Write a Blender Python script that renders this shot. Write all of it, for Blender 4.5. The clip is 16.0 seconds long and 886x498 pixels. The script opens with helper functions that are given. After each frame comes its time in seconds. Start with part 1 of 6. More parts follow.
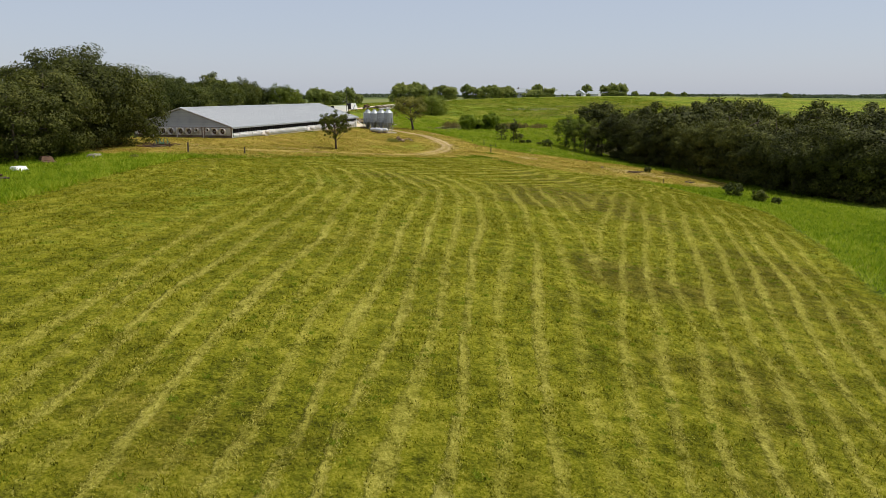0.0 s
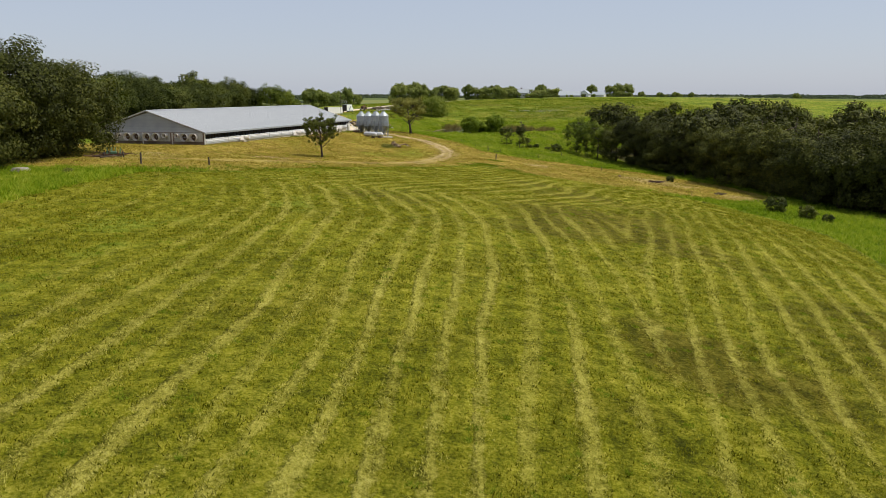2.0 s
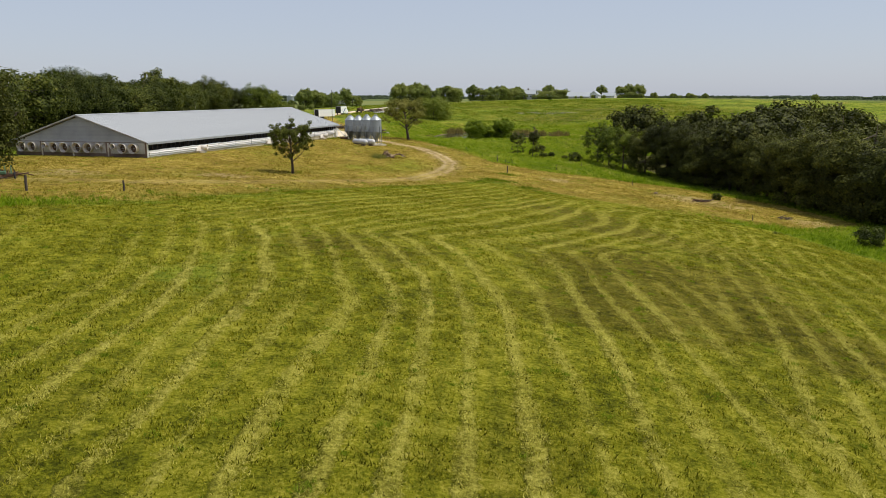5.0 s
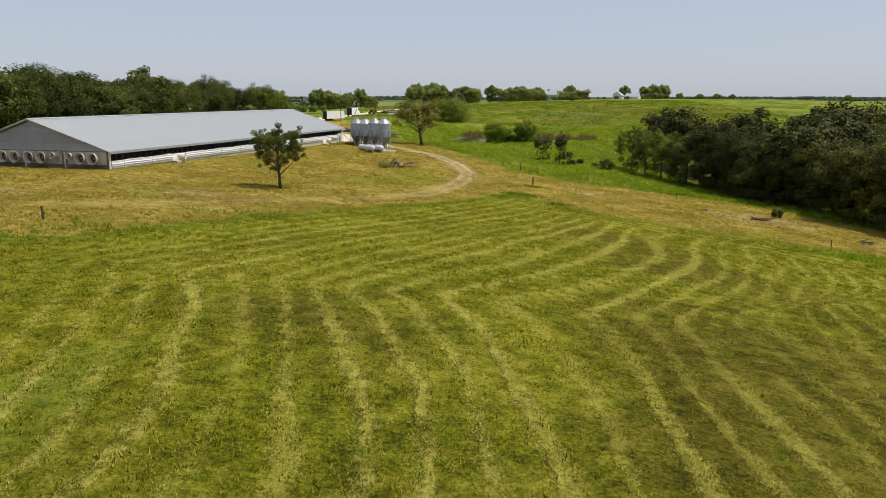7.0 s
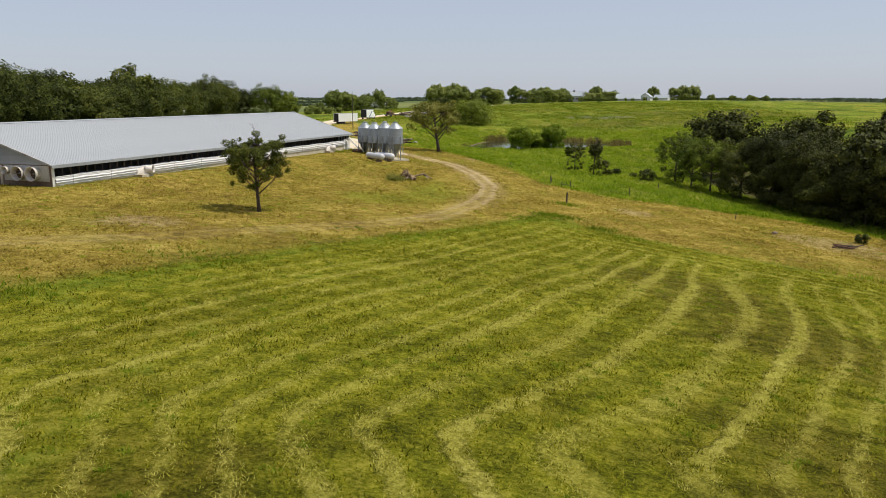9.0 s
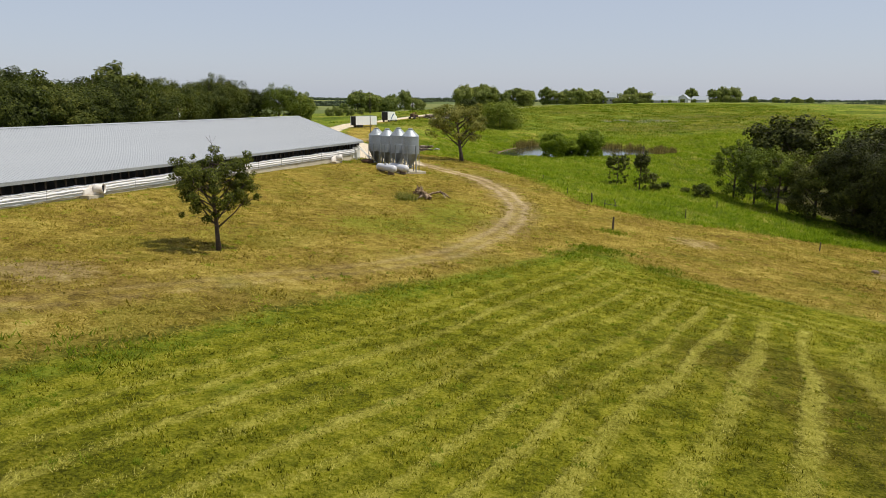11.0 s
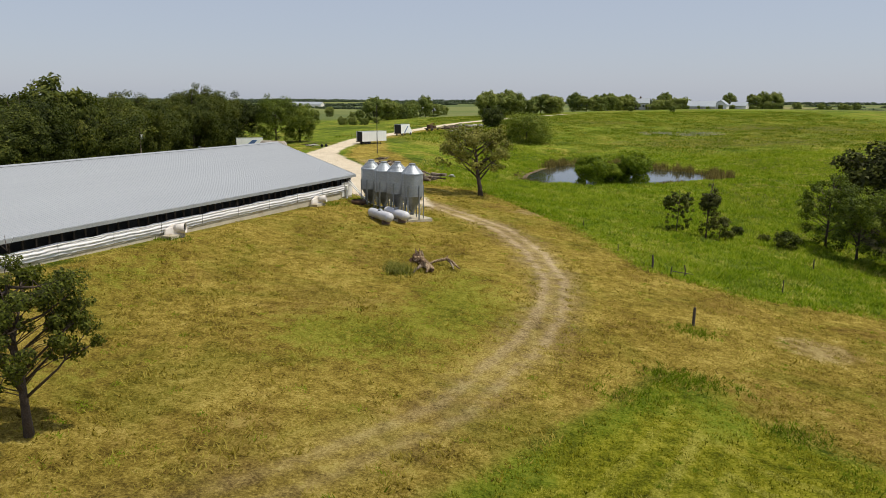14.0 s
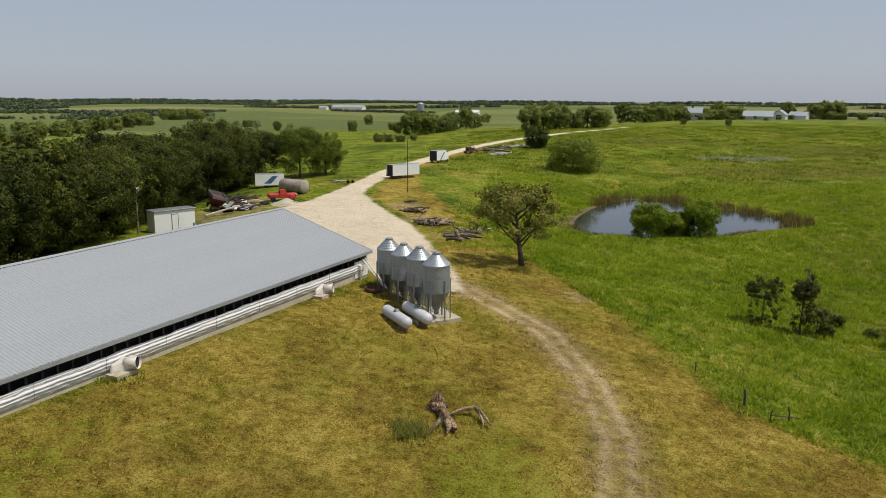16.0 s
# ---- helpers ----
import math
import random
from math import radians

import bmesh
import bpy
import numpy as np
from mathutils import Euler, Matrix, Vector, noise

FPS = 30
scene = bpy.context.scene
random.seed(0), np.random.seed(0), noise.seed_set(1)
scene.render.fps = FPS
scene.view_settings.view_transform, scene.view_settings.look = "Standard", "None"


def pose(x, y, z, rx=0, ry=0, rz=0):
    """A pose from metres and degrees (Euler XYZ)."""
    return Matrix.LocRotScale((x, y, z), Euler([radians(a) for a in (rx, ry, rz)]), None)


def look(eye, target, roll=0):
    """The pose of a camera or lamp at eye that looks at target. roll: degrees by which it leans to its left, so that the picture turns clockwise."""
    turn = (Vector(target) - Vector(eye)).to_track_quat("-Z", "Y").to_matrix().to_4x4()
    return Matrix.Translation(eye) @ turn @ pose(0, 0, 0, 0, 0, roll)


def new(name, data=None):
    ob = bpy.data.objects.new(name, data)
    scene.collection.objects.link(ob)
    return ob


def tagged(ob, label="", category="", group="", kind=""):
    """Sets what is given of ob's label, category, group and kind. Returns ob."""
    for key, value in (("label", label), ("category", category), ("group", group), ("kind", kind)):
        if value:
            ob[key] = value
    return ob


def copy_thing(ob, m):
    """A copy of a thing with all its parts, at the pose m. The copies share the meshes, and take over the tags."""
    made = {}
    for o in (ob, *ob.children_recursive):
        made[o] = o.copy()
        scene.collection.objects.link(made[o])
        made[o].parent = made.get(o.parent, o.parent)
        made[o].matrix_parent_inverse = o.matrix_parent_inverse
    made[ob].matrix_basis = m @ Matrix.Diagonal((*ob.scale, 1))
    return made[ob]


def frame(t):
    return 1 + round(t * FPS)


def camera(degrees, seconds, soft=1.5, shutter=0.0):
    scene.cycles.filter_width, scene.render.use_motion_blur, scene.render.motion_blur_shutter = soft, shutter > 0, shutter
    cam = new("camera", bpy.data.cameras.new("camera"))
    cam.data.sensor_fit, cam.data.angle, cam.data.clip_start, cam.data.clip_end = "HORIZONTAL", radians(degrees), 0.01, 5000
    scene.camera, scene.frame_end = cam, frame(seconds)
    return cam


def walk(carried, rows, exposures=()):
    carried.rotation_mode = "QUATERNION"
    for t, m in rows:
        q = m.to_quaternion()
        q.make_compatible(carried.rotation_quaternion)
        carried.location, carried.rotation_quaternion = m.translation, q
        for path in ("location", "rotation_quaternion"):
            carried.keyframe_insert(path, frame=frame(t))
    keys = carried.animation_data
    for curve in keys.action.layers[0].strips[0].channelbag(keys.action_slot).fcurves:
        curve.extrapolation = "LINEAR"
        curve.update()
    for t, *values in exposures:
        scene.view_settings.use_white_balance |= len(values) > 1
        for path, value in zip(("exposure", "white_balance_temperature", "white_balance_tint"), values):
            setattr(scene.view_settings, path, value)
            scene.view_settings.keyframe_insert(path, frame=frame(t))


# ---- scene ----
cam = camera(61.3, 16.0, soft=0.55)
METRES, EYE, TILT, LEAN, TURN = 155.0, 14.0, -11.75, 0.0, 0.0
ROWS = [
    (0.0, 0.0, 0.0, 0.0, 0.0, 0.0, 0.0),
    (0.5, 0.0003, 0.0302, 0.0064, 0.03, 0.02, 0.01),
    (1.0, 0.0009, 0.0604, 0.0128, 0.05, 0.02, 0.01),
    (1.5, 0.0014, 0.0907, 0.0192, 0.07, 0.04, 0.01),
    (2.0, 0.0019, 0.121, 0.0255, 0.1, 0.04, 0.0),
    (2.5, 0.0024, 0.1514, 0.0318, 0.12, 0.05, -0.0),
    (3.0, 0.0029, 0.1817, 0.0382, 0.15, 0.06, -0.01),
    (3.5, 0.0033, 0.212, 0.0444, 0.17, 0.06, -0.0),
    (4.0, 0.0038, 0.2423, 0.0507, 0.19, 0.07, -0.02),
    (6.5, 0.0059, 0.3934, 0.0816, 1.23, 0.17, -0.28),
    (7.0, 0.0057, 0.4236, 0.0879, 1.7, 0.17, -0.38),
    (7.5, 0.0056, 0.454, 0.0941, 2.09, 0.18, -0.47),
    (8.0, 0.0054, 0.4846, 0.1004, 2.11, 0.2, -0.47),
    (8.5, 0.005, 0.5151, 0.107, 2.52, 0.22, -0.56),
    (9.0, 0.0051, 0.5455, 0.1135, 3.32, 0.24, -0.75),
    (11.5, 0.0044, 0.6966, 0.149, 5.9, 0.24, -1.52),
    (12.0, 0.0034, 0.7261, 0.1573, 6.35, 0.25, -1.65),
    (12.5, 0.002, 0.7553, 0.1659, 6.8, 0.25, -1.76),
    (13.0, 0.0005, 0.7845, 0.1753, 7.19, 0.25, -1.82),
    (13.5, -0.0014, 0.8138, 0.1854, 7.26, 0.25, -1.86),
    (14.0, -0.0033, 0.8428, 0.1969, 7.31, 0.28, -1.84),
    (14.5, -0.0056, 0.8714, 0.2114, 7.77, 0.28, -1.94),
    (15.0, -0.0081, 0.8993, 0.2299, 8.71, 0.21, -2.11),
    (15.5, -0.0107, 0.927, 0.2486, 9.78, 0.14, -2.32),
    (16.0, -0.0137, 0.9544, 0.2674, 10.49, 0.08, -2.46),
]
walk(cam, [(t, pose(0, 0, EYE, TILT, LEAN, TURN) @ pose(METRES * x, METRES * y, METRES * z, 90 + pitch, roll, yaw)) for t, x, y, z, yaw, pitch, roll in ROWS],
     exposures=[(0.0, 0.0), (11.0, 0.0), (13.0, -0.06), (14.5, -0.16), (16.0, -0.32)])

# ---- sky and sun ----
SUN = Vector((0.43, -0.03, 0.90)).normalized()
world = bpy.data.worlds.new("sky")
scene.world = world
world.use_nodes = True
wt = world.node_tree
sky = wt.nodes.new("ShaderNodeTexSky")
sky.sky_type, sky.sun_disc = "NISHITA", False
sky.sun_elevation, sky.sun_rotation = math.asin(SUN.z), math.atan2(SUN.x, SUN.y)
sky.altitude, sky.air_density, sky.dust_density, sky.ozone_density = 250, 1.0, 1.0, 1.5
haze = wt.nodes.new("ShaderNodeMix")
haze.data_type = "RGBA"
haze.inputs[0].default_value = 0.7
wt.links.new(sky.outputs[0], haze.inputs[6])
haze.inputs[7].default_value = (4.78, 5.2, 6.3, 1)
wt.links.new(haze.outputs[2], wt.nodes["Background"].inputs[0])
wt.nodes["Background"].inputs[1].default_value = 0.108
sun = new("sun", bpy.data.lights.new("sun", "SUN"))
sun.data.energy, sun.data.angle, sun.data.color = 4.3, radians(0.6), (1.0, 0.94, 0.81)
sun.matrix_world = look((0, 0, 100), Vector((0, 0, 100)) - SUN)


# ---- node helpers ----
def put_in(nt, socket, v):
    if isinstance(v, bpy.types.NodeSocket):
        nt.links.new(v, socket)
    elif isinstance(v, (int, float)):
        socket.default_value = v
    else:
        socket.default_value = (*v, 1.0) if len(v) == 3 and socket.type == "RGBA" else v


def shader(name):
    m = bpy.data.materials.new(name)
    m.use_nodes = True
    return m, m.node_tree, m.node_tree.nodes["Principled BSDF"]


def noise_of(nt, vec, scale, detail=3.0, rough=0.55, distort=0.0):
    n = nt.nodes.new("ShaderNodeTexNoise")
    nt.links.new(vec, n.inputs["Vector"])
    n.inputs["Scale"].default_value, n.inputs["Detail"].default_value = scale, detail
    n.inputs["Roughness"].default_value, n.inputs["Distortion"].default_value = rough, distort
    return n.outputs["Fac"]


def ramp(nt, fac, stops):
    n = nt.nodes.new("ShaderNodeValToRGB")
    put_in(nt, n.inputs[0], fac)
    els = n.color_ramp.elements
    while len(els) < len(stops):
        els.new(0.5)
    for e, (p, c) in zip(els, stops):
        e.position, e.color = p, (*c, 1.0)
    return n.outputs[0]


def mix(nt, fac, a, b, blend="MIX"):
    n = nt.nodes.new("ShaderNodeMix")
    n.data_type, n.blend_type = "RGBA", blend
    put_in(nt, n.inputs[0], fac)
    put_in(nt, n.inputs[6], a)
    put_in(nt, n.inputs[7], b)
    return n.outputs[2]


def calc(nt, op, a, b=0.0, c=0.0, clamp=False):
    n = nt.nodes.new("ShaderNodeMath")
    n.operation, n.use_clamp = op, clamp
    for k, v in enumerate((a, b, c)):
        put_in(nt, n.inputs[k], v)
    return n.outputs[0]


def step(nt, v, lo, hi):
    n = nt.nodes.new("ShaderNodeMapRange")
    n.interpolation_type = "SMOOTHSTEP"
    put_in(nt, n.inputs[0], v)
    n.inputs[1].default_value, n.inputs[2].default_value = lo, hi
    return n.outputs[0]


def attr(nt, name):
    n = nt.nodes.new("ShaderNodeAttribute")
    n.attribute_name = name
    return n.outputs["Fac"]


def bump(nt, bsdf, height, strength, distance):
    n = nt.nodes.new("ShaderNodeBump")
    n.inputs["Strength"].default_value, n.inputs["Distance"].default_value = strength, distance
    nt.links.new(height, n.inputs["Height"])
    nt.links.new(n.outputs[0], bsdf.inputs["Normal"])


def where(nt):
    return nt.nodes.new("ShaderNodeTexCoord").outputs["Object"]


def surface(name, dark, mid, light, scale=4.0, rough=0.8, metal=0.0, relief=0.3, depth=0.01, stain=None, spec=0.4, vary=True, spread=1.0):
    """A weathered surface: grain at one scale, blotches at a larger one, a fine relief."""
    m, nt, b = shader(name)
    v = where(nt)
    fine, wide = noise_of(nt, v, scale * 6, 4), noise_of(nt, v, scale * 0.35, 4)
    t = calc(nt, "ADD", calc(nt, "MULTIPLY", fine, 0.5), calc(nt, "MULTIPLY", wide, 0.5))
    col = ramp(nt, t, [(0.5 - 0.18 * spread, dark), (0.5, mid), (0.5 + 0.18 * spread, light)])
    if stain:
        col = mix(nt, step(nt, noise_of(nt, v, scale * 0.2, 5, 0.65, 0.6), 0.52, 0.7), col, stain)
    if vary:
        info = nt.nodes.new("ShaderNodeObjectInfo")
        col = mix(nt, 1.0, col, ramp(nt, info.outputs["Random"], [(0.0, (0.9, 0.9, 0.9)), (1.0, (1.06, 1.05, 1.03))]), "MULTIPLY")
    nt.links.new(col, b.inputs["Base Color"])
    nt.links.new(calc(nt, "ADD", calc(nt, "MULTIPLY", wide, 0.24), rough - 0.12), b.inputs["Roughness"])
    b.inputs["Metallic"].default_value, b.inputs["Specular IOR Level"].default_value = metal, spec
    bump(nt, b, fine, relief, depth)
    return m


def foliage(name, stops, through_light=0.3, rough=0.55, wide_scale=0.35, wide_part=0.45, gloss=0.12, tuft=0.0, tuft_scale=2.4):
    """Leaves and blades, each of its own tint; some of the light comes through them."""
    m, nt, b = shader(name)
    geo = nt.nodes.new("ShaderNodeNewGeometry")
    info = nt.nodes.new("ShaderNodeObjectInfo")
    wide = noise_of(nt, geo.outputs["Position"], wide_scale, 4, 0.6)
    wide = calc(nt, "ADD", calc(nt, "MULTIPLY", calc(nt, "SUBTRACT", wide, 0.5), 1.8), 0.5)
    t = calc(nt, "ADD", calc(nt, "MULTIPLY", geo.outputs["Random Per Island"], 1.0 - wide_part - tuft), calc(nt, "MULTIPLY", wide, wide_part))
    if tuft:
        lump = calc(nt, "ADD", calc(nt, "MULTIPLY", calc(nt, "SUBTRACT", noise_of(nt, geo.outputs["Position"], tuft_scale, 3, 0.6), 0.5), 4.6), 0.5, clamp=True)
        t = calc(nt, "ADD", t, calc(nt, "MULTIPLY", lump, tuft))
    t = calc(nt, "ADD", t, calc(nt, "MULTIPLY", calc(nt, "SUBTRACT", info.outputs["Random"], 0.5), 0.32))
    col = ramp(nt, t, stops)
    nt.links.new(col, b.inputs["Base Color"])
    b.inputs["Roughness"].default_value, b.inputs["Specular IOR Level"].default_value = rough, gloss
    tr = nt.nodes.new("ShaderNodeBsdfTranslucent")
    nt.links.new(mix(nt, 1.0, col, (1.15, 1.25, 0.5), "MULTIPLY"), tr.inputs[0])
    both = nt.nodes.new("ShaderNodeMixShader")
    both.inputs[0].default_value = through_light
    nt.links.new(b.outputs[0], both.inputs[1])
    nt.links.new(tr.outputs[0], both.inputs[2])
    nt.links.new(both.outputs[0], nt.nodes["Material Output"].inputs[0])
    return m


# ---- materials ----
GALV = surface("galvanised_sheet", (0.26, 0.29, 0.32), (0.36, 0.39, 0.42), (0.46, 0.49, 0.52), 1.2, 0.42, 0.55, 0.1, 0.004)
GALV_DULL = surface("weathered_galvanised_steel", (0.16, 0.17, 0.18), (0.25, 0.27, 0.28), (0.34, 0.36, 0.37), 2, 0.5, 0.5, 0.15, 0.004)
ROOF = surface("painted_roof_sheet", (0.29, 0.305, 0.325), (0.313, 0.328, 0.348), (0.337, 0.352, 0.372), 0.5, 0.68, 0.0, 0.05, 0.003, vary=False)
TRIM = surface("white_trim_paint", (0.62, 0.61, 0.58), (0.72, 0.71, 0.68), (0.8, 0.79, 0.77), 2, 0.55, 0, 0.1, 0.004)
FASCIA = surface("grey_gutter_sheet", (0.26, 0.28, 0.29), (0.33, 0.35, 0.36), (0.4, 0.42, 0.43), 1, 0.5, 0.2, 0.1, 0.004)
SIDING = surface("grey_lap_siding", (0.3, 0.31, 0.32), (0.36, 0.37, 0.38), (0.43, 0.44, 0.44), 1.5, 0.6, 0, 0.2, 0.005)
CURTAIN = surface("white_curtain_cloth", (0.74, 0.73, 0.72), (0.84, 0.83, 0.83), (0.9, 0.89, 0.89), 1.4, 0.7, 0, 0.3, 0.02)
CONCRETE = surface("pale_concrete", (0.34, 0.3, 0.22), (0.47, 0.42, 0.32), (0.57, 0.53, 0.43), 1.5, 0.9, 0, 0.4, 0.008, (0.34, 0.27, 0.17))
CONC_DARK = surface("stained_concrete", (0.1, 0.066, 0.05), (0.19, 0.132, 0.105), (0.3, 0.225, 0.19), 1.5, 0.9, 0, 0.4, 0.01, (0.1, 0.075, 0.06))
FIBRE = surface("cream_fibreglass", (0.55, 0.5, 0.45), (0.68, 0.63, 0.58), (0.76, 0.73, 0.69), 3, 0.5, 0, 0.1, 0.004, (0.48, 0.4, 0.32))
PANEL = surface("stained_wall_sheet", (0.36, 0.34, 0.31), (0.52, 0.5, 0.47), (0.64, 0.63, 0.61), 2.2, 0.65, 0, 0.2, 0.005, (0.27, 0.22, 0.17))
DUSTY = surface("brown_dusty_shutter", (0.06, 0.038, 0.026), (0.12, 0.075, 0.05), (0.2, 0.13, 0.09), 5, 0.9, 0, 0.3, 0.005)
DARKWOOD = surface("dark_weathered_timber", (0.035, 0.028, 0.022), (0.07, 0.055, 0.045), (0.12, 0.1, 0.085), 3, 0.9, 0, 0.5, 0.01)
# Near-black colour that carries the shade of indoor surfaces.
DARKIN = surface("shade_dark_interior", (0.03, 0.028, 0.026), (0.05, 0.046, 0.042), (0.08, 0.07, 0.065), 2, 0.9, 0, 0.2, 0.005)
BLACK = surface("black_rubber", (0.012, 0.012, 0.013), (0.02, 0.02, 0.022), (0.035, 0.034, 0.034), 6, 0.75, 0, 0.3, 0.005)
TANKW = surface("white_tank_paint", (0.5, 0.5, 0.52), (0.58, 0.58, 0.61), (0.66, 0.66, 0.68), 1, 0.4, 0, 0.05, 0.002)
RED = surface("faded_red_paint", (0.28, 0.02, 0.015), (0.42, 0.03, 0.02), (0.5, 0.06, 0.04), 2, 0.45, 0, 0.1, 0.004)
DARKRED = surface("rusty_red_paint", (0.1, 0.025, 0.018), (0.17, 0.04, 0.03), (0.24, 0.07, 0.05), 2, 0.7, 0, 0.2, 0.006)
RUST = surface("rusty_white_steel", (0.13, 0.095, 0.07), (0.34, 0.3, 0.25), (0.56, 0.53, 0.47), 1.1, 0.7, 0.1, 0.3, 0.008, (0.13, 0.085, 0.055))
RUSTY = surface("rusted_iron", (0.05, 0.028, 0.018), (0.11, 0.06, 0.035), (0.18, 0.11, 0.07), 3, 0.85, 0.2, 0.5, 0.01)
WHITE = surface("white_vehicle_paint", (0.78, 0.78, 0.77), (0.85, 0.85, 0.84), (0.89, 0.89, 0.88), 1, 0.35, 0, 0.05, 0.002)
BLUE = surface("blue_painted_panel", (0.05, 0.09, 0.2), (0.08, 0.14, 0.3), (0.12, 0.2, 0.4), 2, 0.45, 0, 0.05, 0.002)
GREENP = surface("faded_green_machine_paint", (0.04, 0.09, 0.05), (0.07, 0.15, 0.085), (0.11, 0.2, 0.12), 2, 0.6, 0, 0.1, 0.004, (0.12, 0.08, 0.05))
BARK = surface("grey_brown_bark", (0.035, 0.026, 0.02), (0.075, 0.055, 0.042), (0.13, 0.1, 0.08), 2.5, 0.95, 0, 0.9, 0.04)
DEADWOOD = surface("bleached_dead_wood", (0.045, 0.027, 0.015), (0.19, 0.12, 0.068), (0.46, 0.345, 0.215), 1.8, 0.95, 0, 0.8, 0.08, (0.1, 0.05, 0.028), spread=0.55)
LOGWOOD = surface("grey_cut_timber", (0.06, 0.042, 0.03), (0.21, 0.155, 0.105), (0.46, 0.38, 0.27), 1.8, 0.95, 0, 0.7, 0.06, (0.13, 0.08, 0.05), spread=0.5)
RUBBLE = surface("broken_concrete", (0.28, 0.26, 0.22), (0.42, 0.4, 0.36), (0.55, 0.53, 0.5), 1.5, 0.9, 0, 0.5, 0.02)
GLASSY = surface("dark_window_glass", (0.02, 0.025, 0.03), (0.03, 0.035, 0.04), (0.04, 0.045, 0.05), 1, 0.12, 0, 0.02, 0.001, spec=0.6)
TEAL = surface("green_plastic", (0.01, 0.13, 0.11), (0.015, 0.19, 0.16), (0.02, 0.24, 0.2), 2, 0.5)
FARROOF = surface("far_grey_roof", (0.3, 0.33, 0.36), (0.36, 0.39, 0.42), (0.42, 0.45, 0.48), 0.2, 0.5, 0.1, 0.05, 0.01)

LEAF_OAK = foliage("oak_leaves", [(0.15, (0.018, 0.024, 0.005)), (0.45, (0.05, 0.065, 0.011)), (0.7, (0.095, 0.11, 0.017)), (0.92, (0.165, 0.165, 0.03))], 0.25, 0.6, 0.16, 0.3, 0.12, 0.35, 0.7)
LEAF_DARK = foliage("dark_grove_leaves", [(0.15, (0.018, 0.021, 0.005)), (0.45, (0.05, 0.056, 0.011)), (0.7, (0.098, 0.106, 0.019)), (0.92, (0.18, 0.175, 0.036))], 0.12, 0.6, 0.16, 0.3, 0.12, 0.35, 0.7)
LEAF_LOCUST = foliage("fine_locust_leaves", [(0.15, (0.024, 0.028, 0.006)), (0.45, (0.056, 0.064, 0.012)), (0.7, (0.09, 0.098, 0.018)), (0.92, (0.14, 0.135, 0.032))], 0.25, 0.6, 0.16, 0.3, 0.12, 0.3, 0.8)
LEAF_BRIGHT = foliage("walnut_leaves", [(0.12, (0.03, 0.036, 0.008)), (0.42, (0.085, 0.103, 0.015)), (0.7, (0.155, 0.17, 0.026)), (0.92, (0.25, 0.22, 0.05))], 0.36, 0.6, 0.3, 0.35)
LEAF_END = foliage("fresh_oak_leaves", [(0.15, (0.042, 0.058, 0.009)), (0.45, (0.115, 0.15, 0.018)), (0.7, (0.185, 0.22, 0.029)), (0.92, (0.27, 0.275, 0.045))], 0.3, 0.6, 0.16, 0.3, 0.12, 0.35, 0.7)
LEAF_WILLOW = foliage("yellow_green_willow_leaves", [(0.15, (0.085, 0.13, 0.01)), (0.5, (0.19, 0.25, 0.015)), (0.85, (0.33, 0.36, 0.036))], 0.4)
LEAF_SPARSE = foliage("olive_leaves", [(0.2, (0.07, 0.078, 0.015)), (0.5, (0.16, 0.165, 0.03)), (0.8, (0.27, 0.245, 0.06))])
# Far leaves are lightened: distance haze is mixed into these two greens.
LEAF_FAR = foliage("hazy_tree_leaves", [(0.15, (0.08, 0.11, 0.028)), (0.5, (0.18, 0.215, 0.05)), (0.85, (0.3, 0.31, 0.085))], 0.3, 0.6, 0.12, 0.4)
LEAF_BELT = foliage("hazy_belt_leaves", [(0.15, (0.052, 0.074, 0.045)), (0.5, (0.085, 0.112, 0.064)), (0.85, (0.12, 0.145, 0.08))], 0.1, 0.7, 0.02, 0.4)
GRASS_CUT = foliage("cut_grass", [(0.1, (0.032, 0.037, 0.003)), (0.36, (0.144, 0.143, 0.008)), (0.62, (0.262, 0.244, 0.02)), (0.9, (0.42, 0.37, 0.07))], 0.28, 0.8, 0.12, 0.22, 0.03, 0.5, 3.8)
STRAW = foliage("drying_hay", [(0.1, (0.15, 0.145, 0.015)), (0.5, (0.33, 0.31, 0.046)), (0.9, (0.5, 0.46, 0.12))], 0.2, 0.8, 0.3, 0.2, 0.03, 0.3, 3.0)
GRASS_DRY = foliage("dry_pasture_grass", [(0.08, (0.065, 0.046, 0.008)), (0.3, (0.196, 0.15, 0.022)), (0.6, (0.36, 0.288, 0.063)), (0.9, (0.2, 0.19, 0.02))], 0.28, 0.8, 0.12, 0.3, 0.03, 0.4, 1.8)
GRASS_TALL = foliage("tall_meadow_grass", [(0.05, (0.042, 0.076, 0.005)), (0.35, (0.135, 0.205, 0.01)), (0.62, (0.245, 0.295, 0.024)), (0.95, (0.45, 0.43, 0.095))], 0.4, 0.75, 0.035, 0.4, 0.03, 0.35, 0.9)
GRASS_FAR = foliage("far_meadow_grass", [(0.05, (0.022, 0.042, 0.004)), (0.35, (0.075, 0.115, 0.008)), (0.62, (0.155, 0.19, 0.018)), (0.95, (0.36, 0.34, 0.075))], 0.35, 0.8, 0.03, 0.5, 0.03, 0.3, 0.35)
WEEDS = foliage("lush_weeds", [(0.15, (0.05, 0.08, 0.005)), (0.5, (0.13, 0.18, 0.011)), (0.9, (0.24, 0.275, 0.028))], 0.4, 0.7, 0.25, 0.45, 0.03)
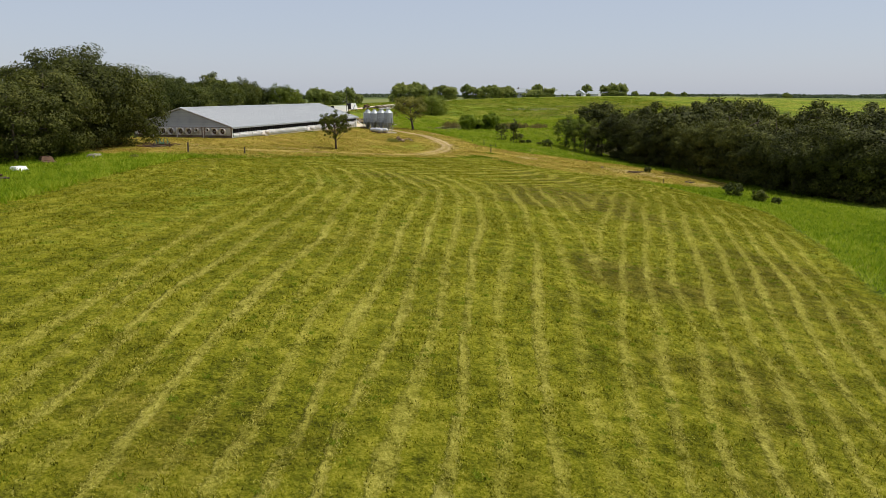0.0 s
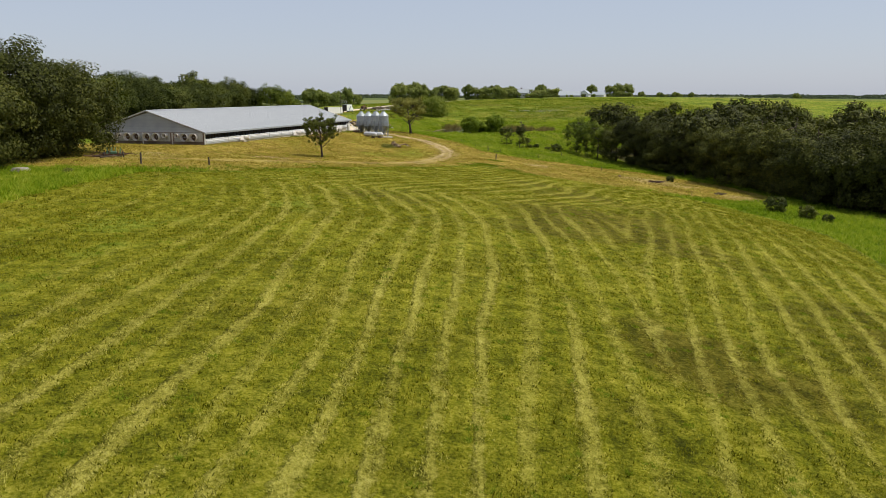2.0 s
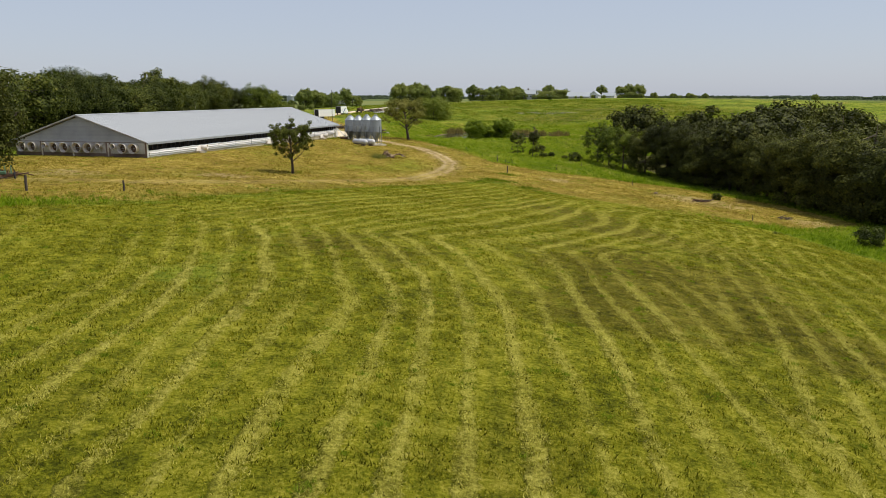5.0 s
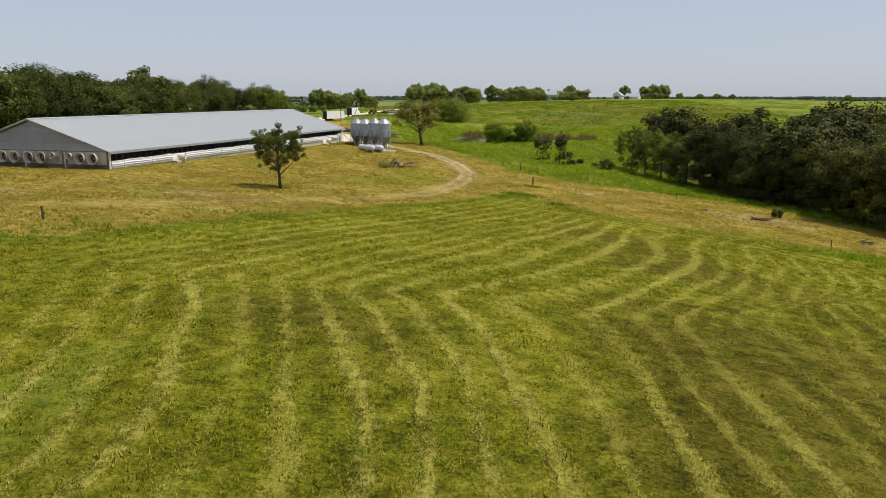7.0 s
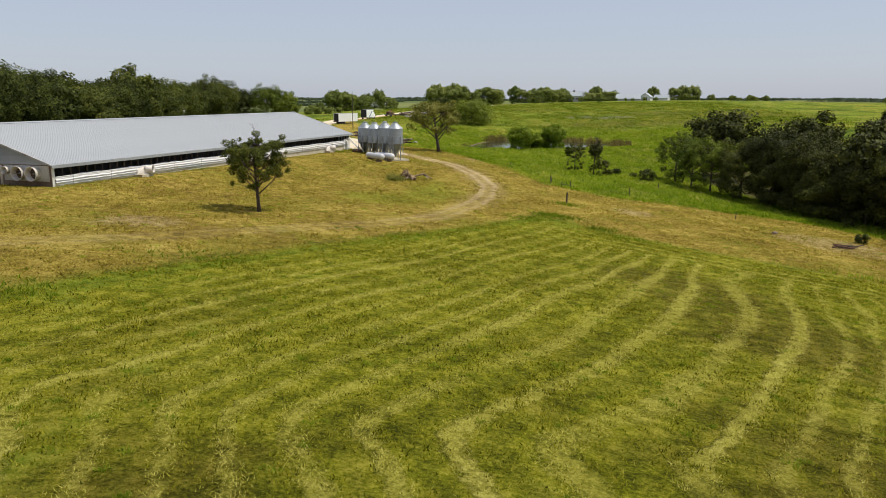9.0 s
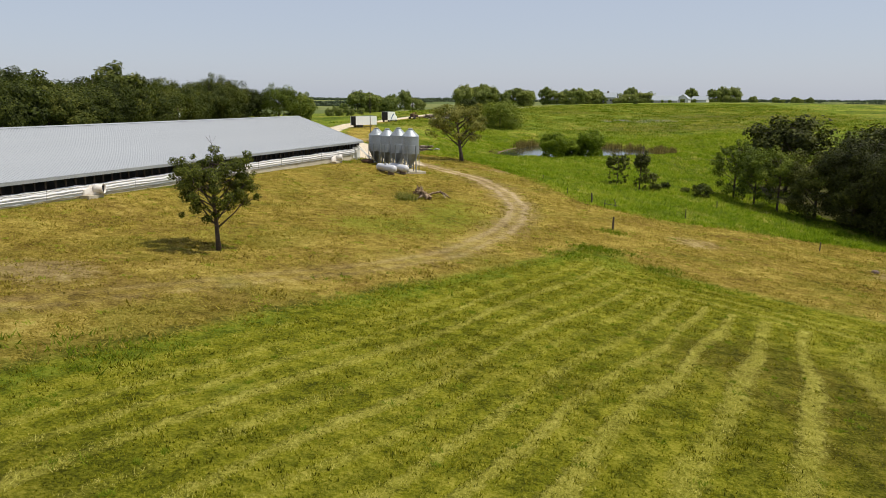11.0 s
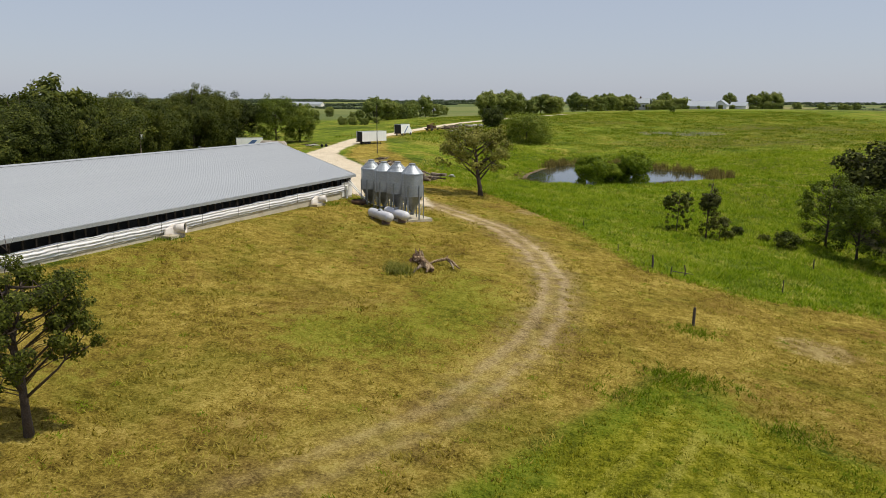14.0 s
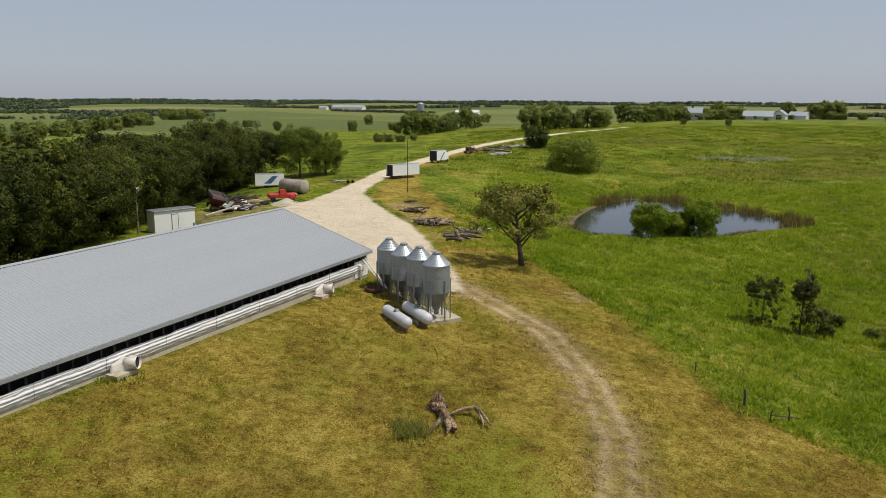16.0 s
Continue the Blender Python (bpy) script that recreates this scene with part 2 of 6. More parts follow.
REED = foliage("cattail_reeds", [(0.15, (0.05, 0.042, 0.012)), (0.5, (0.13, 0.11, 0.028)), (0.9, (0.25, 0.185, 0.07))], 0.25, 0.8, 0.2, 0.4, 0.05)

WATER, wnt, wb = shader("pond_water")
wv = where(wnt)
wnt.links.new(ramp(wnt, noise_of(wnt, wv, 0.12, 3), [(0.35, (0.02, 0.028, 0.03)), (0.7, (0.045, 0.05, 0.04))]), wb.inputs["Base Color"])
wb.inputs["Roughness"].default_value, wb.inputs["Specular IOR Level"].default_value = 0.06, 0.6
bump(wnt, wb, noise_of(wnt, wv, 2.2, 3), 0.08, 0.03)


# ---- the lie of the land ----
HILL_ROWS = (30, 80, 130, 180, 230, 280, 330)
HILL_COLS = (-75, -30, 15, 60)
NEAR_HILLS = [1.57, 3.33, -1.05, -0.73, -0.91, 0.91, 1.88, 1.15, 1.56, 1.81, -0.02, -1.28, 1.49, -1.06, -0.72, -0.27, 2.04, 1.4, 1.36, -3.43, 0.11, 0.74, -1.0, -1.12, 2.98, 2.67, -4.56, 0.87]
WIDE_HILLS = [(-60, 400, 70, 2.62), (40, 400, 70, -0.94), (150, 330, 90, 1.53), (150, 180, 80, -9.15), (-150, 330, 90, -4.44), (-150, 120, 90, 2.06), (0, 520, 120, 5.11), (170, 560, 140, 2.8), (-180, 560, 130, -1.25), (130, 700, 120, 5.7), (0, -60, 80, -1.51), (120, 20, 80, -9.95), (380, 600, 150, 4.7), (620, 700, 190, 5.6)]
POND = [(-4, 299), (-3.3, 310), (-0.5, 322), (3, 333), (9, 341), (18, 340), (25, 333.5), (31, 326), (37, 319), (41, 311), (35, 305), (29, 299.5), (22, 292.5), (14.7, 289.8), (7.5, 289), (1, 290), (-2.7, 293.5)]
POND_Z = 0.0
FIELD = [(-40, -60), (-40, 66), (-41, 94), (-39, 113), (-28, 119), (-19, 136), (-11, 152), (-2, 167), (8, 183), (15, 175),
         (26, 169), (41, 162), (48, 151), (52, 132), (52, 118), (47, 100), (43, 82), (38, 64), (36, 40), (35, -60)]
DRY = [(-62, 112), (-39, 115), (-28, 120), (-19, 137), (-11, 153), (-2, 168), (8, 184), (15, 176), (26, 170), (41, 163), (52, 156),
       (70, 168), (65, 189), (50, 207), (30, 209), (20, 209), (11, 215), (3, 234), (-5, 250), (-10, 259), (-22, 262), (-27, 236),
       (-45, 163), (-70, 168), (-72, 140)]
DRY_STRIP = [(-46, 300), (-38, 286), (-31, 275), (-24, 260), (-9, 258), (-7, 268), (-14, 282), (-26, 296), (-38, 318), (-44, 345), (-42, 385), (-34, 418), (-22, 440), (-46, 420), (-49, 372), (-49, 330)]
RIGHT_WOOD = [(44, 250), (49, 231), (57, 213), (67, 192), (72, 172), (75, 158), (90, 150), (112, 146), (150, 140), (160, 200), (110, 250), (75, 275), (48, 268)]
LEFT_WOOD = [(-80, 172), (-71, 200), (-68, 235), (-71, 252), (-75, 268), (-77, 292), (-75, 306), (-77, 318), (-84, 330), (-90, 345), (-115, 347), (-140, 300), (-140, 215), (-115, 175)]
GROVE = [(-56, 108), (-54, 130), (-62, 148), (-80, 155), (-112, 140), (-112, 100), (-84, 78), (-64, 90)]
YARD = [(-57, 283), (-55, 292), (-53.5, 308), (-49, 310), (-46, 300), (-38, 286), (-31, 275), (-26, 264), (-19, 247), (-15, 236), (-18, 232), (-25, 236), (-28, 240), (-52, 246)]
ROAD = [(-51, 305), (-50.5, 322), (-50, 345), (-50, 372), (-49, 398), (-44, 428), (-34, 462), (-12, 510), (20, 560)]
TRACK = [(-17, 238), (-11, 232), (-5, 225), (-1, 215), (1, 205), (0.8, 196), (-0.8, 187), (-5, 173), (-11, 163), (-18, 154), (-26, 143), (-36, 134), (-50, 130)]


def outside(poly, x, y):
    """Distance to the outline of a polygon, less than zero inside it."""
    x, y = np.asarray(x, float), np.asarray(y, float)
    d, odd = np.full(x.shape, 1e9), np.zeros(x.shape, bool)
    for (ax, ay), (bx, by) in zip(poly, poly[1:] + poly[:1]):
        ex, ey = bx - ax, by - ay
        t = np.clip(((x - ax) * ex + (y - ay) * ey) / (ex * ex + ey * ey), 0, 1)
        d = np.minimum(d, np.hypot(x - ax - t * ex, y - ay - t * ey))
        cross = (ay > y) != (by > y)
        odd ^= cross & (x < ex * (y - ay) / (ey if ey else 1e-9) + ax)
    return np.where(odd, -d, d)


def along(line, x, y):
    """Distance to an open line."""
    x, y = np.asarray(x, float), np.asarray(y, float)
    d = np.full(x.shape, 1e9)
    for (ax, ay), (bx, by) in zip(line, line[1:]):
        ex, ey = bx - ax, by - ay
        t = np.clip(((x - ax) * ex + (y - ay) * ey) / (ex * ex + ey * ey), 0, 1)
        d = np.minimum(d, np.hypot(x - ax - t * ex, y - ay - t * ey))
    return d


def rows_of(x, y):
    """Metres across the mown rows of the hay field: the mower's turn at the far end, and a slanting eastern run."""
    x, y = np.asarray(x, float), np.asarray(y, float)
    near = np.minimum(y - 60, 0) * (0.10 + 0.0055 * np.clip(x + 10, 0, 40))
    ease = 12.0 * np.logaddexp(0, (70 - y) / 12.0)
    bend = 5.0 / (1 + np.exp((x - 3.5) / 3.0)) * (np.clip(y - 88, 0, 24) / 20) ** 1.3
    mid = x + np.clip(0.105 + 0.0045 * x, 0.02, 0.11) * ease + bend + 0.69
    east = x - near - 0.26 * np.maximum(y - 60, 0) + 101.0
    tip = x - 0.47 * (y - 112)
    tip = tip - 2.6 * np.sin(math.pi * np.clip((y - 112) / 42, 0, 1)) * np.clip((tip + 7) / 9, 0, 1)
    tip = tip + 6.33 / (1 + np.exp((tip - 3.5) / 3.0)) + 0.69
    past = y - 111.5 - 0.85 * np.maximum(x - 14, 0)
    turn = np.clip(past / 7 + 0.5, 0, 1)
    s = mid + (tip - mid) * turn * turn * (3 - 2 * turn)
    s = np.where((x > 13 + 0.17 * np.maximum(y - 60, 0) - 0.17 * np.maximum(60 - y, 0)) & (past < 0), east, s)
    edge = -outside(FIELD, x, y)
    s = np.where((edge < 6.2 + 0.05 * (y - 120)) & (x > 8 + 0.5 * np.maximum(180 - y, 0) * 0.3) & (y > 122), edge + 301.2, s)
    return s + 0.2 * np.sin(y * 0.13 + x * 0.31) + 0.1 * np.sin(y * 0.37 - x * 0.8) + 0.9 * (patchy(x * 2.2, y * 0.5, 7.0, 77) - 0.5)


def patchy(x, y, size, seed):
    """Smooth blotches from 0 to 1, about size metres across."""
    grid = np.random.default_rng(seed).random((64, 64))
    u, v = np.asarray(x) / size, np.asarray(y) / size
    i, j = np.floor(u).astype(int), np.floor(v).astype(int)
    a, b = u - i, v - j
    a, b = a * a * (3 - 2 * a), b * b * (3 - 2 * b)
    at = lambda p, q: grid[p % 64, q % 64]
    return (at(i, j) * (1 - a) + at(i + 1, j) * a) * (1 - b) + (at(i, j + 1) * (1 - a) + at(i + 1, j + 1) * a) * b


GAP = 2.35


def heavy_of(row):
    """How much hay lies in a row: some are thick, some nearly bare, those of the eastern run all thick."""
    k = np.floor(row / GAP + 0.25)
    h = np.sin(k * 12.9898) * 43758.5453
    h = 0.32 + 0.6 * (h - np.floor(h))
    h = np.where(np.isin(k, (-1, 0, 2, 4, -4, -6)), 1.15, h)
    return np.where((k > 47) & (k < 60), 0.75 + 0.4 * h, h)


def thin_of(x, y):
    """How fully the rows are raked: uneven along their length, none at the green western side."""
    x, y = np.asarray(x, float), np.asarray(y, float)
    west = np.clip((x + 27 - 0.06 * (y - 60)) / 8, 0.45, 1)
    scatter_of = np.clip(0.3 + 0.6 * patchy(x, y, 7.0, 78) + 0.6 * patchy(x, y, 2.7, 79), 0, 1)
    stub = 0.55 * np.clip((y - 94) / 10, 0, 1) * np.clip((112 - y + 0.85 * np.maximum(x - 14, 0)) / 3, 0, 1) * np.clip((x - 2) / 4, 0, 1)
    return west * scatter_of * (1 - stub) * (1 - 0.3 * np.clip((y - 111 - 0.85 * np.maximum(x - 14, 0)) / 4, 0, 1) * np.clip((16 - x) / 10, 0, 1))


DARK_SPOTS = ((13.5, 60, 3.2, 5.5, 1.0), (17, 56, 4, 4, 0.8), (16, 98, 8, 9, 0.9), (22, 106, 8, 8, 0.8), (30, 124, 9, 12, 0.6), (12, 108, 8, 5, 0.5), (-2, 100, 6, 5, 0.35), (-9, 27, 6, 5, 0.5), (20, 134, 9, 9, 0.75), (30, 70, 8, 10, 0.5), (-9, 105, 7, 6, 0.75), (24, 88, 6, 8, 0.6), (16, 38, 7, 9, 0.6), (28, 56, 9, 13, 0.6), (10, 92, 7, 6, 0.6), (13, 116, 8, 6, 0.5), (17, 149, 9, 9, 0.85))


def darkened_of(x, y):
    """Dark stubble patches, and lens vignetting painted in as brown ground."""
    x, y = np.asarray(x, float), np.asarray(y, float)
    return np.clip(sum(a * np.exp(-(((x - cx) / rx) ** 2 + ((y - cy) / ry) ** 2)) for cx, cy, rx, ry, a in DARK_SPOTS), 0, 1)


def ground_z(x, y):
    x, y = np.asarray(x, float), np.asarray(y, float)
    z = np.full(x.shape, 1.5)
    for k, wgt in enumerate(NEAR_HILLS):
        z = z + wgt * np.exp(-((x - HILL_COLS[k % 4]) ** 2 + (y - HILL_ROWS[k // 4]) ** 2) / (2 * 38.0**2))
    for cx, cy, r, wgt in WIDE_HILLS:
        z = z + wgt * np.exp(-((x - cx) ** 2 + (y - cy) ** 2) / (2.0 * r * r))
    far = np.clip((np.hypot(x, y - 150) - 700) / 600, 0, 1)
    z = z + far * (3.0 * np.sin(x / 330 + 1.0) * np.sin(y / 270) + 2.0 * np.sin(x / 140 + y / 210) - 1.0)
    bx, by = x + 45.42, y - 163.15
    run, off = bx * 0.2526 + by * 0.9676, bx * 0.9676 - by * 0.2526
    away = np.hypot(np.maximum(np.maximum(off, -25.4 - off), 0), np.maximum(np.maximum(run - 75.5, -run), 0))
    z = z + (4.5 - 0.011 * np.clip(run, 0, 75.5) - z) * np.exp(-((away / 6.5) ** 2))
    d = outside(POND, x, y)
    k = np.clip(d / 22, 0, 1)
    bank = np.where(d < 0, POND_Z + np.maximum(d * 0.25, -1.2), POND_Z + 0.03 * d + 0.45 * np.exp(-(((d - 5) / 2.2) ** 2)) * (y < 300))
    return z + (bank - z) * (1 - k * k * (3 - 2 * k))


def within(x, y, box, soft):
    """1 inside a box, falling to 0 over a soft margin at its sides."""
    d = np.minimum(np.minimum(x - box[0], box[1] - x), np.minimum(y - box[2], box[3] - y))
    return np.clip(d / soft, 0, 1)


def gz(x, y):
    return float(ground_z(np.array([x]), np.array([y]))[0])


# ---- mesh helpers ----
def flat_mesh(name, verts, faces):
    """A mesh from arrays; every face has the same number of corners."""
    me = bpy.data.meshes.new(name)
    n, k = faces.shape
    me.vertices.add(len(verts))
    me.vertices.foreach_set("co", np.ascontiguousarray(verts, np.float32).ravel())
    me.loops.add(n * k)
    me.loops.foreach_set("vertex_index", np.ascontiguousarray(faces, np.int32).ravel())
    me.polygons.add(n)
    me.polygons.foreach_set("loop_start", np.arange(0, n * k, k, dtype=np.int32))
    me.update(calc_edges=True)
    return me


class Shape:
    """Gathers verts and faces of one part."""

    def __init__(self):
        self.v, self.f = [], []

    def add(self, verts, faces, m=None):
        o = len(self.v)
        self.v += [tuple(m @ Vector(p)) if m else tuple(p) for p in verts]
        self.f += [tuple(o + i for i in f) for f in faces]
        return self

    def box(self, x0, x1, y0, y1, z0, z1, m=None):
        v = [(x, y, z) for x in (x0, x1) for y in (y0, y1) for z in (z0, z1)]
        return self.add(v, [(0, 1, 3, 2), (4, 6, 7, 5), (0, 4, 5, 1), (2, 3, 7, 6), (0, 2, 6, 4), (1, 5, 7, 3)], m)

    def lathe(self, profile, n=16, m=None):
        v = [(r * math.cos(2 * math.pi * k / n), r * math.sin(2 * math.pi * k / n), z) for r, z in profile for k in range(n)]
        f = [(i * n + k, i * n + (k + 1) % n, (i + 1) * n + (k + 1) % n, (i + 1) * n + k) for i in range(len(profile) - 1) for k in range(n)]
        return self.add(v, f + [tuple(range(n))[::-1], tuple((len(profile) - 1) * n + k for k in range(n))], m)

    def tube(self, pts, radii, n=6, m=None):
        pts = [Vector(p) for p in pts]
        v = []
        for i, p in enumerate(pts):
            d = (pts[min(i + 1, len(pts) - 1)] - pts[max(i - 1, 0)]).normalized()
            a = d.orthogonal().normalized() if abs(d.z) > 0.9 else d.cross(Vector((0, 0, 1))).normalized()
            b = d.cross(a)
            v += [p + radii[i] * (a * math.cos(2 * math.pi * k / n) + b * math.sin(2 * math.pi * k / n)) for k in range(n)]
        f = [(i * n + k, i * n + (k + 1) % n, (i + 1) * n + (k + 1) % n, (i + 1) * n + k) for i in range(len(pts) - 1) for k in range(n)]
        return self.add(v, f + [tuple(range(n))[::-1], tuple((len(pts) - 1) * n + k for k in range(n))], m)

    def sheet(self, grid, m=None):
        """A sheet from rows of points."""
        w = len(grid[0])
        return self.add([p for row in grid for p in row], [(i * w + k, i * w + k + 1, (i + 1) * w + k + 1, (i + 1) * w + k) for i in range(len(grid) - 1) for k in range(w - 1)], m)

    def mesh(self, name, material, smooth=False, bevel=0.0):
        me = bpy.data.meshes.new(name)
        me.from_pydata(self.v, [], self.f)
        bm = bmesh.new()
        bm.from_mesh(me)
        bmesh.ops.recalc_face_normals(bm, faces=bm.faces)
        if bevel:
            bmesh.ops.bevel(bm, geom=[e for e in bm.edges if e.is_manifold and e.calc_face_angle(0) > 0.6], offset=bevel, segments=1, affect="EDGES")
        bm.to_mesh(me)
        bm.free()
        me.materials.append(material)
        if smooth:
            me.polygons.foreach_set("use_smooth", [len(p.vertices) <= 4 for p in me.polygons])
        return me


def part(name, shape, material, parent, label="", smooth=False, bevel=0.0):
    """One mesh object under a thing or under a part."""
    ob = new(name, shape if isinstance(shape, bpy.types.Mesh) else shape.mesh(name, material, smooth, bevel))
    ob.parent = parent
    return tagged(ob, label)


def thing(name, m, label, category, group="", kind=""):
    """An Empty at a thing's base, which parents its parts."""
    ob = new(name)
    ob.empty_display_size = 0.2
    ob.matrix_basis = m
    return tagged(ob, label, category, group, kind)


def solid(name, shape, material, m, label, category, group="", kind="", smooth=False, bevel=0.0):
    """A thing of one piece."""
    ob = new(name, shape.mesh(name, material, smooth, bevel))
    ob.matrix_basis = m
    return tagged(ob, label, category, group, kind)


def on_ground(x, y, rz=0.0, up=0.0, s=1.0):
    return pose(x, y, gz(x, y) + up, 0, 0, rz) @ Matrix.Scale(s, 4)


# ---- ground: one sheet from the near field to the horizon ----
def ladder(lo, hi, fine, end, grow):
    inner = np.arange(lo, hi + fine, fine)
    out, stepw, p = [], fine, inner[-1]
    while p < end:
        stepw *= grow
        p += stepw
        out.append(min(p, end))
    back, stepw, p = [], fine, inner[0]
    while p > -end:
        stepw *= grow
        p -= stepw
        back.append(max(p, -end))
    return np.concatenate([back[::-1], inner, out])


gx, gy = ladder(-62, 62, 0.6, 4800, 1.055), ladder(10, 262, 0.6, 4850, 1.04)
GX, GY = np.meshgrid(gx, gy)
px, py = GX.ravel(), GY.ravel()
pz = ground_z(px, py)
nx, ny = len(gx), len(gy)
base = (np.arange(ny - 1)[:, None] * nx + np.arange(nx - 1)).ravel()
me = flat_mesh("ground", np.stack([px, py, pz], 1), np.stack([base, base + 1, base + nx + 1, base + nx], 1))
me.polygons.foreach_set("use_smooth", np.ones(len(base), bool))
lush = sum(a * np.exp(-(((px - cx) / rx) ** 2 + ((py - cy) / ry) ** 2)) for cx, cy, rx, ry, a in
           ((-25, 72, 7, 20, 0.45), (-36, 100, 8, 10, 0.3), (-4, 160, 5, 5, 0.3), (10, 181, 3.5, 3.5, 0.9), (-20, 130, 7, 12, 0.3), (-7, 194, 4.5, 11, 0.9), (-14, 183, 6, 6, 0.8), (-17, 214, 5, 5, 0.5), (-33, 190, 4, 9, 0.5), (-27, 170, 5, 5, 0.4), (-20, 240, 4, 5, 0.6), (50, 84, 10, 16, 1.0), (-8, 104, 6, 8, 0.35), (-14, 92, 5, 8, 0.4)))
rows = rows_of(px, py)
rim = -outside(FIELD, px, py)
lush = np.maximum(lush, 0.7 * np.exp(-(((rim - 1.0) / 1.7) ** 2)) * ((py > 114) & (px < 12)))
bare_spots = sum(np.exp(-(((px - cx) / r) ** 2 + ((py - cy) / r) ** 2)) for cx, cy, r in ((51, 183, 7), (60, 166, 6), (22, 195, 4), (44, 188, 6), (-2, 240, 3), (-16, 236, 4), (-58, 120, 5), (-30, 150, 5), (-47, 140, 6), (-66, 271, 6), (-65, 281, 7), (-67, 290, 6), (-61, 262, 4), (-36, 292, 5), (-30, 281, 5), (-22, 268, 5)))
layers = (("row_sin", np.sin(rows * 2 * math.pi / GAP)), ("row_cos", np.cos(rows * 2 * math.pi / GAP)), ("heavy", heavy_of(rows) * thin_of(px, py)), ("darkened", darkened_of(px, py)), ("bare", bare_spots), ("field", -outside(FIELD, px, py)), ("dry", np.maximum(-outside(DRY, px, py), -outside(DRY_STRIP, px, py) - 1.0)), ("track", along(TRACK, px, py)),
          ("yard", np.maximum(-outside(YARD, px, py), 2.6 - along(ROAD, px, py))), ("shore", outside(POND, px, py) - 3.0 * np.exp(-(((px + 6) / 5) ** 2) - ((py - 306) / 12) ** 2)),
          ("lush", lush), ("wood_floor", np.maximum(np.maximum(-outside(RIGHT_WOOD, px, py), -outside(LEFT_WOOD, px, py)), -outside(GROVE, px, py))), ("dull", sum(np.exp(-(((px - cx) / rx) ** 2 + ((py - cy) / ry) ** 2)) for cx, cy, rx, ry in ((46, 285, 16, 22), (62, 330, 22, 18), (30, 252, 12, 10), (60, 380, 40, 14), (100, 430, 50, 30), (20, 460, 30, 14)))), ("grey", np.exp(-(((px - 48) / 15) ** 2 + ((py - 408) / 8) ** 2) ** 2)), ("afar", np.clip((np.hypot(px, py - 150) - 330) / 250, 0, 1)))
for key, values in layers:
    me.attributes.new(key, "FLOAT", "POINT").data.foreach_set("value", np.clip(values, -500, 500).astype(np.float32))

GROUND, nt, gb = shader("grassland")
pos = where(nt)
fine, clump, patch, broad = noise_of(nt, pos, 6.0, 6, 0.8), noise_of(nt, pos, 1.0, 4, 0.65), noise_of(nt, pos, 0.16, 4, 0.6), noise_of(nt, pos, 0.03, 4)
tone = calc(nt, "ADD", calc(nt, "MULTIPLY", fine, 0.5), calc(nt, "ADD", calc(nt, "MULTIPLY", clump, 0.3), calc(nt, "MULTIPLY", patch, 0.2)))
tone = calc(nt, "ADD", calc(nt, "MULTIPLY", calc(nt, "SUBTRACT", tone, 0.5), 4.2), 0.5, clamp=True)
ragged = calc(nt, "ADD", calc(nt, "MULTIPLY", calc(nt, "SUBTRACT", clump, 0.5), 4.0), calc(nt, "MULTIPLY", calc(nt, "SUBTRACT", patch, 0.5), 9.0))
meadow = ramp(nt, tone, [(0.25, (0.048, 0.08, 0.006)), (0.5, (0.132, 0.185, 0.012)), (0.75, (0.245, 0.275, 0.034))])
pale = ramp(nt, tone, [(0.25, (0.11, 0.108, 0.013)), (0.5, (0.22, 0.208, 0.028)), (0.75, (0.37, 0.325, 0.072))])
meadow = mix(nt, step(nt, noise_of(nt, pos, 0.07, 5, 0.65, 1.0), 0.47, 0.64), meadow, pale)
dark_green = ramp(nt, tone, [(0.25, (0.028, 0.048, 0.005)), (0.5, (0.068, 0.106, 0.009)), (0.75, (0.136, 0.170, 0.020))])
meadow = mix(nt, step(nt, noise_of(nt, pos, 0.045, 5, 0.6, 0.6), 0.48, 0.64), meadow, dark_green)
# Olive herb patches; those at the right also carry vignetting as darker colour.
meadow = mix(nt, step(nt, calc(nt, "ADD", attr(nt, "dull"), calc(nt, "MULTIPLY", calc(nt, "SUBTRACT", patch, 0.5), 1.6)), 0.35, 0.75), meadow, ramp(nt, tone, [(0.2, (0.045, 0.05, 0.008)), (0.5, (0.105, 0.108, 0.018)), (0.8, (0.2, 0.185, 0.045))]))
cell = nt.nodes.new("ShaderNodeTexVoronoi")
cell.inputs["Scale"].default_value = 0.0042
nt.links.new(pos, cell.inputs["Vector"])
split = nt.nodes.new("ShaderNodeSeparateColor")
nt.links.new(cell.outputs["Color"], split.inputs[0])
# Field tints are greyed, so distance haze sits in their colour.
hazy_crops = ramp(nt, split.outputs[0], [(0.0, (0.085, 0.115, 0.045)), (0.3, (0.145, 0.165, 0.06)), (0.55, (0.175, 0.19, 0.07)), (0.75, (0.115, 0.145, 0.05)), (1.0, (0.24, 0.215, 0.1))])
meadow = mix(nt, calc(nt, "MULTIPLY", step(nt, attr(nt, "afar"), 0.45, 1.0), 0.9), meadow, hazy_crops)
hay = ramp(nt, tone, [(0.08, (0.045, 0.052, 0.004)), (0.4, (0.15, 0.16, 0.008)), (0.6, (0.24, 0.238, 0.015)), (0.9, (0.38, 0.345, 0.048))])
brown = ramp(nt, tone, [(0.15, (0.03, 0.025, 0.003)), (0.5, (0.098, 0.083, 0.009)), (0.85, (0.205, 0.168, 0.026))])
hay = mix(nt, calc(nt, "MULTIPLY", step(nt, noise_of(nt, pos, 0.11, 4), 0.52, 0.68), 0.35), hay, brown)
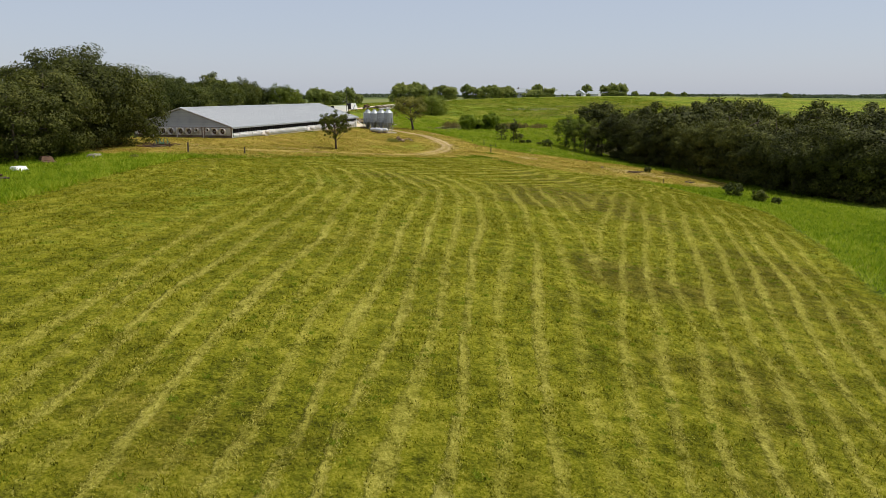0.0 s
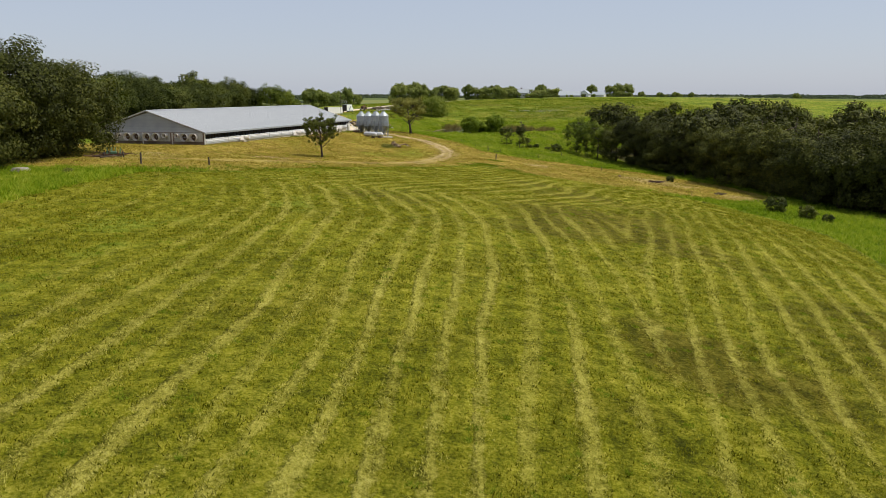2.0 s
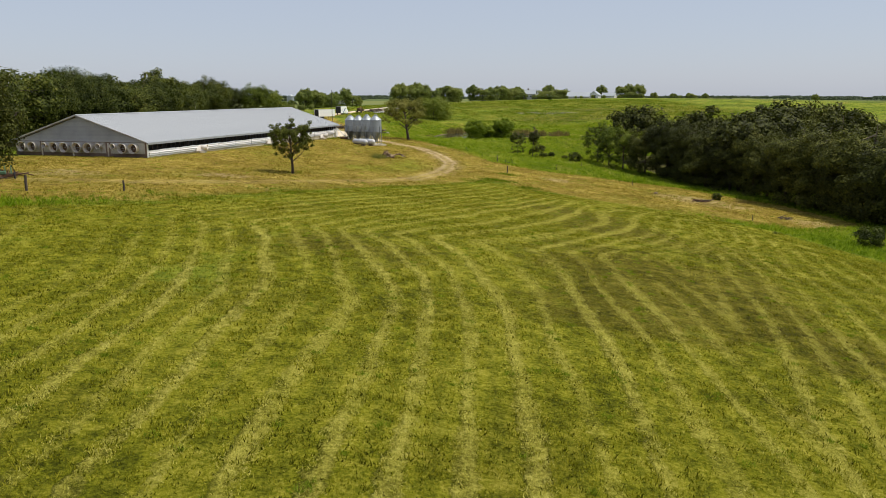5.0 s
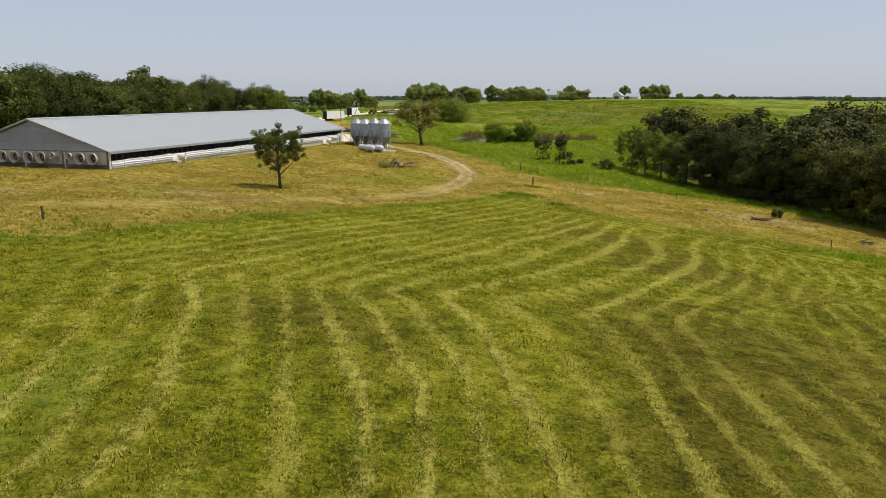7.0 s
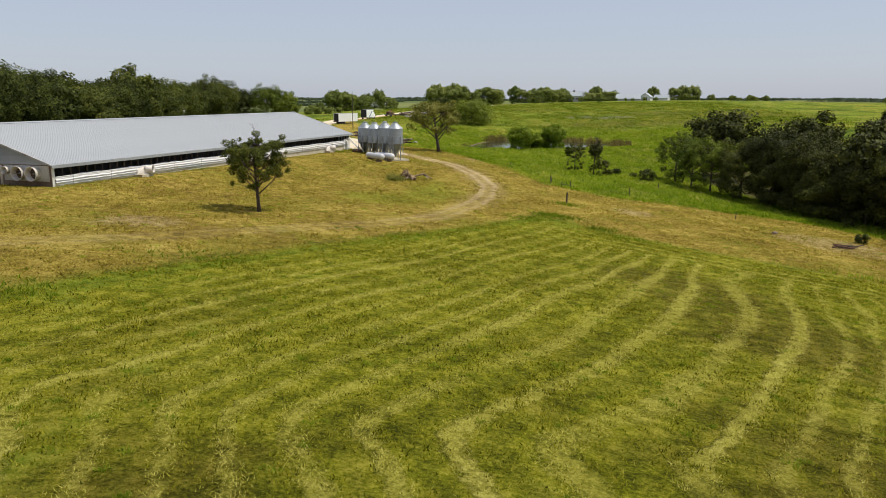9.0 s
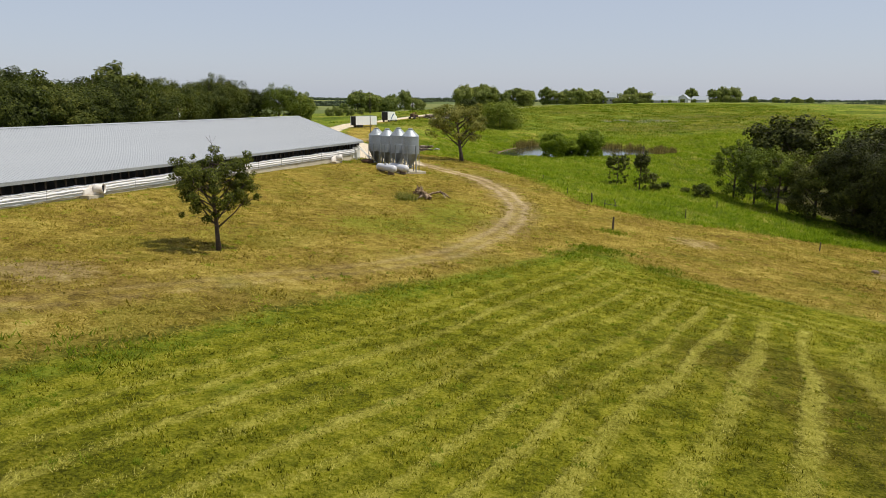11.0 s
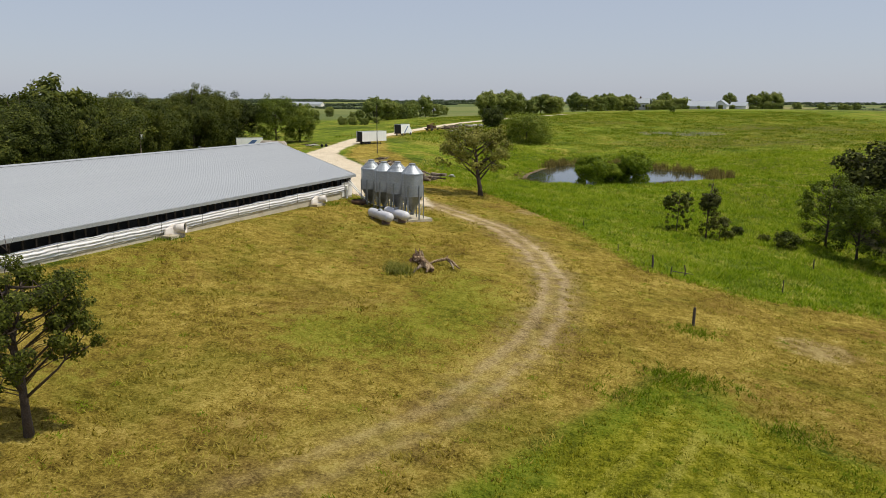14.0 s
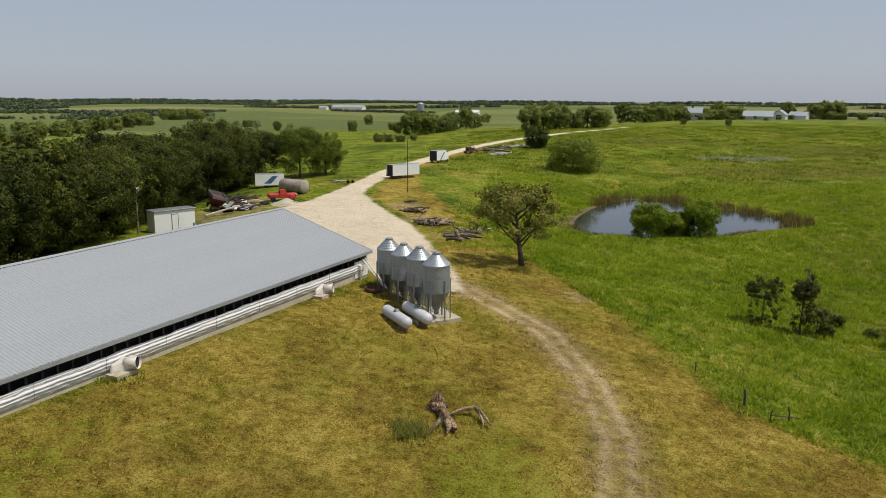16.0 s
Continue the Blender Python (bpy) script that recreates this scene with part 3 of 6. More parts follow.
# Brown for the stubble patches, and for vignetting put into the ground colour.
hay = mix(nt, calc(nt, "MULTIPLY", step(nt, calc(nt, "ADD", attr(nt, "darkened"), calc(nt, "MULTIPLY", calc(nt, "SUBTRACT", noise_of(nt, pos, 0.3, 5, 0.65), 0.5), 1.6)), 0.15, 0.85), 0.85), hay, brown)
green = ramp(nt, tone, [(0.2, (0.056, 0.086, 0.006)), (0.5, (0.142, 0.19, 0.012)), (0.8, (0.235, 0.262, 0.027))])
hay = mix(nt, step(nt, calc(nt, "ADD", attr(nt, "lush"), calc(nt, "MULTIPLY", calc(nt, "SUBTRACT", patch, 0.5), 2.6)), 0.3, 0.8), hay, green)
shift = calc(nt, "MULTIPLY", calc(nt, "SUBTRACT", noise_of(nt, pos, 0.45, 5, 0.7), 0.5), 2.2)
wave = calc(nt, "ADD", calc(nt, "MULTIPLY", attr(nt, "row_sin"), calc(nt, "COSINE", shift)), calc(nt, "MULTIPLY", attr(nt, "row_cos"), calc(nt, "SINE", shift)))
thick = calc(nt, "ADD", wave, calc(nt, "MULTIPLY", calc(nt, "SUBTRACT", noise_of(nt, pos, 1.6, 5, 0.75), 0.5), 2.2))
swath = calc(nt, "MULTIPLY", calc(nt, "MULTIPLY", step(nt, thick, 0.25, 0.8), step(nt, attr(nt, "field"), 1.0, 5.0)), calc(nt, "MULTIPLY", attr(nt, "heavy"), calc(nt, "ADD", 0.55, calc(nt, "MULTIPLY", step(nt, noise_of(nt, pos, 0.07, 4, 0.65, 0.5), 0.36, 0.58), 0.45))))
hay = mix(nt, calc(nt, "MULTIPLY", swath, 0.8, clamp=True), hay, ramp(nt, tone, [(0.15, (0.18, 0.168, 0.021)), (0.5, (0.38, 0.35, 0.06)), (0.85, (0.55, 0.5, 0.125))]))
hay = mix(nt, calc(nt, "MULTIPLY", step(nt, calc(nt, "ADD", wave, calc(nt, "MULTIPLY", calc(nt, "SUBTRACT", clump, 0.5), 2.0)), -0.1, -1.0), 0.34), hay, mix(nt, 0.5, dark_green, brown))
straw = ramp(nt, tone, [(0.08, (0.085, 0.058, 0.011)), (0.4, (0.22, 0.16, 0.026)), (0.6, (0.33, 0.247, 0.047)), (0.9, (0.5, 0.39, 0.11))])
straw = mix(nt, calc(nt, "MULTIPLY", step(nt, noise_of(nt, pos, 0.09, 5, 0.65, 0.8), 0.48, 0.62), 0.58), straw, ramp(nt, tone, [(0.2, (0.068, 0.070, 0.006)), (0.5, (0.153, 0.151, 0.014)), (0.8, (0.237, 0.212, 0.035))]))
straw = mix(nt, calc(nt, "MULTIPLY", step(nt, noise_of(nt, pos, 0.13, 4, 0.65, 0.4), 0.52, 0.64), 0.5), straw, ramp(nt, tone, [(0.2, (0.075, 0.043, 0.01)), (0.5, (0.185, 0.115, 0.024)), (0.8, (0.29, 0.195, 0.055))]))
grown = ramp(nt, tone, [(0.15, (0.06, 0.072, 0.006)), (0.5, (0.17, 0.185, 0.015)), (0.85, (0.29, 0.285, 0.04))])
straw = mix(nt, calc(nt, "MULTIPLY", step(nt, calc(nt, "ADD", attr(nt, "lush"), calc(nt, "MULTIPLY", calc(nt, "SUBTRACT", clump, 0.5), 1.8)), 0.25, 0.75), 0.85), straw, grown)
bare = ramp(nt, tone, [(0.1, (0.19, 0.13, 0.066)), (0.5, (0.48, 0.36, 0.21)), (0.9, (0.66, 0.525, 0.34))])
stones = ramp(nt, tone, [(0.05, (0.5, 0.41, 0.285)), (0.5, (0.66, 0.56, 0.415)), (0.95, (0.75, 0.655, 0.51))])
meadow = mix(nt, calc(nt, "MULTIPLY", step(nt, calc(nt, "ADD", attr(nt, "grey"), calc(nt, "SUBTRACT", patch, 0.5)), 0.25, 0.55), 0.9), meadow, ramp(nt, tone, [(0.2, (0.1, 0.1, 0.075)), (0.5, (0.17, 0.165, 0.125)), (0.8, (0.23, 0.22, 0.17))]))
col = mix(nt, step(nt, calc(nt, "ADD", attr(nt, "dry"), calc(nt, "MULTIPLY", ragged, 0.5)), -1.5, 1.5), meadow, straw)
col = mix(nt, step(nt, calc(nt, "ADD", attr(nt, "field"), calc(nt, "MULTIPLY", ragged, 0.3)), -1.0, 1.0), col, hay)
wheel = calc(nt, "ABSOLUTE", calc(nt, "SUBTRACT", attr(nt, "track"), 0.95))
rut = calc(nt, "SUBTRACT", 1.0, step(nt, calc(nt, "ADD", wheel, calc(nt, "MULTIPLY", calc(nt, "SUBTRACT", clump, 0.5), 1.6)), 0.15, 0.7))
worn = calc(nt, "SUBTRACT", 1.0, step(nt, calc(nt, "ADD", attr(nt, "track"), calc(nt, "MULTIPLY", ragged, 0.55)), 0.9, 4.0))
sep = nt.nodes.new("ShaderNodeSeparateXYZ")
nt.links.new(pos, sep.inputs[0])
fade = calc(nt, "MULTIPLY", calc(nt, "ADD", calc(nt, "MULTIPLY", step(nt, sep.outputs[1], 160.0, 222.0), 0.78), 0.17, clamp=True), step(nt, noise_of(nt, pos, 0.45, 6, 0.75), 0.3, 0.55))
soil = ramp(nt, tone, [(0.1, (0.145, 0.096, 0.042)), (0.5, (0.34, 0.25, 0.13)), (0.9, (0.49, 0.385, 0.225))])
specks = step(nt, noise_of(nt, pos, 2.6, 5, 0.7), 0.58, 0.7)
col = mix(nt, calc(nt, "MULTIPLY", specks, 0.3), col, mix(nt, 1.0, col, (0.42, 0.45, 0.4), "MULTIPLY"))
col = mix(nt, calc(nt, "MULTIPLY", calc(nt, "MULTIPLY", worn, 0.7), fade), col, soil)
col = mix(nt, calc(nt, "MULTIPLY", calc(nt, "MULTIPLY", rut, 0.85), fade), col, bare)
col = mix(nt, calc(nt, "MULTIPLY", step(nt, calc(nt, "ADD", attr(nt, "bare"), calc(nt, "MULTIPLY", calc(nt, "SUBTRACT", clump, 0.5), 1.2)), 0.4, 0.85), 0.5), col, soil)
col = mix(nt, step(nt, calc(nt, "ADD", attr(nt, "yard"), calc(nt, "MULTIPLY", ragged, 0.22)), -0.6, 0.6), col, stones)
col = mix(nt, calc(nt, "SUBTRACT", 1.0, step(nt, calc(nt, "ADD", attr(nt, "shore"), calc(nt, "MULTIPLY", ragged, 0.3)), 0.3, 2.2)), col, ramp(nt, tone, [(0.2, (0.08, 0.055, 0.03)), (0.5, (0.17, 0.125, 0.075)), (0.8, (0.28, 0.22, 0.14))]))
# Inside the wood outlines the ground is mixed to a darker brown.
col = mix(nt, calc(nt, "MULTIPLY", step(nt, calc(nt, "ADD", attr(nt, "wood_floor"), ragged), -1.0, 3.0), 0.85), col, ramp(nt, tone, [(0.2, (0.02, 0.016, 0.008)), (0.5, (0.05, 0.042, 0.018)), (0.8, (0.09, 0.08, 0.03))]))
nt.links.new(col, gb.inputs["Base Color"])
gb.inputs["Roughness"].default_value, gb.inputs["Specular IOR Level"].default_value = 0.95, 0.04
lumps = calc(nt, "ADD", fine, calc(nt, "ADD", clump, calc(nt, "MULTIPLY", swath, 1.6)))
bump(nt, gb, lumps, 0.9, 0.25)
me.materials.append(GROUND)
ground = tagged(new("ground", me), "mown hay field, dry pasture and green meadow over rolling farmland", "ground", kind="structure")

m = bpy.data.meshes.new("pond_water")
m.from_pydata([(18 + (x - 18) * 1.05, 314 + (y - 314) * 1.05, POND_Z - 0.02) for x, y in POND], [], [tuple(range(len(POND)))])
m.materials.append(WATER)
tagged(new("water", m), "still dark pond water reflecting the pale sky", "pond", kind="structure")


# ---- trees ----
def leaf_mesh(name, centres, radii, count, leaf, rng, material, flat=0.8, corners=4):
    """Many small bent leaves in clumps round the ends of the limbs."""
    centres, radii = np.array(centres), np.array(radii)
    pick = rng.choice(len(centres), count, p=radii**2 / np.sum(radii**2))
    d = rng.normal(size=(count, 3))
    d /= np.linalg.norm(d, axis=1)[:, None]
    p = centres[pick] + d * (radii[pick] * (0.45 + 0.6 * rng.random(count) ** 0.6))[:, None] * np.array((1, 1, flat))
    crown = (p - centres.mean(0)) / (np.abs(p - centres.mean(0)).max() + 1e-6)
    nrm = d * 0.6 + crown * 0.7 + rng.normal(size=(count, 3)) * 0.33 + np.array((0, 0, 0.25))
    nrm /= np.linalg.norm(nrm, axis=1)[:, None]
    t = np.cross(nrm, rng.normal(size=(count, 3)))
    t /= np.linalg.norm(t, axis=1)[:, None]
    b = np.cross(nrm, t)
    s = (leaf * (0.6 + 0.8 * rng.random(count)))[:, None]
    v = np.stack([p - b * s * 0.75, p + t * s * 0.5 - nrm * s * 0.18, p + b * s * 0.75, p - t * s * 0.5 - nrm * s * 0.18], 1).reshape(-1, 3)
    if corners == 3:
        v = v.reshape(-1, 4, 3)[:, (0, 1, 3)].reshape(-1, 3)
    me = flat_mesh(name, v, np.arange(count * corners).reshape(-1, corners))
    me.materials.append(material)
    return me


def make_tree(name, m, label, seed, height, width, material, leaves=5000, leaf=0.32, bare=0.25, limbs=9, trunk=0.2, clump=0.17, extra=24, lean=0.0, dead=False, group="", round_=1.0, skirt=0, corners=4):
    """A tapered trunk, limbs that fork twice, and a crown of leaf clumps with gaps."""
    rng = np.random.default_rng(seed)
    ob = thing(name, m, label, "shrub" if "shrub" in name or "bush" in name else "tree", group)
    wood, ends, radii = Shape(), [], []
    top = height * 0.86
    spine = [Vector((lean * k * height * 0.15 + rng.normal() * 0.012 * height * k, rng.normal() * 0.012 * height * k, top * k)) for k in (0, 0.15, 0.35, 0.6, 0.8, 1.0)]
    spine[0] = Vector((0, 0, -0.4))
    wood.tube(spine, [trunk * f for f in (1.35, 1.0, 0.85, 0.55, 0.3, 0.08)], 8)
    mid, rz, rw = height * (bare + 1) / 2, height * (1 - bare) / 2, width / 2

    def reach(d, at):
        return rw * rz / math.sqrt((rz * math.hypot(d.x, d.y)) ** 2 + (rw * d.z) ** 2 + 1e-9) * at

    for k in range(limbs):
        f = 0.28 + 0.66 * k / limbs
        i = min(int(f * 5), 4)
        start = spine[i].lerp(spine[i + 1], f * 5 - i) if f * top > bare * height * 0.8 else spine[2].lerp(spine[3], 0.2)
        a = k * 2.4 + rng.random()
        up = -0.25 + 1.0 * k / limbs + 0.3 * rng.random()
        d = Vector((math.cos(a), math.sin(a), up)).normalized()
        tip = Vector((lean * height * 0.1, 0, mid)) + d * reach(d, (0.72 + 0.22 * rng.random()) * (1 - 0.2 * max(d.z, 0) ** 2))
        bend = start.lerp(tip, 0.5) + Vector((0, 0, -0.04 * height * round_ + 0.05 * height * rng.random()))
        wood.tube([start, bend, tip], [trunk * 0.42, trunk * 0.26, trunk * 0.07], 5)
        ends.append(tip), radii.append(clump * width * (0.75 + 0.5 * rng.random()))
        for _ in range(3):
            tw = bend.lerp(tip, rng.random()) + Vector(rng.normal(size=3).clip(-1.4, 1.4)) * width * 0.1
            tw.z = min(tw.z, height * 0.9)
            wood.tube([bend.lerp(tip, 0.2), tw], [trunk * 0.18, trunk * 0.04], 4)
            ends.append(tw), radii.append(clump * width * (0.5 + 0.5 * rng.random()))
    for _ in range(extra):
        d = Vector(rng.normal(size=3) * np.array((1, 1, 0.8)) + np.array((0, 0, 0.2))).normalized()
        ends.append(Vector((lean * height * 0.1, 0, mid)) + d * reach(d, (0.55 + 0.42 * rng.random() + 0.16 * (rng.random() < 0.12)) * (1 - 0.18 * max(d.z, 0) ** 2)))
        radii.append(clump * width * (0.45 + 0.6 * rng.random()))
        if extra < 60:
            q = min(max(ends[-1].z / top * 0.8, 0.3), 0.95) * 5
            root = spine[int(q)].lerp(spine[int(q) + 1], q - int(q))
            wood.tube([root, root.lerp(ends[-1], 0.55) + Vector((0, 0, 0.02 * height)), ends[-1]], [trunk * 0.16, trunk * 0.1, trunk * 0.03], 4)
    for k in range(skirt):
        a = k * 2.4
        ends.append(Vector((math.cos(a) * rw * 0.68, math.sin(a) * rw * 0.68, height * (0.07 + 0.2 * rng.random()))))
        radii.append(clump * width * (0.6 + 0.4 * rng.random()))
    if dead:
        for a in (0.0, 2.2, 4.0):
            wood.tube([spine[-1], spine[-1] + Vector((0.15, 0.1, height * 0.1)), spine[-1] + Vector((0.15 + 0.45 * math.cos(a), 0.45 * math.sin(a), height * 0.17))], [trunk * 0.12, trunk * 0.08, 0.01], 4)
    part("trunk", wood, BARK, ob, smooth=True)
    part("crown", leaf_mesh("crown", [tuple(e) for e in ends], radii, leaves, leaf, rng, material, 0.8, corners), material, ob)
    return ob


def scatter(poly, gap, count, seed):
    rng = np.random.default_rng(seed)
    lo, hi = np.min(poly, 0), np.max(poly, 0)
    got = []
    for x, y in rng.uniform(lo, hi, (count * 60, 2)):
        if len(got) < count and outside(poly, np.array([x]), np.array([y]))[0] < 0 and all((x - a) ** 2 + (y - b) ** 2 > gap * gap for a, b in got):
            got.append((x, y))
    return got


def wood_of(kinds, spots, group, seed, lo=0.85, hi=1.15):
    """Copies of a few grown trees, each turned and sized otherwise; the first of each kind is moved in too."""
    rng = random.Random(seed)
    left = list(kinds)
    for x, y in spots:
        m = pose(x, y, gz(x, y) - 0.1, 0, 0, rng.uniform(0, 360)) @ Matrix.Diagonal((rng.uniform(lo, hi) * 1.04, rng.uniform(lo, hi) * 1.04, rng.uniform(lo, hi), 1))
        if left:
            left.pop(0).matrix_basis = m
        else:
            copy_thing(rng.choice(kinds), m)


ORIGIN = pose(0, 0, 0)
def between(line, n):
    """Points at even steps along a line of corners."""
    out = []
    for k in range(n):
        q = k * (len(line) - 1) / (n - 1)
        i = min(int(q), len(line) - 2)
        out.append((line[i][0] + (line[i + 1][0] - line[i][0]) * (q - i) + math.sin(k * 5.1) * 1.1, line[i][1] + (line[i + 1][1] - line[i][1]) * (q - i) + math.cos(k * 3.7) * 1.1))
    return out


DARK_EDGE = [(40, 244), (45, 234), (51, 225), (56, 216), (61, 208), (65, 199), (69, 190), (71, 181), (74, 172), (77, 163), (83, 156), (91, 152)]
OAK_EDGE = [(-78, 318), (-79, 306), (-80, 295), (-80, 284), (-79, 273), (-76, 264), (-74, 254), (-72, 244), (-71, 234), (-71, 224), (-72, 214), (-73, 204), (-76, 195)]


def oaks(count, label, group, seed, sizes, material, leaves, leaf, skirt, corners, bare=0.02):
    return [make_tree("oak_tree", ORIGIN, label, seed + k, h, w, material, leaves, leaf, bare, 12, 0.24, 0.14, 60, group=group, skirt=skirt, corners=corners) for k, (h, w) in enumerate(sizes[:count])]


SIZES = ((14.2, 11), (15.6, 10.5), (12.6, 11), (14.6, 12.5))
edge = between(DARK_EDGE, 23)
wood_of(oaks(4, "dark green oak at the edge of the dense grove", "trees of the dark grove", 11, SIZES, LEAF_DARK, 26000, 0.26, 12, 3, 0.02), edge[3:12], "", 4, 0.8, 1.08)
wood_of([make_tree("oak_tree", ORIGIN, "thin open oak with bare lower limbs at the grove's end", 18 + k, h, w, LEAF_END, 9000, 0.24, 0.08, 15, 0.17, 0.1, 40, group="trees of the dark grove", skirt=9, corners=3) for k, (h, w) in enumerate(((11.5, 8.5), (10, 8), (12.5, 9)))], edge[:3], "", 24, 0.9, 1.05)
wood_of(oaks(3, "tall dark green oak at the edge of the dense grove", "trees of the dark grove", 15, SIZES, LEAF_DARK, 26000, 0.26, 12, 3, 0.02), edge[12:], "", 14, 0.98, 1.24)
wood_of(oaks(4, "dark green oak inside the dense grove", "trees of the dark grove", 21, SIZES, LEAF_DARK, 6500, 0.5, 4, 3), scatter(RIGHT_WOOD, 5.5, 56, 3), "", 5, 0.9, 1.25)
wood_of(oaks(4, "leafy green oak at the wood's edge behind the barn", "trees behind the barn", 31, SIZES, LEAF_OAK, 30000, 0.24, 10, 3), between(OAK_EDGE, 27)[11:], "", 6, 0.9, 1.14)
wood_of(oaks(3, "tall leafy green oak at the wood's edge behind the barn", "trees behind the barn", 35, SIZES, LEAF_OAK, 30000, 0.24, 10, 3), between(OAK_EDGE, 27)[:11], "", 16, 0.94, 1.14)
wood_of(oaks(4, "leafy green oak inside the wood behind the barn", "trees behind the barn", 41, SIZES, LEAF_OAK, 7000, 0.46, 4, 3), scatter(LEFT_WOOD, 6.0, 64, 5), "", 7, 0.92, 1.18)
grove_kinds = [make_tree("locust_tree", ORIGIN, "tall spreading locust with fine dull green leaves", 51 + k, h, w, LEAF_LOCUST, 24000, 0.23, 0.0, 13, 0.3, 0.13, 100, group="locusts beside the hay field", skirt=22) for k, (h, w) in enumerate(((16.5, 16), (15, 15.5), (13.5, 13)))]
grove_low = [make_tree("locust_tree", ORIGIN, "lower spreading locust with fine dull green leaves", 56 + k, h, w, LEAF_LOCUST, 24000, 0.23, 0.0, 13, 0.3, 0.13, 100, group="locusts beside the hay field", skirt=22) for k, (h, w) in enumerate(((16, 16), (15, 15.5)))]
wood_of(grove_kinds, [(-60, 122), (-57.5, 134.5), (-57.5, 110), (-62, 129), (-62, 117)], "", 8, 0.98, 1.1)
wood_of(grove_low, [(-58, 102), (-66, 97), (-70, 112), (-70, 134), (-78, 104), (-84, 122), (-76, 146), (-92, 106), (-100, 128)], "", 18, 0.72, 0.88)

make_tree("walnut_tree", on_ground(-23.1, 162.9), "young walnut tree with a dead top twig in dry grass", 71, 8.9, 7.0, LEAF_BRIGHT, 21000, 0.14, 0.16, 22, 0.19, 0.072, 58, -0.3, True, corners=3)
for k, (x, y, h, w) in enumerate(((-69, 322.5, 13.6, 12), (-64.5, 328, 11, 9))):
    make_tree("oak_tree", on_ground(x, y), "fresh green oak standing apart at the wood's end", 75 + k, h, w, LEAF_END, 26000, 0.25, 0.02, 12, 0.22, 0.14, 60, group="trees behind the barn", skirt=10, corners=3)
make_tree("hackberry_tree", on_ground(-10.0, 252.5), "sparse spreading hackberry tree with open crooked limbs", 72, 11.8, 12.4, LEAF_SPARSE, 6500, 0.24, 0.28, 16, 0.34, 0.085, 30, -0.8)
make_tree("sapling", on_ground(18.6, 241.5), "slender open green sapling in the tall meadow", 73, 7.6, 4.2, LEAF_OAK, 4200, 0.15, 0.02, 11, 0.07, 0.085, 40, 0.2, skirt=14)
make_tree("cedar_sapling", on_ground(22.3, 239.8), "dark narrow half-bare sapling in the tall meadow", 174, 9.8, 2.5, LEAF_DARK, 4600, 0.15, 0.0, 22, 0.1, 0.17, 44, 0.3, skirt=16)
make_tree("sapling", on_ground(24.3, 240.6), "small dark bushy sapling beside the narrow one", 175, 4.2, 3.0, LEAF_DARK, 1500, 0.15, 0.0, 9, 0.05, 0.14, 20, skirt=6)
for k, (x, y, h, w) in enumerate(((9.6, 290.2, 6.8, 6.6), (14.2, 291.2, 5.6, 4.8), (18.6, 291.4, 7.6, 6.8))):
    make_tree("willow_shrub", on_ground(x, y), "yellow-green willow shrub at the pond's edge", 80 + k, h, w, LEAF_WILLOW, 11000, 0.22, 0.02, 10, 0.09, 0.17, 44, group="willows at the pond", skirt=14)
make_tree("bush", on_ground(-5.5, 372) @ Matrix.Diagonal((1.1, 1.1, 0.9, 1)), "wide dense green bush in the meadow", 84, 10.2, 15.5, LEAF_END, 15000, 0.26, 0.0, 11, 0.2, 0.14, 60, skirt=20)
make_tree("bush", on_ground(-20, 428), "round dark green bush beside the gravel road", 85, 7.4, 9, LEAF_OAK, 8000, 0.3, 0.0, 9, 0.2, 0.16, 40, skirt=12)
shrub = make_tree("shrub", on_ground(57, 146), "small dark shrub at the edge of the grove", 86, 3.2, 3.4, LEAF_OAK, 2600, 0.17, 0.0, 7, 0.06, 0.19, 12, skirt=10, group="shrubs at the grove")
for x, y, s in ((60, 141, 0.8), (33, 240, 0.9), (28, 246, 0.5), (31, 243, 0.45), (62, 138, 0.5), (52, 190, 0.5), (25.5, 241, 0.5)):
    copy_thing(shrub, on_ground(x, y, 40 * s * 9, 0, s))
brush = make_tree("weed_bush", on_ground(-13.6, 199.7, 0, 0, 0.6), "ragged weed clump beside the dead log", 87, 0.8, 1.5, LEAF_SPARSE, 420, 0.1, 0.0, 6, 0.02, 0.22, 6, group="weed clumps")
for x, y, s in ((-44.5, 108, 1.5), (-48, 96, 1.2), (46, 150, 0.8), (52, 141, 0.7), (-20, 236, 0.5)):
    copy_thing(brush, on_ground(x, y, 70 * s, 0, s))

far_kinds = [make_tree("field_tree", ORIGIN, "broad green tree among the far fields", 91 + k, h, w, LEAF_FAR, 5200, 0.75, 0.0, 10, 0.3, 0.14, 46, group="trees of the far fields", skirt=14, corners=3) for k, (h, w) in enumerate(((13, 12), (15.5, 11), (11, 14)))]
wood_of(far_kinds, [(-88, 522), (-83, 534), (-82, 556), (-79, 585), (-75, 612), (-73, 634), (-86, 545), (-80, 572),
                    (27, 634), (35, 640), (42, 655), (50, 676), (56, 682), (66, 716), (20, 640), (96, 720), (60, 722), (88, 712), (59, 689), (84, 697), (52, 690), (45, 668), (100, 712), (136, 722), (152, 716), (160, 722), (171, 730)], "", 9, 0.8, 1.1)
for n, (x, y) in enumerate(((-16, 553), (-24, 545), (-8, 560), (-30, 538), (-2, 566), (6, 575), (-20, 558), (4, 562))):
    copy_thing(far_kinds[n % 3], on_ground(x, y, n * 51, -0.1, 1.02 + 0.1 * math.sin(n * 2.3)))
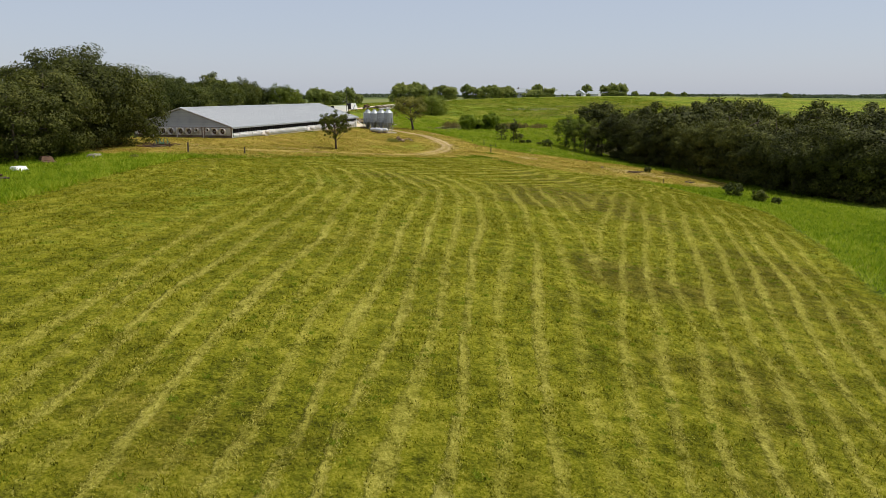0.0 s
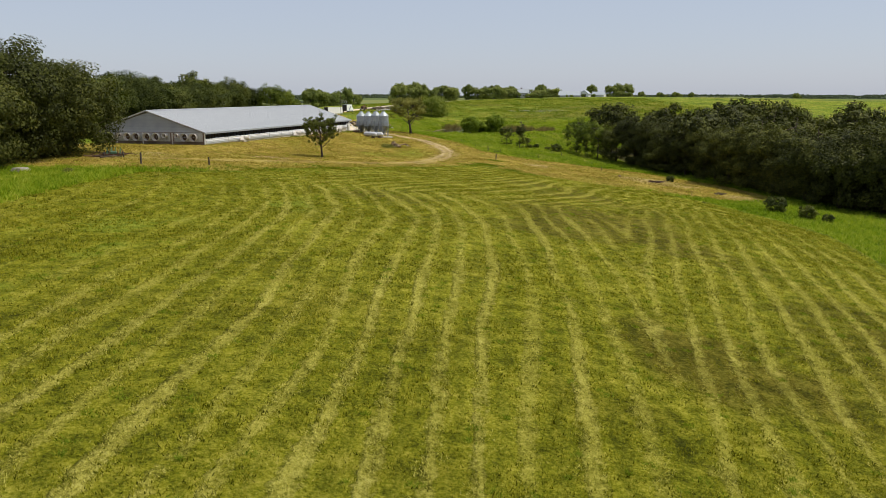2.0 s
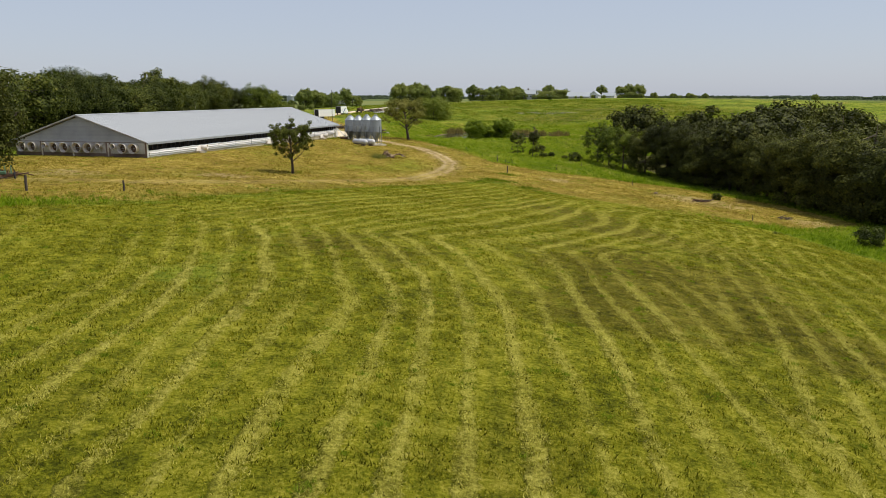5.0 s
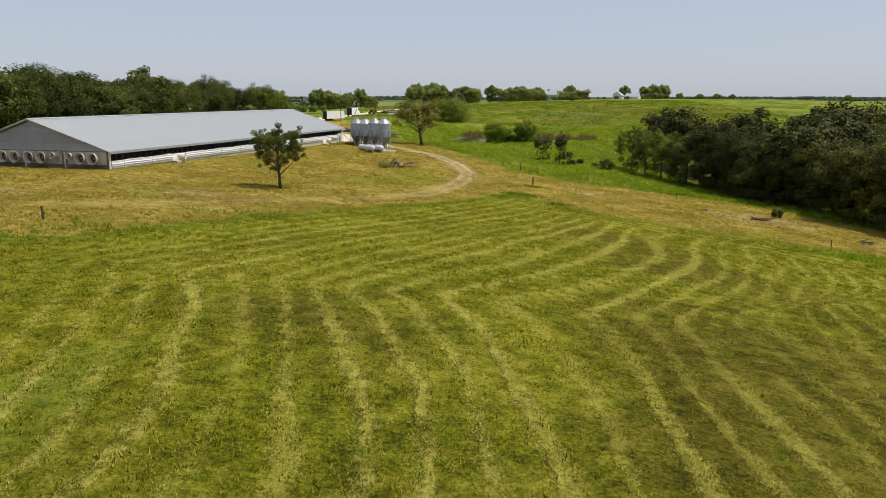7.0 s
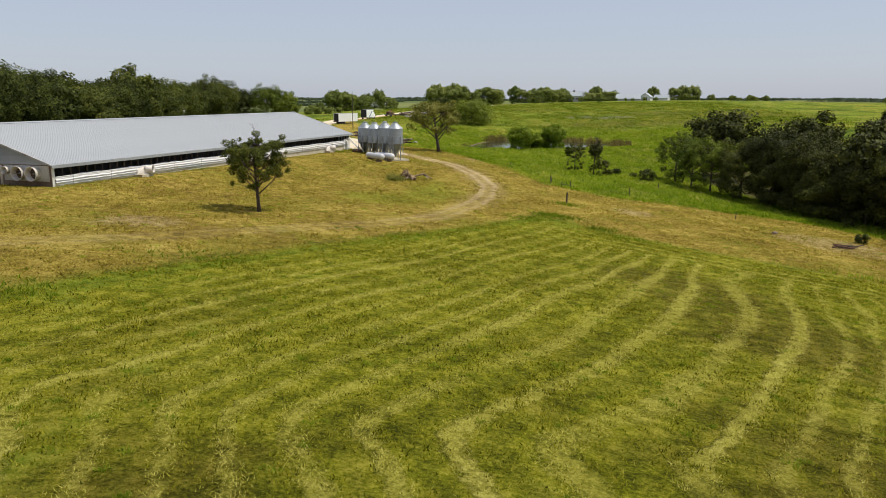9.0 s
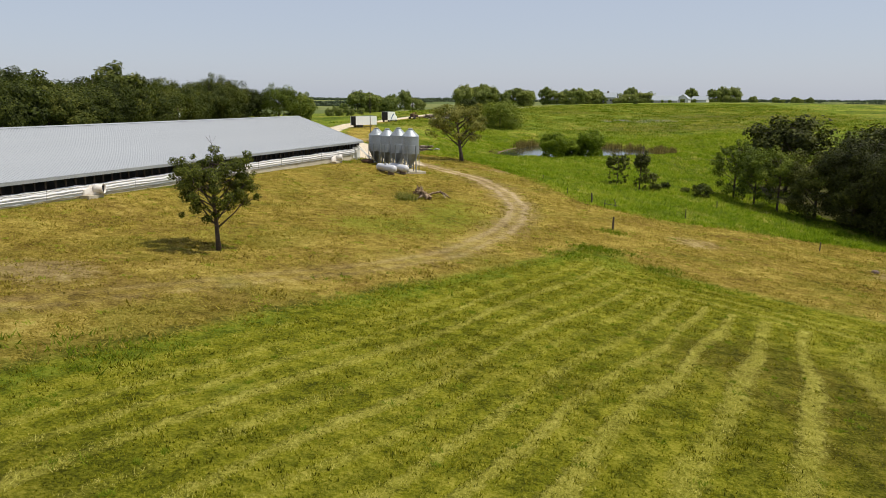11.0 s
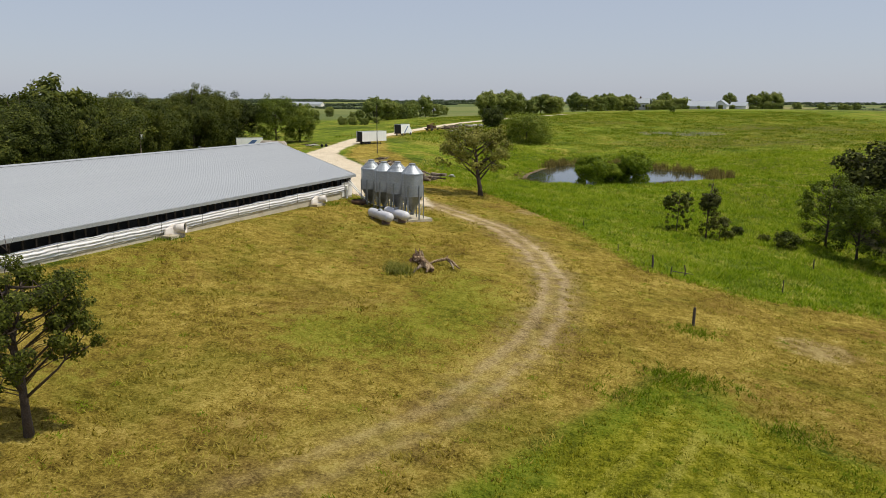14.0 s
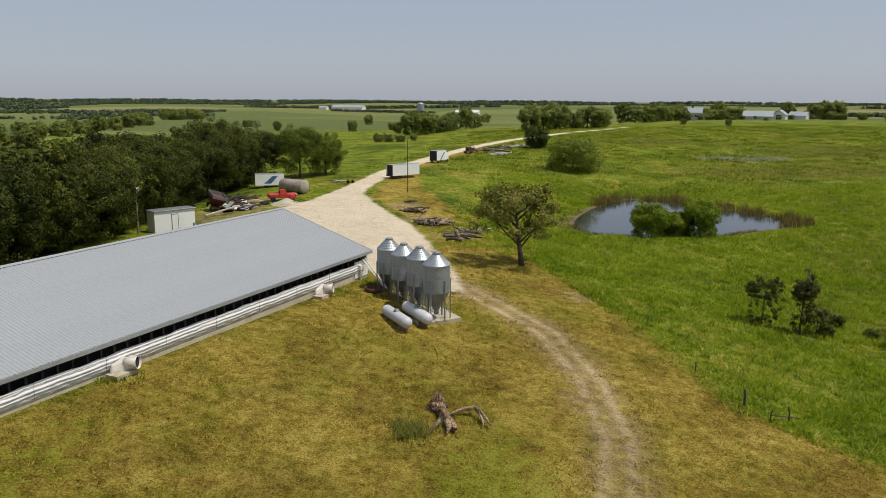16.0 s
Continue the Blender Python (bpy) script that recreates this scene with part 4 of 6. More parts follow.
for x, y, s in ((-86, 470, 0.4), (-80, 466, 0.35), (-92, 474, 0.4), (-76, 474, 0.3), (-150, 620, 0.6), (-128, 640, 0.55), (-110, 650, 0.6), (-105, 560, 0.5), (-160, 560, 0.5), (-210, 640, 0.55), (-260, 700, 0.6), (-240, 560, 0.5),
                (-330, 620, 0.6), (-180, 760, 0.7), (-90, 820, 0.7), (-60, 900, 0.9), (120, 900, 0.8), (330, 735, 0.55), (372, 820, 0.6), (240, 760, 0.6), (165, 742, 0.7), (178, 750, 0.5), (49, 580, 0.33), (70, 567, 0.3), (-400, 760, 0.7), (-430, 820, 0.6), (100, 688, 0.28), (92, 684, 0.25), (108, 690, 0.22), (64, 684, 0.5), (73, 687, 0.42), (79, 690, 0.5), (134, 704, 0.35), (148, 706, 0.3), (75, 672, 0.35), (88, 662, 0.25), (118, 668, 0.25), (104, 640, 0.2)):
    copy_thing(far_kinds[int(abs(x)) % 3], on_ground(x, y, x * 7, -0.1, s))


def treeline(name, label, seed, spots):
    """Far woods: many ragged crowns of leaf clumps in one piece."""
    rng = np.random.default_rng(seed)
    at = np.array(spots)
    tall = ground_z(at[:, 0], at[:, 1])
    per = 44
    x, y, r, z = (np.repeat(q, per) for q in (at[:, 0], at[:, 1], at[:, 2], tall))
    n = len(x)
    d = rng.normal(size=(n, 3))
    d /= np.linalg.norm(d, axis=1)[:, None]
    far = (0.55 + 0.5 * rng.random(n))[:, None]
    c = np.stack([x, y, z + r * 0.5], 1) + d * far * np.stack([r * 1.25, r, r * 0.75], 1)
    u = np.cross(d + 0.5 * rng.normal(size=(n, 3)), rng.normal(size=(n, 3)))
    u /= np.linalg.norm(u, axis=1)[:, None]
    w = np.cross(d, u)
    size = (r * 0.34 * (0.6 + 0.8 * rng.random(n)))[:, None]
    me = flat_mesh(name, np.stack([c - u * size, c + u * size, c + w * size * 1.5], 1).reshape(-1, 3), np.arange(n * 3).reshape(-1, 3))
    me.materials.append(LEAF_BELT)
    return tagged(new(name, me), label, "woods", kind="stuff")


rng = np.random.default_rng(21)
for n in range(34):
    q = n / 33
    hx, hy = (-296 - 46 * q * 1.4, 490 + 240 * q)
    hx, hy = hx + rng.normal() * 7, hy + rng.normal() * 7
    copy_thing(far_kinds[n % 3], on_ground(hx, hy, n * 77, -0.2, rng.uniform(0.5, 0.95)))
for n in range(12):
    hx, hy = -404 + 24 * n / 11 + rng.normal() * 5, 815 + 44 * n / 11 + rng.normal() * 6
    copy_thing(far_kinds[n % 3], on_ground(hx, hy, n * 57, -0.2, rng.uniform(0.7, 1.0)))
for n in range(12):
    hx, hy = 148 + 60 * n / 11 + rng.normal() * 3, 684 + rng.normal() * 5
    copy_thing(far_kinds[n % 3], on_ground(hx, hy, n * 37, -0.3, rng.uniform(0.3, 0.5)))
spots = []
for x0, y0, x1, y1, high in ((-700, 760, -480, 840, 3.5), (-620, 1100, -500, 1120, 4), (-420, 1380, -260, 1400, 5), (-1300, 1500, -1000, 1440, 6), (-760, 1780, -200, 1880, 7), (-640, 1820, -300, 1850, 8), (60, 1800, 240, 1440, 7), (214, 1400, 900, 1430, 7.5), (500, 1320, 1500, 1500, 7), (-930, 1230, -860, 1280, 7), (-1207, 1690, -1360, 2100, 8),
                             (-1550, 1880, -980, 2500, 8), (-2600, 2200, -700, 2700, 9), (-900, 2700, 900, 2900, 9), (700, 2300, 2600, 2500, 9), (-3200, 3400, 3400, 3500, 12), (-3000, 2900, 3200, 3000, 9), (-560, 900, -440, 980, 5), (-800, 1050, -560, 1000, 5)):
    run = math.hypot(x1 - x0, y1 - y0)
    for n in range(int(run / (high * 0.36))):
        q = rng.random()
        if math.sin(q * run / 90 + x0) + math.sin(q * run / 37) > -1.5:
            spots.append((x0 + (x1 - x0) * q + rng.normal() * 6, y0 + (y1 - y0) * q + rng.normal() * 14, high * rng.uniform(0.5, 0.82)))
treeline("far_woods", "dark green belts of woodland along the horizon, haze mixed into their colour", 22, spots)


# ---- hog barn ----
BARN = pose(-45.42, 163.15, 0, 0, 0, -14.63)
LEN, HALF, EAVE, RIDGE, WALL = 75.5, 12.7, 6.87, 10.95, 0.4
barn = thing("hog_barn", BARN, "long low hog barn with grey metal roof and white side curtains", "barn")
for side in (1, -1):
    x0 = 0.0 if side > 0 else -2 * HALF
    deck = Shape()
    deck.add([(x0, 0.06, EAVE - 0.03), (-HALF, 0.06, RIDGE - 0.03), (-HALF, LEN - 0.06, RIDGE - 0.03), (x0, LEN - 0.06, EAVE - 0.03),
              (x0, 0.06, EAVE - 0.16), (-HALF, 0.06, RIDGE - 0.2), (-HALF, LEN - 0.06, RIDGE - 0.2), (x0, LEN - 0.06, EAVE - 0.16)],
             [(0, 1, 2, 3), (4, 7, 6, 5), (0, 4, 5, 1), (3, 2, 6, 7), (0, 3, 7, 4), (1, 5, 6, 2)])
    roof = part("roof", deck, FASCIA, barn, "grey ribbed metal roof slope")
    wide = LEN / 82
    prof = []
    for r in range(3):
        y = r * wide / 3
        prof += [(y, 0.0), (y + 0.02, 0.024), (y + 0.05, 0.024), (y + 0.07, 0.0)]
    prof.append((wide - 0.002, 0.0))
    sheet = Shape()
    sheet.sheet([[(x0 + side * 0.06, y, EAVE - 0.015 - 0.02 + z) for y, z in prof], [(-HALF + side * 0.02, y, RIDGE + z) for y, z in prof]])
    sheet_mesh = sheet.mesh("roof_panel", ROOF)
    for k in range(82):
        p = part("roof_panel", sheet_mesh, ROOF, roof)
        p.matrix_basis = pose(0, k * wide, 0.0)
    gutter = Shape().box(x0 + side * 0.01, x0 + side * 0.14, 0.0, LEN, EAVE - 0.36, EAVE - 0.055)
    part("gutter", gutter, FASCIA, barn, "grey metal gutter")
cap = Shape()
cap.sheet([[(-HALF - 0.3, y, RIDGE - 0.03), (-HALF, y, RIDGE + 0.1), (-HALF + 0.3, y, RIDGE - 0.03)] for y in (0, LEN)])
part("ridge_cap", cap, ROOF, barn)
for y0, y1 in ((-0.03, 0.05), (LEN - 0.05, LEN + 0.03)):
    for side in (1, -1):
        x0 = 0.0 if side > 0 else -2 * HALF
        rake = Shape().add([(x0, y, z) for y in (y0, y1) for z in (EAVE - 0.14, EAVE + 0.05)] + [(-HALF, y, z) for y in (y0, y1) for z in (RIDGE - 0.14, RIDGE + 0.06)],
                           [(0, 1, 3, 2), (4, 6, 7, 5), (0, 4, 5, 1), (2, 3, 7, 6), (1, 5, 7, 3), (0, 2, 6, 4)])
        part("rake_trim", rake, PANEL, barn, "pale grey edge trim")
XR, XL = -WALL, -2 * HALF + WALL
slope = (RIDGE - EAVE) / HALF
for y0, y1, tag in ((0.45, 0.65, "near"), (LEN - 0.65, LEN - 0.45, "far")):
    core = Shape()
    core.add([(x, y, z) for y in (y0, y1) for x, z in ((XL, 2.2), (XR, 2.2), (XR, EAVE - 0.1), (-HALF, RIDGE - 0.25), (XL, EAVE - 0.1))],
             [(0, 1, 2, 3, 4), (9, 8, 7, 6, 5), (0, 5, 6, 1), (1, 6, 7, 2), (2, 7, 8, 3), (3, 8, 9, 4), (4, 9, 5, 0)])
    part("gable_wall", core, CONC_DARK if tag == "near" else SIDING, barn, "concrete gable end wall")
    z = EAVE - 0.05
    while z < RIDGE - 0.45:
        w = HALF - WALL - max(0, (z - EAVE + 0.2)) / slope
        w2 = HALF - WALL - max(0, (z + 0.3 - EAVE + 0.2)) / slope
        yy = (y0 - 0.075, y0 - 0.02) if tag == "near" else (y1 + 0.05, y1 + 0.02)
        brd = Shape().add([(-HALF - w, yy[0], z), (-HALF + w, yy[0], z), (-HALF + w2, yy[1], z + 0.3), (-HALF - w2, yy[1], z + 0.3),
                           (-HALF - w, y0 + 0.02, z), (-HALF + w, y0 + 0.02, z), (-HALF + w2, y0 + 0.02, z + 0.3), (-HALF - w2, y0 + 0.02, z + 0.3)],
                          [(0, 1, 2, 3), (4, 7, 6, 5), (0, 4, 5, 1), (3, 2, 6, 7), (1, 5, 6, 2), (0, 3, 7, 4)])
        part("siding_board", brd, SIDING, barn)
        z += 0.3
for x0, x1, lab in ((XR - 0.2, XR, "pale concrete foundation wall"), (XL, XL + 0.2, "")):
    part("foundation_wall", Shape().box(x0, x1, 0.66, LEN - 0.66, 2.0, 4.72), CONCRETE, barn, lab)
part("rear_wall", Shape().box(XL, XL + 0.18, 0.66, LEN - 0.66, 4.722, EAVE - 0.17), SIDING, barn)
# Inside surfaces coloured with the barn's shade; the long inner wall is added.
part("slatted_floor", Shape().box(XL + 0.21, XR - 0.21, 0.67, LEN - 0.67, 4.2, 4.4), DARKIN, barn, "slatted concrete floor, indoor shade put into its dark colour")
part("ceiling_lining", Shape().box(XL + 0.2, XR - 0.05, 0.67, LEN - 0.67, EAVE - 0.3, EAVE - 0.2), DARKIN, barn)
part("pen_partition", Shape().box(XR - 2.4, XR - 2.3, 0.7, LEN - 0.7, 4.41, EAVE - 0.31), DARKIN, barn, "added dark wall standing for the shade inside the barn")
for k in range(63):
    y = 0.75 + k * (LEN - 1.5) / 62
    part("wall_post", Shape().box(XR - 0.16, XR - 0.02, y - 0.06, y + 0.06, 4.723, EAVE - 0.3), DARKWOOD, barn)
rng = np.random.default_rng(5)
cloth = []
for i in range(221):
    y = 0.7 + i * (LEN - 1.4 - 0.6) / 220
    sag = 0.10 * math.sin(y * 0.9) + 0.06 * math.sin(y * 2.3 + 1) + 0.25 * math.exp(-y / 4)
    row = []
    for j in range(15):
        q = j / 14
        out = 0.05 + 0.16 * math.sin(q * math.pi) + 0.055 * math.sin(q * 24 + 0.5 * math.sin(y * 0.23) + 0.25 * math.sin(y * 1.1)) + 0.02 * rng.normal()
        row.append((XR + out, y, 4.6 + q * (1.05 - sag * 0.35) + 0.015 * math.sin(y * 3.1 + q * 6)))
    cloth.append(row)
part("side_curtain", Shape().sheet(cloth), CURTAIN, barn, "white crumpled roll-up curtain, lowered", True)
part("curtain_pipe", Shape().tube([(XR + 0.16, 0.7 + k * 7.4, 5.52 + 0.04 * math.sin(k * 2)) for k in range(11)], [0.045] * 11, 6), TRIM, barn)
part("sill_board", Shape().box(XR + 0.004, XR + 0.07, 0.6, LEN - 0.6, 4.5, 4.62), CONCRETE, barn, "tan timber sill board")
for k in range(13):
    y = 3 + k * 5.8
    part("curtain_cord", Shape().tube([(XR + 0.25, y, 4.6), (XR + 0.34, y + 0.1, EAVE - 0.18)], [0.012, 0.012], 4), DARKWOOD, barn)
part("end_panel", Shape().box(XR + 0.002, XR + 0.1, LEN - 3.2, LEN - 0.45, 4.0, 5.9), TRIM, barn, "white sheet panel at the barn's end")
part("corner_panel", Shape().box(XR - 0.02, XR + 0.06, 0.4, 0.75, 3.9, EAVE - 0.2), TRIM, barn, "white corner panel")
part("wall_box", Shape().box(XR + 0.11, XR + 0.5, LEN - 2.6, LEN - 2.0, 4.9, 5.5), TRIM, barn, "white control box", bevel=0.04)
part("box_post", Shape().tube([(XR + 0.3, LEN - 2.3, 3.0), (XR + 0.3, LEN - 2.3, 4.95)], [0.14, 0.14], 8), TRIM, barn)
for x0, x1 in ((-6.95, -0.75), (-13.75, -7.85), (-19.6, -14.1), (-24.7, -20.2)):
    part("fan_panel", Shape().box(x0, x1, 0.40, 0.448, 5.05, 6.72), PANEL, barn, "stained white sheet panel round the fans")
for x in (-7.4, -13.95, -19.9):
    part("door_panel", Shape().box(x - 0.13, x + 0.13, 0.385, 0.449, 4.45, 6.7), FIBRE, barn)


def exhaust_fan(m, r, label):
    ob = thing("exhaust_fan", m, label, "fan", "fans on the barn gable")
    hood = Shape().lathe([(r * 0.82, 0.0), (r * 0.82, 0.15), (r * 0.86, 0.3), (r, 0.85), (r * 1.04, 0.86), (r * 1.04, 0.9), (r * 0.97, 0.9), (r * 0.95, 0.84), (r * 0.78, 0.3), (r * 0.76, 0.1)], 20, Matrix.Rotation(radians(90), 4, "X"))
    part("cone", hood, FIBRE, ob, "off-white fibreglass discharge cone", True)
    part("shutter", Shape().lathe([(0.02, 0.24), (r * 0.79, 0.24), (r * 0.79, 0.27), (0.02, 0.27)], 20, Matrix.Rotation(radians(90), 4, "X")), DUSTY, ob, "brown dusty shutter behind the blades")
    for k in range(4):
        part("blade", Shape().box(-0.1 * r, 0.1 * r, -0.34, -0.3, 0.12 * r, 0.72 * r, Matrix.Rotation(radians(90 * k + 20), 4, "Y")), RUSTY, ob)
    part("motor", Shape().lathe([(0.02, 0.2), (0.14 * r, 0.2), (0.14 * r, 0.46), (0.02, 0.46)], 10, Matrix.Rotation(radians(90), 4, "X")), GALV_DULL, ob)
    for z in (-0.4, 0.0, 0.4):
        part("guard_wire", Shape().tube([(-r * 0.85 * math.sqrt(1 - z * z), -0.6, z * r), (r * 0.85 * math.sqrt(1 - z * z), -0.6, z * r)], [0.015, 0.015], 4), GALV_DULL, ob)
    return ob


fan0 = exhaust_fan(BARN @ pose(-2.4, 0.4, 5.9), 0.77, "large off-white cone fan on the barn's gable wall")
for x in (-4.35, -10.6, -12.65, -15.05, -17.0, -21.2, -23.2):
    copy_thing(fan0, BARN @ pose(x, 0.4, 5.9))
fan1 = exhaust_fan(BARN @ pose(-6.0, 0.4, 6.2), 0.42, "small off-white cone fan on the barn's gable wall")
for x in (-8.7, -18.8):
    copy_thing(fan1, BARN @ pose(x, 0.4, 6.2))


def pit_fan(m):
    ob = thing("pit_fan", m, "white pit fan box with round outlet beside the barn", "fan", "pit fans along the barn")
    part("duct_box", Shape().add([(0, -1.2, 0), (0.25, -1.2, 0), (0.9, 0.2, 0), (0, 0.2, 0), (0, -1.0, 0.55), (0.2, -1.0, 0.55), (0.85, 0.15, 0.95), (0, 0.15, 0.95)],
                                 [(3, 2, 1, 0), (4, 5, 6, 7), (0, 1, 5, 4), (1, 2, 6, 5), (2, 3, 7, 6), (3, 0, 4, 7)]), FIBRE, ob, bevel=0.04)
    part("outlet", Shape().lathe([(0.36, 0.0), (0.4, 0.4), (0.5, 1.05), (0.47, 1.05), (0.37, 0.4), (0.33, 0.05)], 18, pose(0.45, -0.1, 0.55) @ pose(0, 0, 0, 86, 0, 112)), FIBRE, ob, "round plastic outlet cone", True)
    # Added black disc that paints the shade inside the outlet.
    part("outlet_grille", Shape().lathe([(0.02, 0.86), (0.44, 0.86), (0.44, 0.89), (0.02, 0.89)], 16, pose(0.45, -0.1, 0.55) @ pose(0, 0, 0, 86, 0, 112)), BLACK, ob)
    part("pit_cover", Shape().box(0.0, 1.15, -1.5, 0.5, -0.35, 0.02), CONCRETE, ob, "concrete pit cover")
    return ob


first = None
for y in (14.2, 39.2, 65.2):
    p = BARN @ Vector((XR + 0.25, y, 0))
    m = BARN @ pose(XR + 0.25, y, gz(p.x, p.y) + 0.3)
    first = copy_thing(first, m) if first else pit_fan(m)

# ---- feed bins, pad and gas tanks ----
BIN_DIR = Vector((-0.64, 0.77, 0)).normalized()
PAD_Z = 2.75
solid("concrete_pad", Shape().box(-5.9, 7.2, -2.6, 2.2, PAD_Z - 1.2, PAD_Z + 0.02), CONCRETE, pose(-19.5, 227.6, 0, 0, 0, math.degrees(math.atan2(BIN_DIR.y, BIN_DIR.x))), "pale concrete pad under the feed bins", "pad", kind="structure", bevel=0.04)


def feed_bin(m, ridged):
    ob = thing("feed_bin", m, "galvanised steel feed bin with cone roof and hopper bottom", "feed bin", "row of feed bins")
    R = 1.33
    for z0, z1 in ((2.95, 4.37), (4.38, 5.8)):
        prof = [(R + 0.006 * math.sin(k * math.pi / 2), z0 + (z1 - z0) * k / 48) for k in range(49)]
        part("wall_ring", Shape().lathe(prof, 36), GALV, ob, "corrugated galvanised wall ring", True)
    roof = part("cone_roof", Shape().lathe([(R + 0.06, 5.76), (R + 0.04, 5.84), (0.38, 6.82), (0.36, 6.9)], 36), GALV, ob, "bright galvanised cone roof")
    for k in range(12):
        a = 2 * math.pi * k / 12
        part("roof_seam", Shape().tube([((R + 0.03) * math.cos(a), (R + 0.03) * math.sin(a), 5.85), (0.4 * math.cos(a), 0.4 * math.sin(a), 6.83)], [0.022, 0.022], 4), GALV, roof)
    part("lid", Shape().lathe([(0.42, 6.88), (0.42, 7.0), (0.3, 7.08), (0.02, 7.1)], 18), GALV_DULL, ob, "dark round filler lid")
    part("hopper", Shape().lathe([(R - 0.01, 2.95), (0.24, 0.95), (0.2, 0.75)], 36), GALV_DULL, ob, "steep galvanised hopper cone")
    part("boot", Shape().lathe([(0.24, 0.55), (0.26, 0.8), (0.2, 0.95)], 12), GALV_DULL, ob)
    for k in range(6):
        a = 2 * math.pi * k / 6 + 0.3
        c, s = math.cos(a) * (R + 0.05), math.sin(a) * (R + 0.05)
        part("leg", Shape().box(-0.05, 0.05, -0.07, 0.07, 0.0, 4.3, Matrix.Translation((c, s, 0)) @ Matrix.Rotation(a, 4, "Z")), GALV_DULL, ob, "steel channel leg")
        a2 = a + 2 * math.pi / 6
        part("brace", Shape().tube([(c, s, 0.4), (math.cos(a2) * (R + 0.05), math.sin(a2) * (R + 0.05), 2.2)], [0.022, 0.022], 4), GALV_DULL, ob)
    a = -2.2
    lx, ly = math.cos(a), math.sin(a)
    side = Vector((-ly, lx, 0)) * 0.2
    rail = [Vector((lx * (R + 0.16), ly * (R + 0.16), 0.6)), Vector((lx * (R + 0.16), ly * (R + 0.16), 5.9)), Vector((lx * 0.5, ly * 0.5, 6.95))]
    lad = Shape()
    for q in (-1, 1):
        lad.tube([p + side * q for p in rail], [0.02] * 3, 4)
    for k in range(17):
        z = 0.8 + k * 0.3
        p = Vector((lx * (R + 0.16), ly * (R + 0.16), z))
        lad.tube([p - side, p + side], [0.015] * 2, 4)
    part("ladder", lad, GALV_DULL, ob, "narrow steel ladder")
    if ridged:
        for k in range(5):
            r = 0.55 + 0.16 * k
            ringp = [(r * math.cos(t * math.pi / 12), r * math.sin(t * math.pi / 12), 6.88 - (r - 0.38) * 1.03) for t in range(25)]
            part("roof_ring", Shape().tube(ringp, [0.016] * 25, 4), GALV_DULL, ob)
    return ob


bins = [feed_bin(pose(-16.1, 223.8, PAD_Z) @ Matrix.Diagonal((1, 1, 0.965, 1)), False), feed_bin(pose(-18.37, 226.3, PAD_Z) @ Matrix.Diagonal((1, 1, 0.965, 1)), True)]
copy_thing(bins[0], pose(-20.64, 228.8, PAD_Z) @ Matrix.Diagonal((1, 1, 0.965, 1)))
copy_thing(bins[1], pose(-22.9, 231.3, PAD_Z) @ Matrix.Diagonal((1, 1, 0.965, 1)))
b0 = Vector((-16.1, 223.8, PAD_Z + 0.62))
b3 = Vector((-22.9, 231.3, PAD_Z + 0.62))
end = BARN @ Vector((XR + 0.1, LEN - 1.2, 6.2))
auger = thing("feed_auger", pose(0, 0, 0), "white feed auger tube from the bins to the barn", "auger")
part("tube", Shape().tube([b0, b3, b3 + Vector((-0.8, 0.9, 0.3)), end], [0.07] * 4, 8), TRIM, auger)
part("second_tube", Shape().tube([b3 + Vector((0.3, -0.2, 0)), b3 + Vector((-0.7, 0.4, 0.2)), end + Vector((0.0, -0.7, -0.1))], [0.07] * 3, 8), TRIM, auger)
part("support", Shape().tube([b3 + Vector((-1.4, 1.0, -1.0)), b3 + Vector((-1.4, 1.0, 0.9))], [0.04] * 2, 6), GALV_DULL, auger)


def gas_tank(m):
    ob = thing("propane_tank", m, "white horizontal propane tank on low saddles", "gas tank", "propane tanks")
    R, L = 0.56, 5.7
    prof = [(0.02, -L / 2)] + [(R * math.sin(k * math.pi / 12), -L / 2 + 0.5 - 0.5 * math.cos(k * math.pi / 12)) for k in range(1, 7)]
    prof += [(r, -z) for r, z in reversed(prof)]
    part("shell", Shape().lathe(prof, 24, pose(0, 0, 0.8, 90, 0, 0)), TANKW, ob, smooth=True)
    part("dome_lid", Shape().lathe([(0.3, 1.25), (0.3, 1.42), (0.22, 1.52), (0.02, 1.55)], 14), GALV_DULL, ob, "grey valve dome", True)
    for y in (-1.5, 1.5):
        part("saddle", Shape().box(-0.5, 0.5, y - 0.15, y + 0.15, -0.3, 0.42), CONC_DARK, ob, "concrete saddle", bevel=0.03)
    for y in (-0.9, 1.1):
        part("band", Shape().lathe([(R + 0.008, y - 0.03), (R + 0.012, y), (R + 0.008, y + 0.03)], 24, pose(0, 0, 0.8, 90, 0, 0)), TANKW, ob)
    return ob


ang = math.degrees(math.atan2(0.614, 0.79))
tank = gas_tank(on_ground(-19.5, 221.1, ang))
copy_thing(tank, on_ground(-17.95, 223.1, ang))


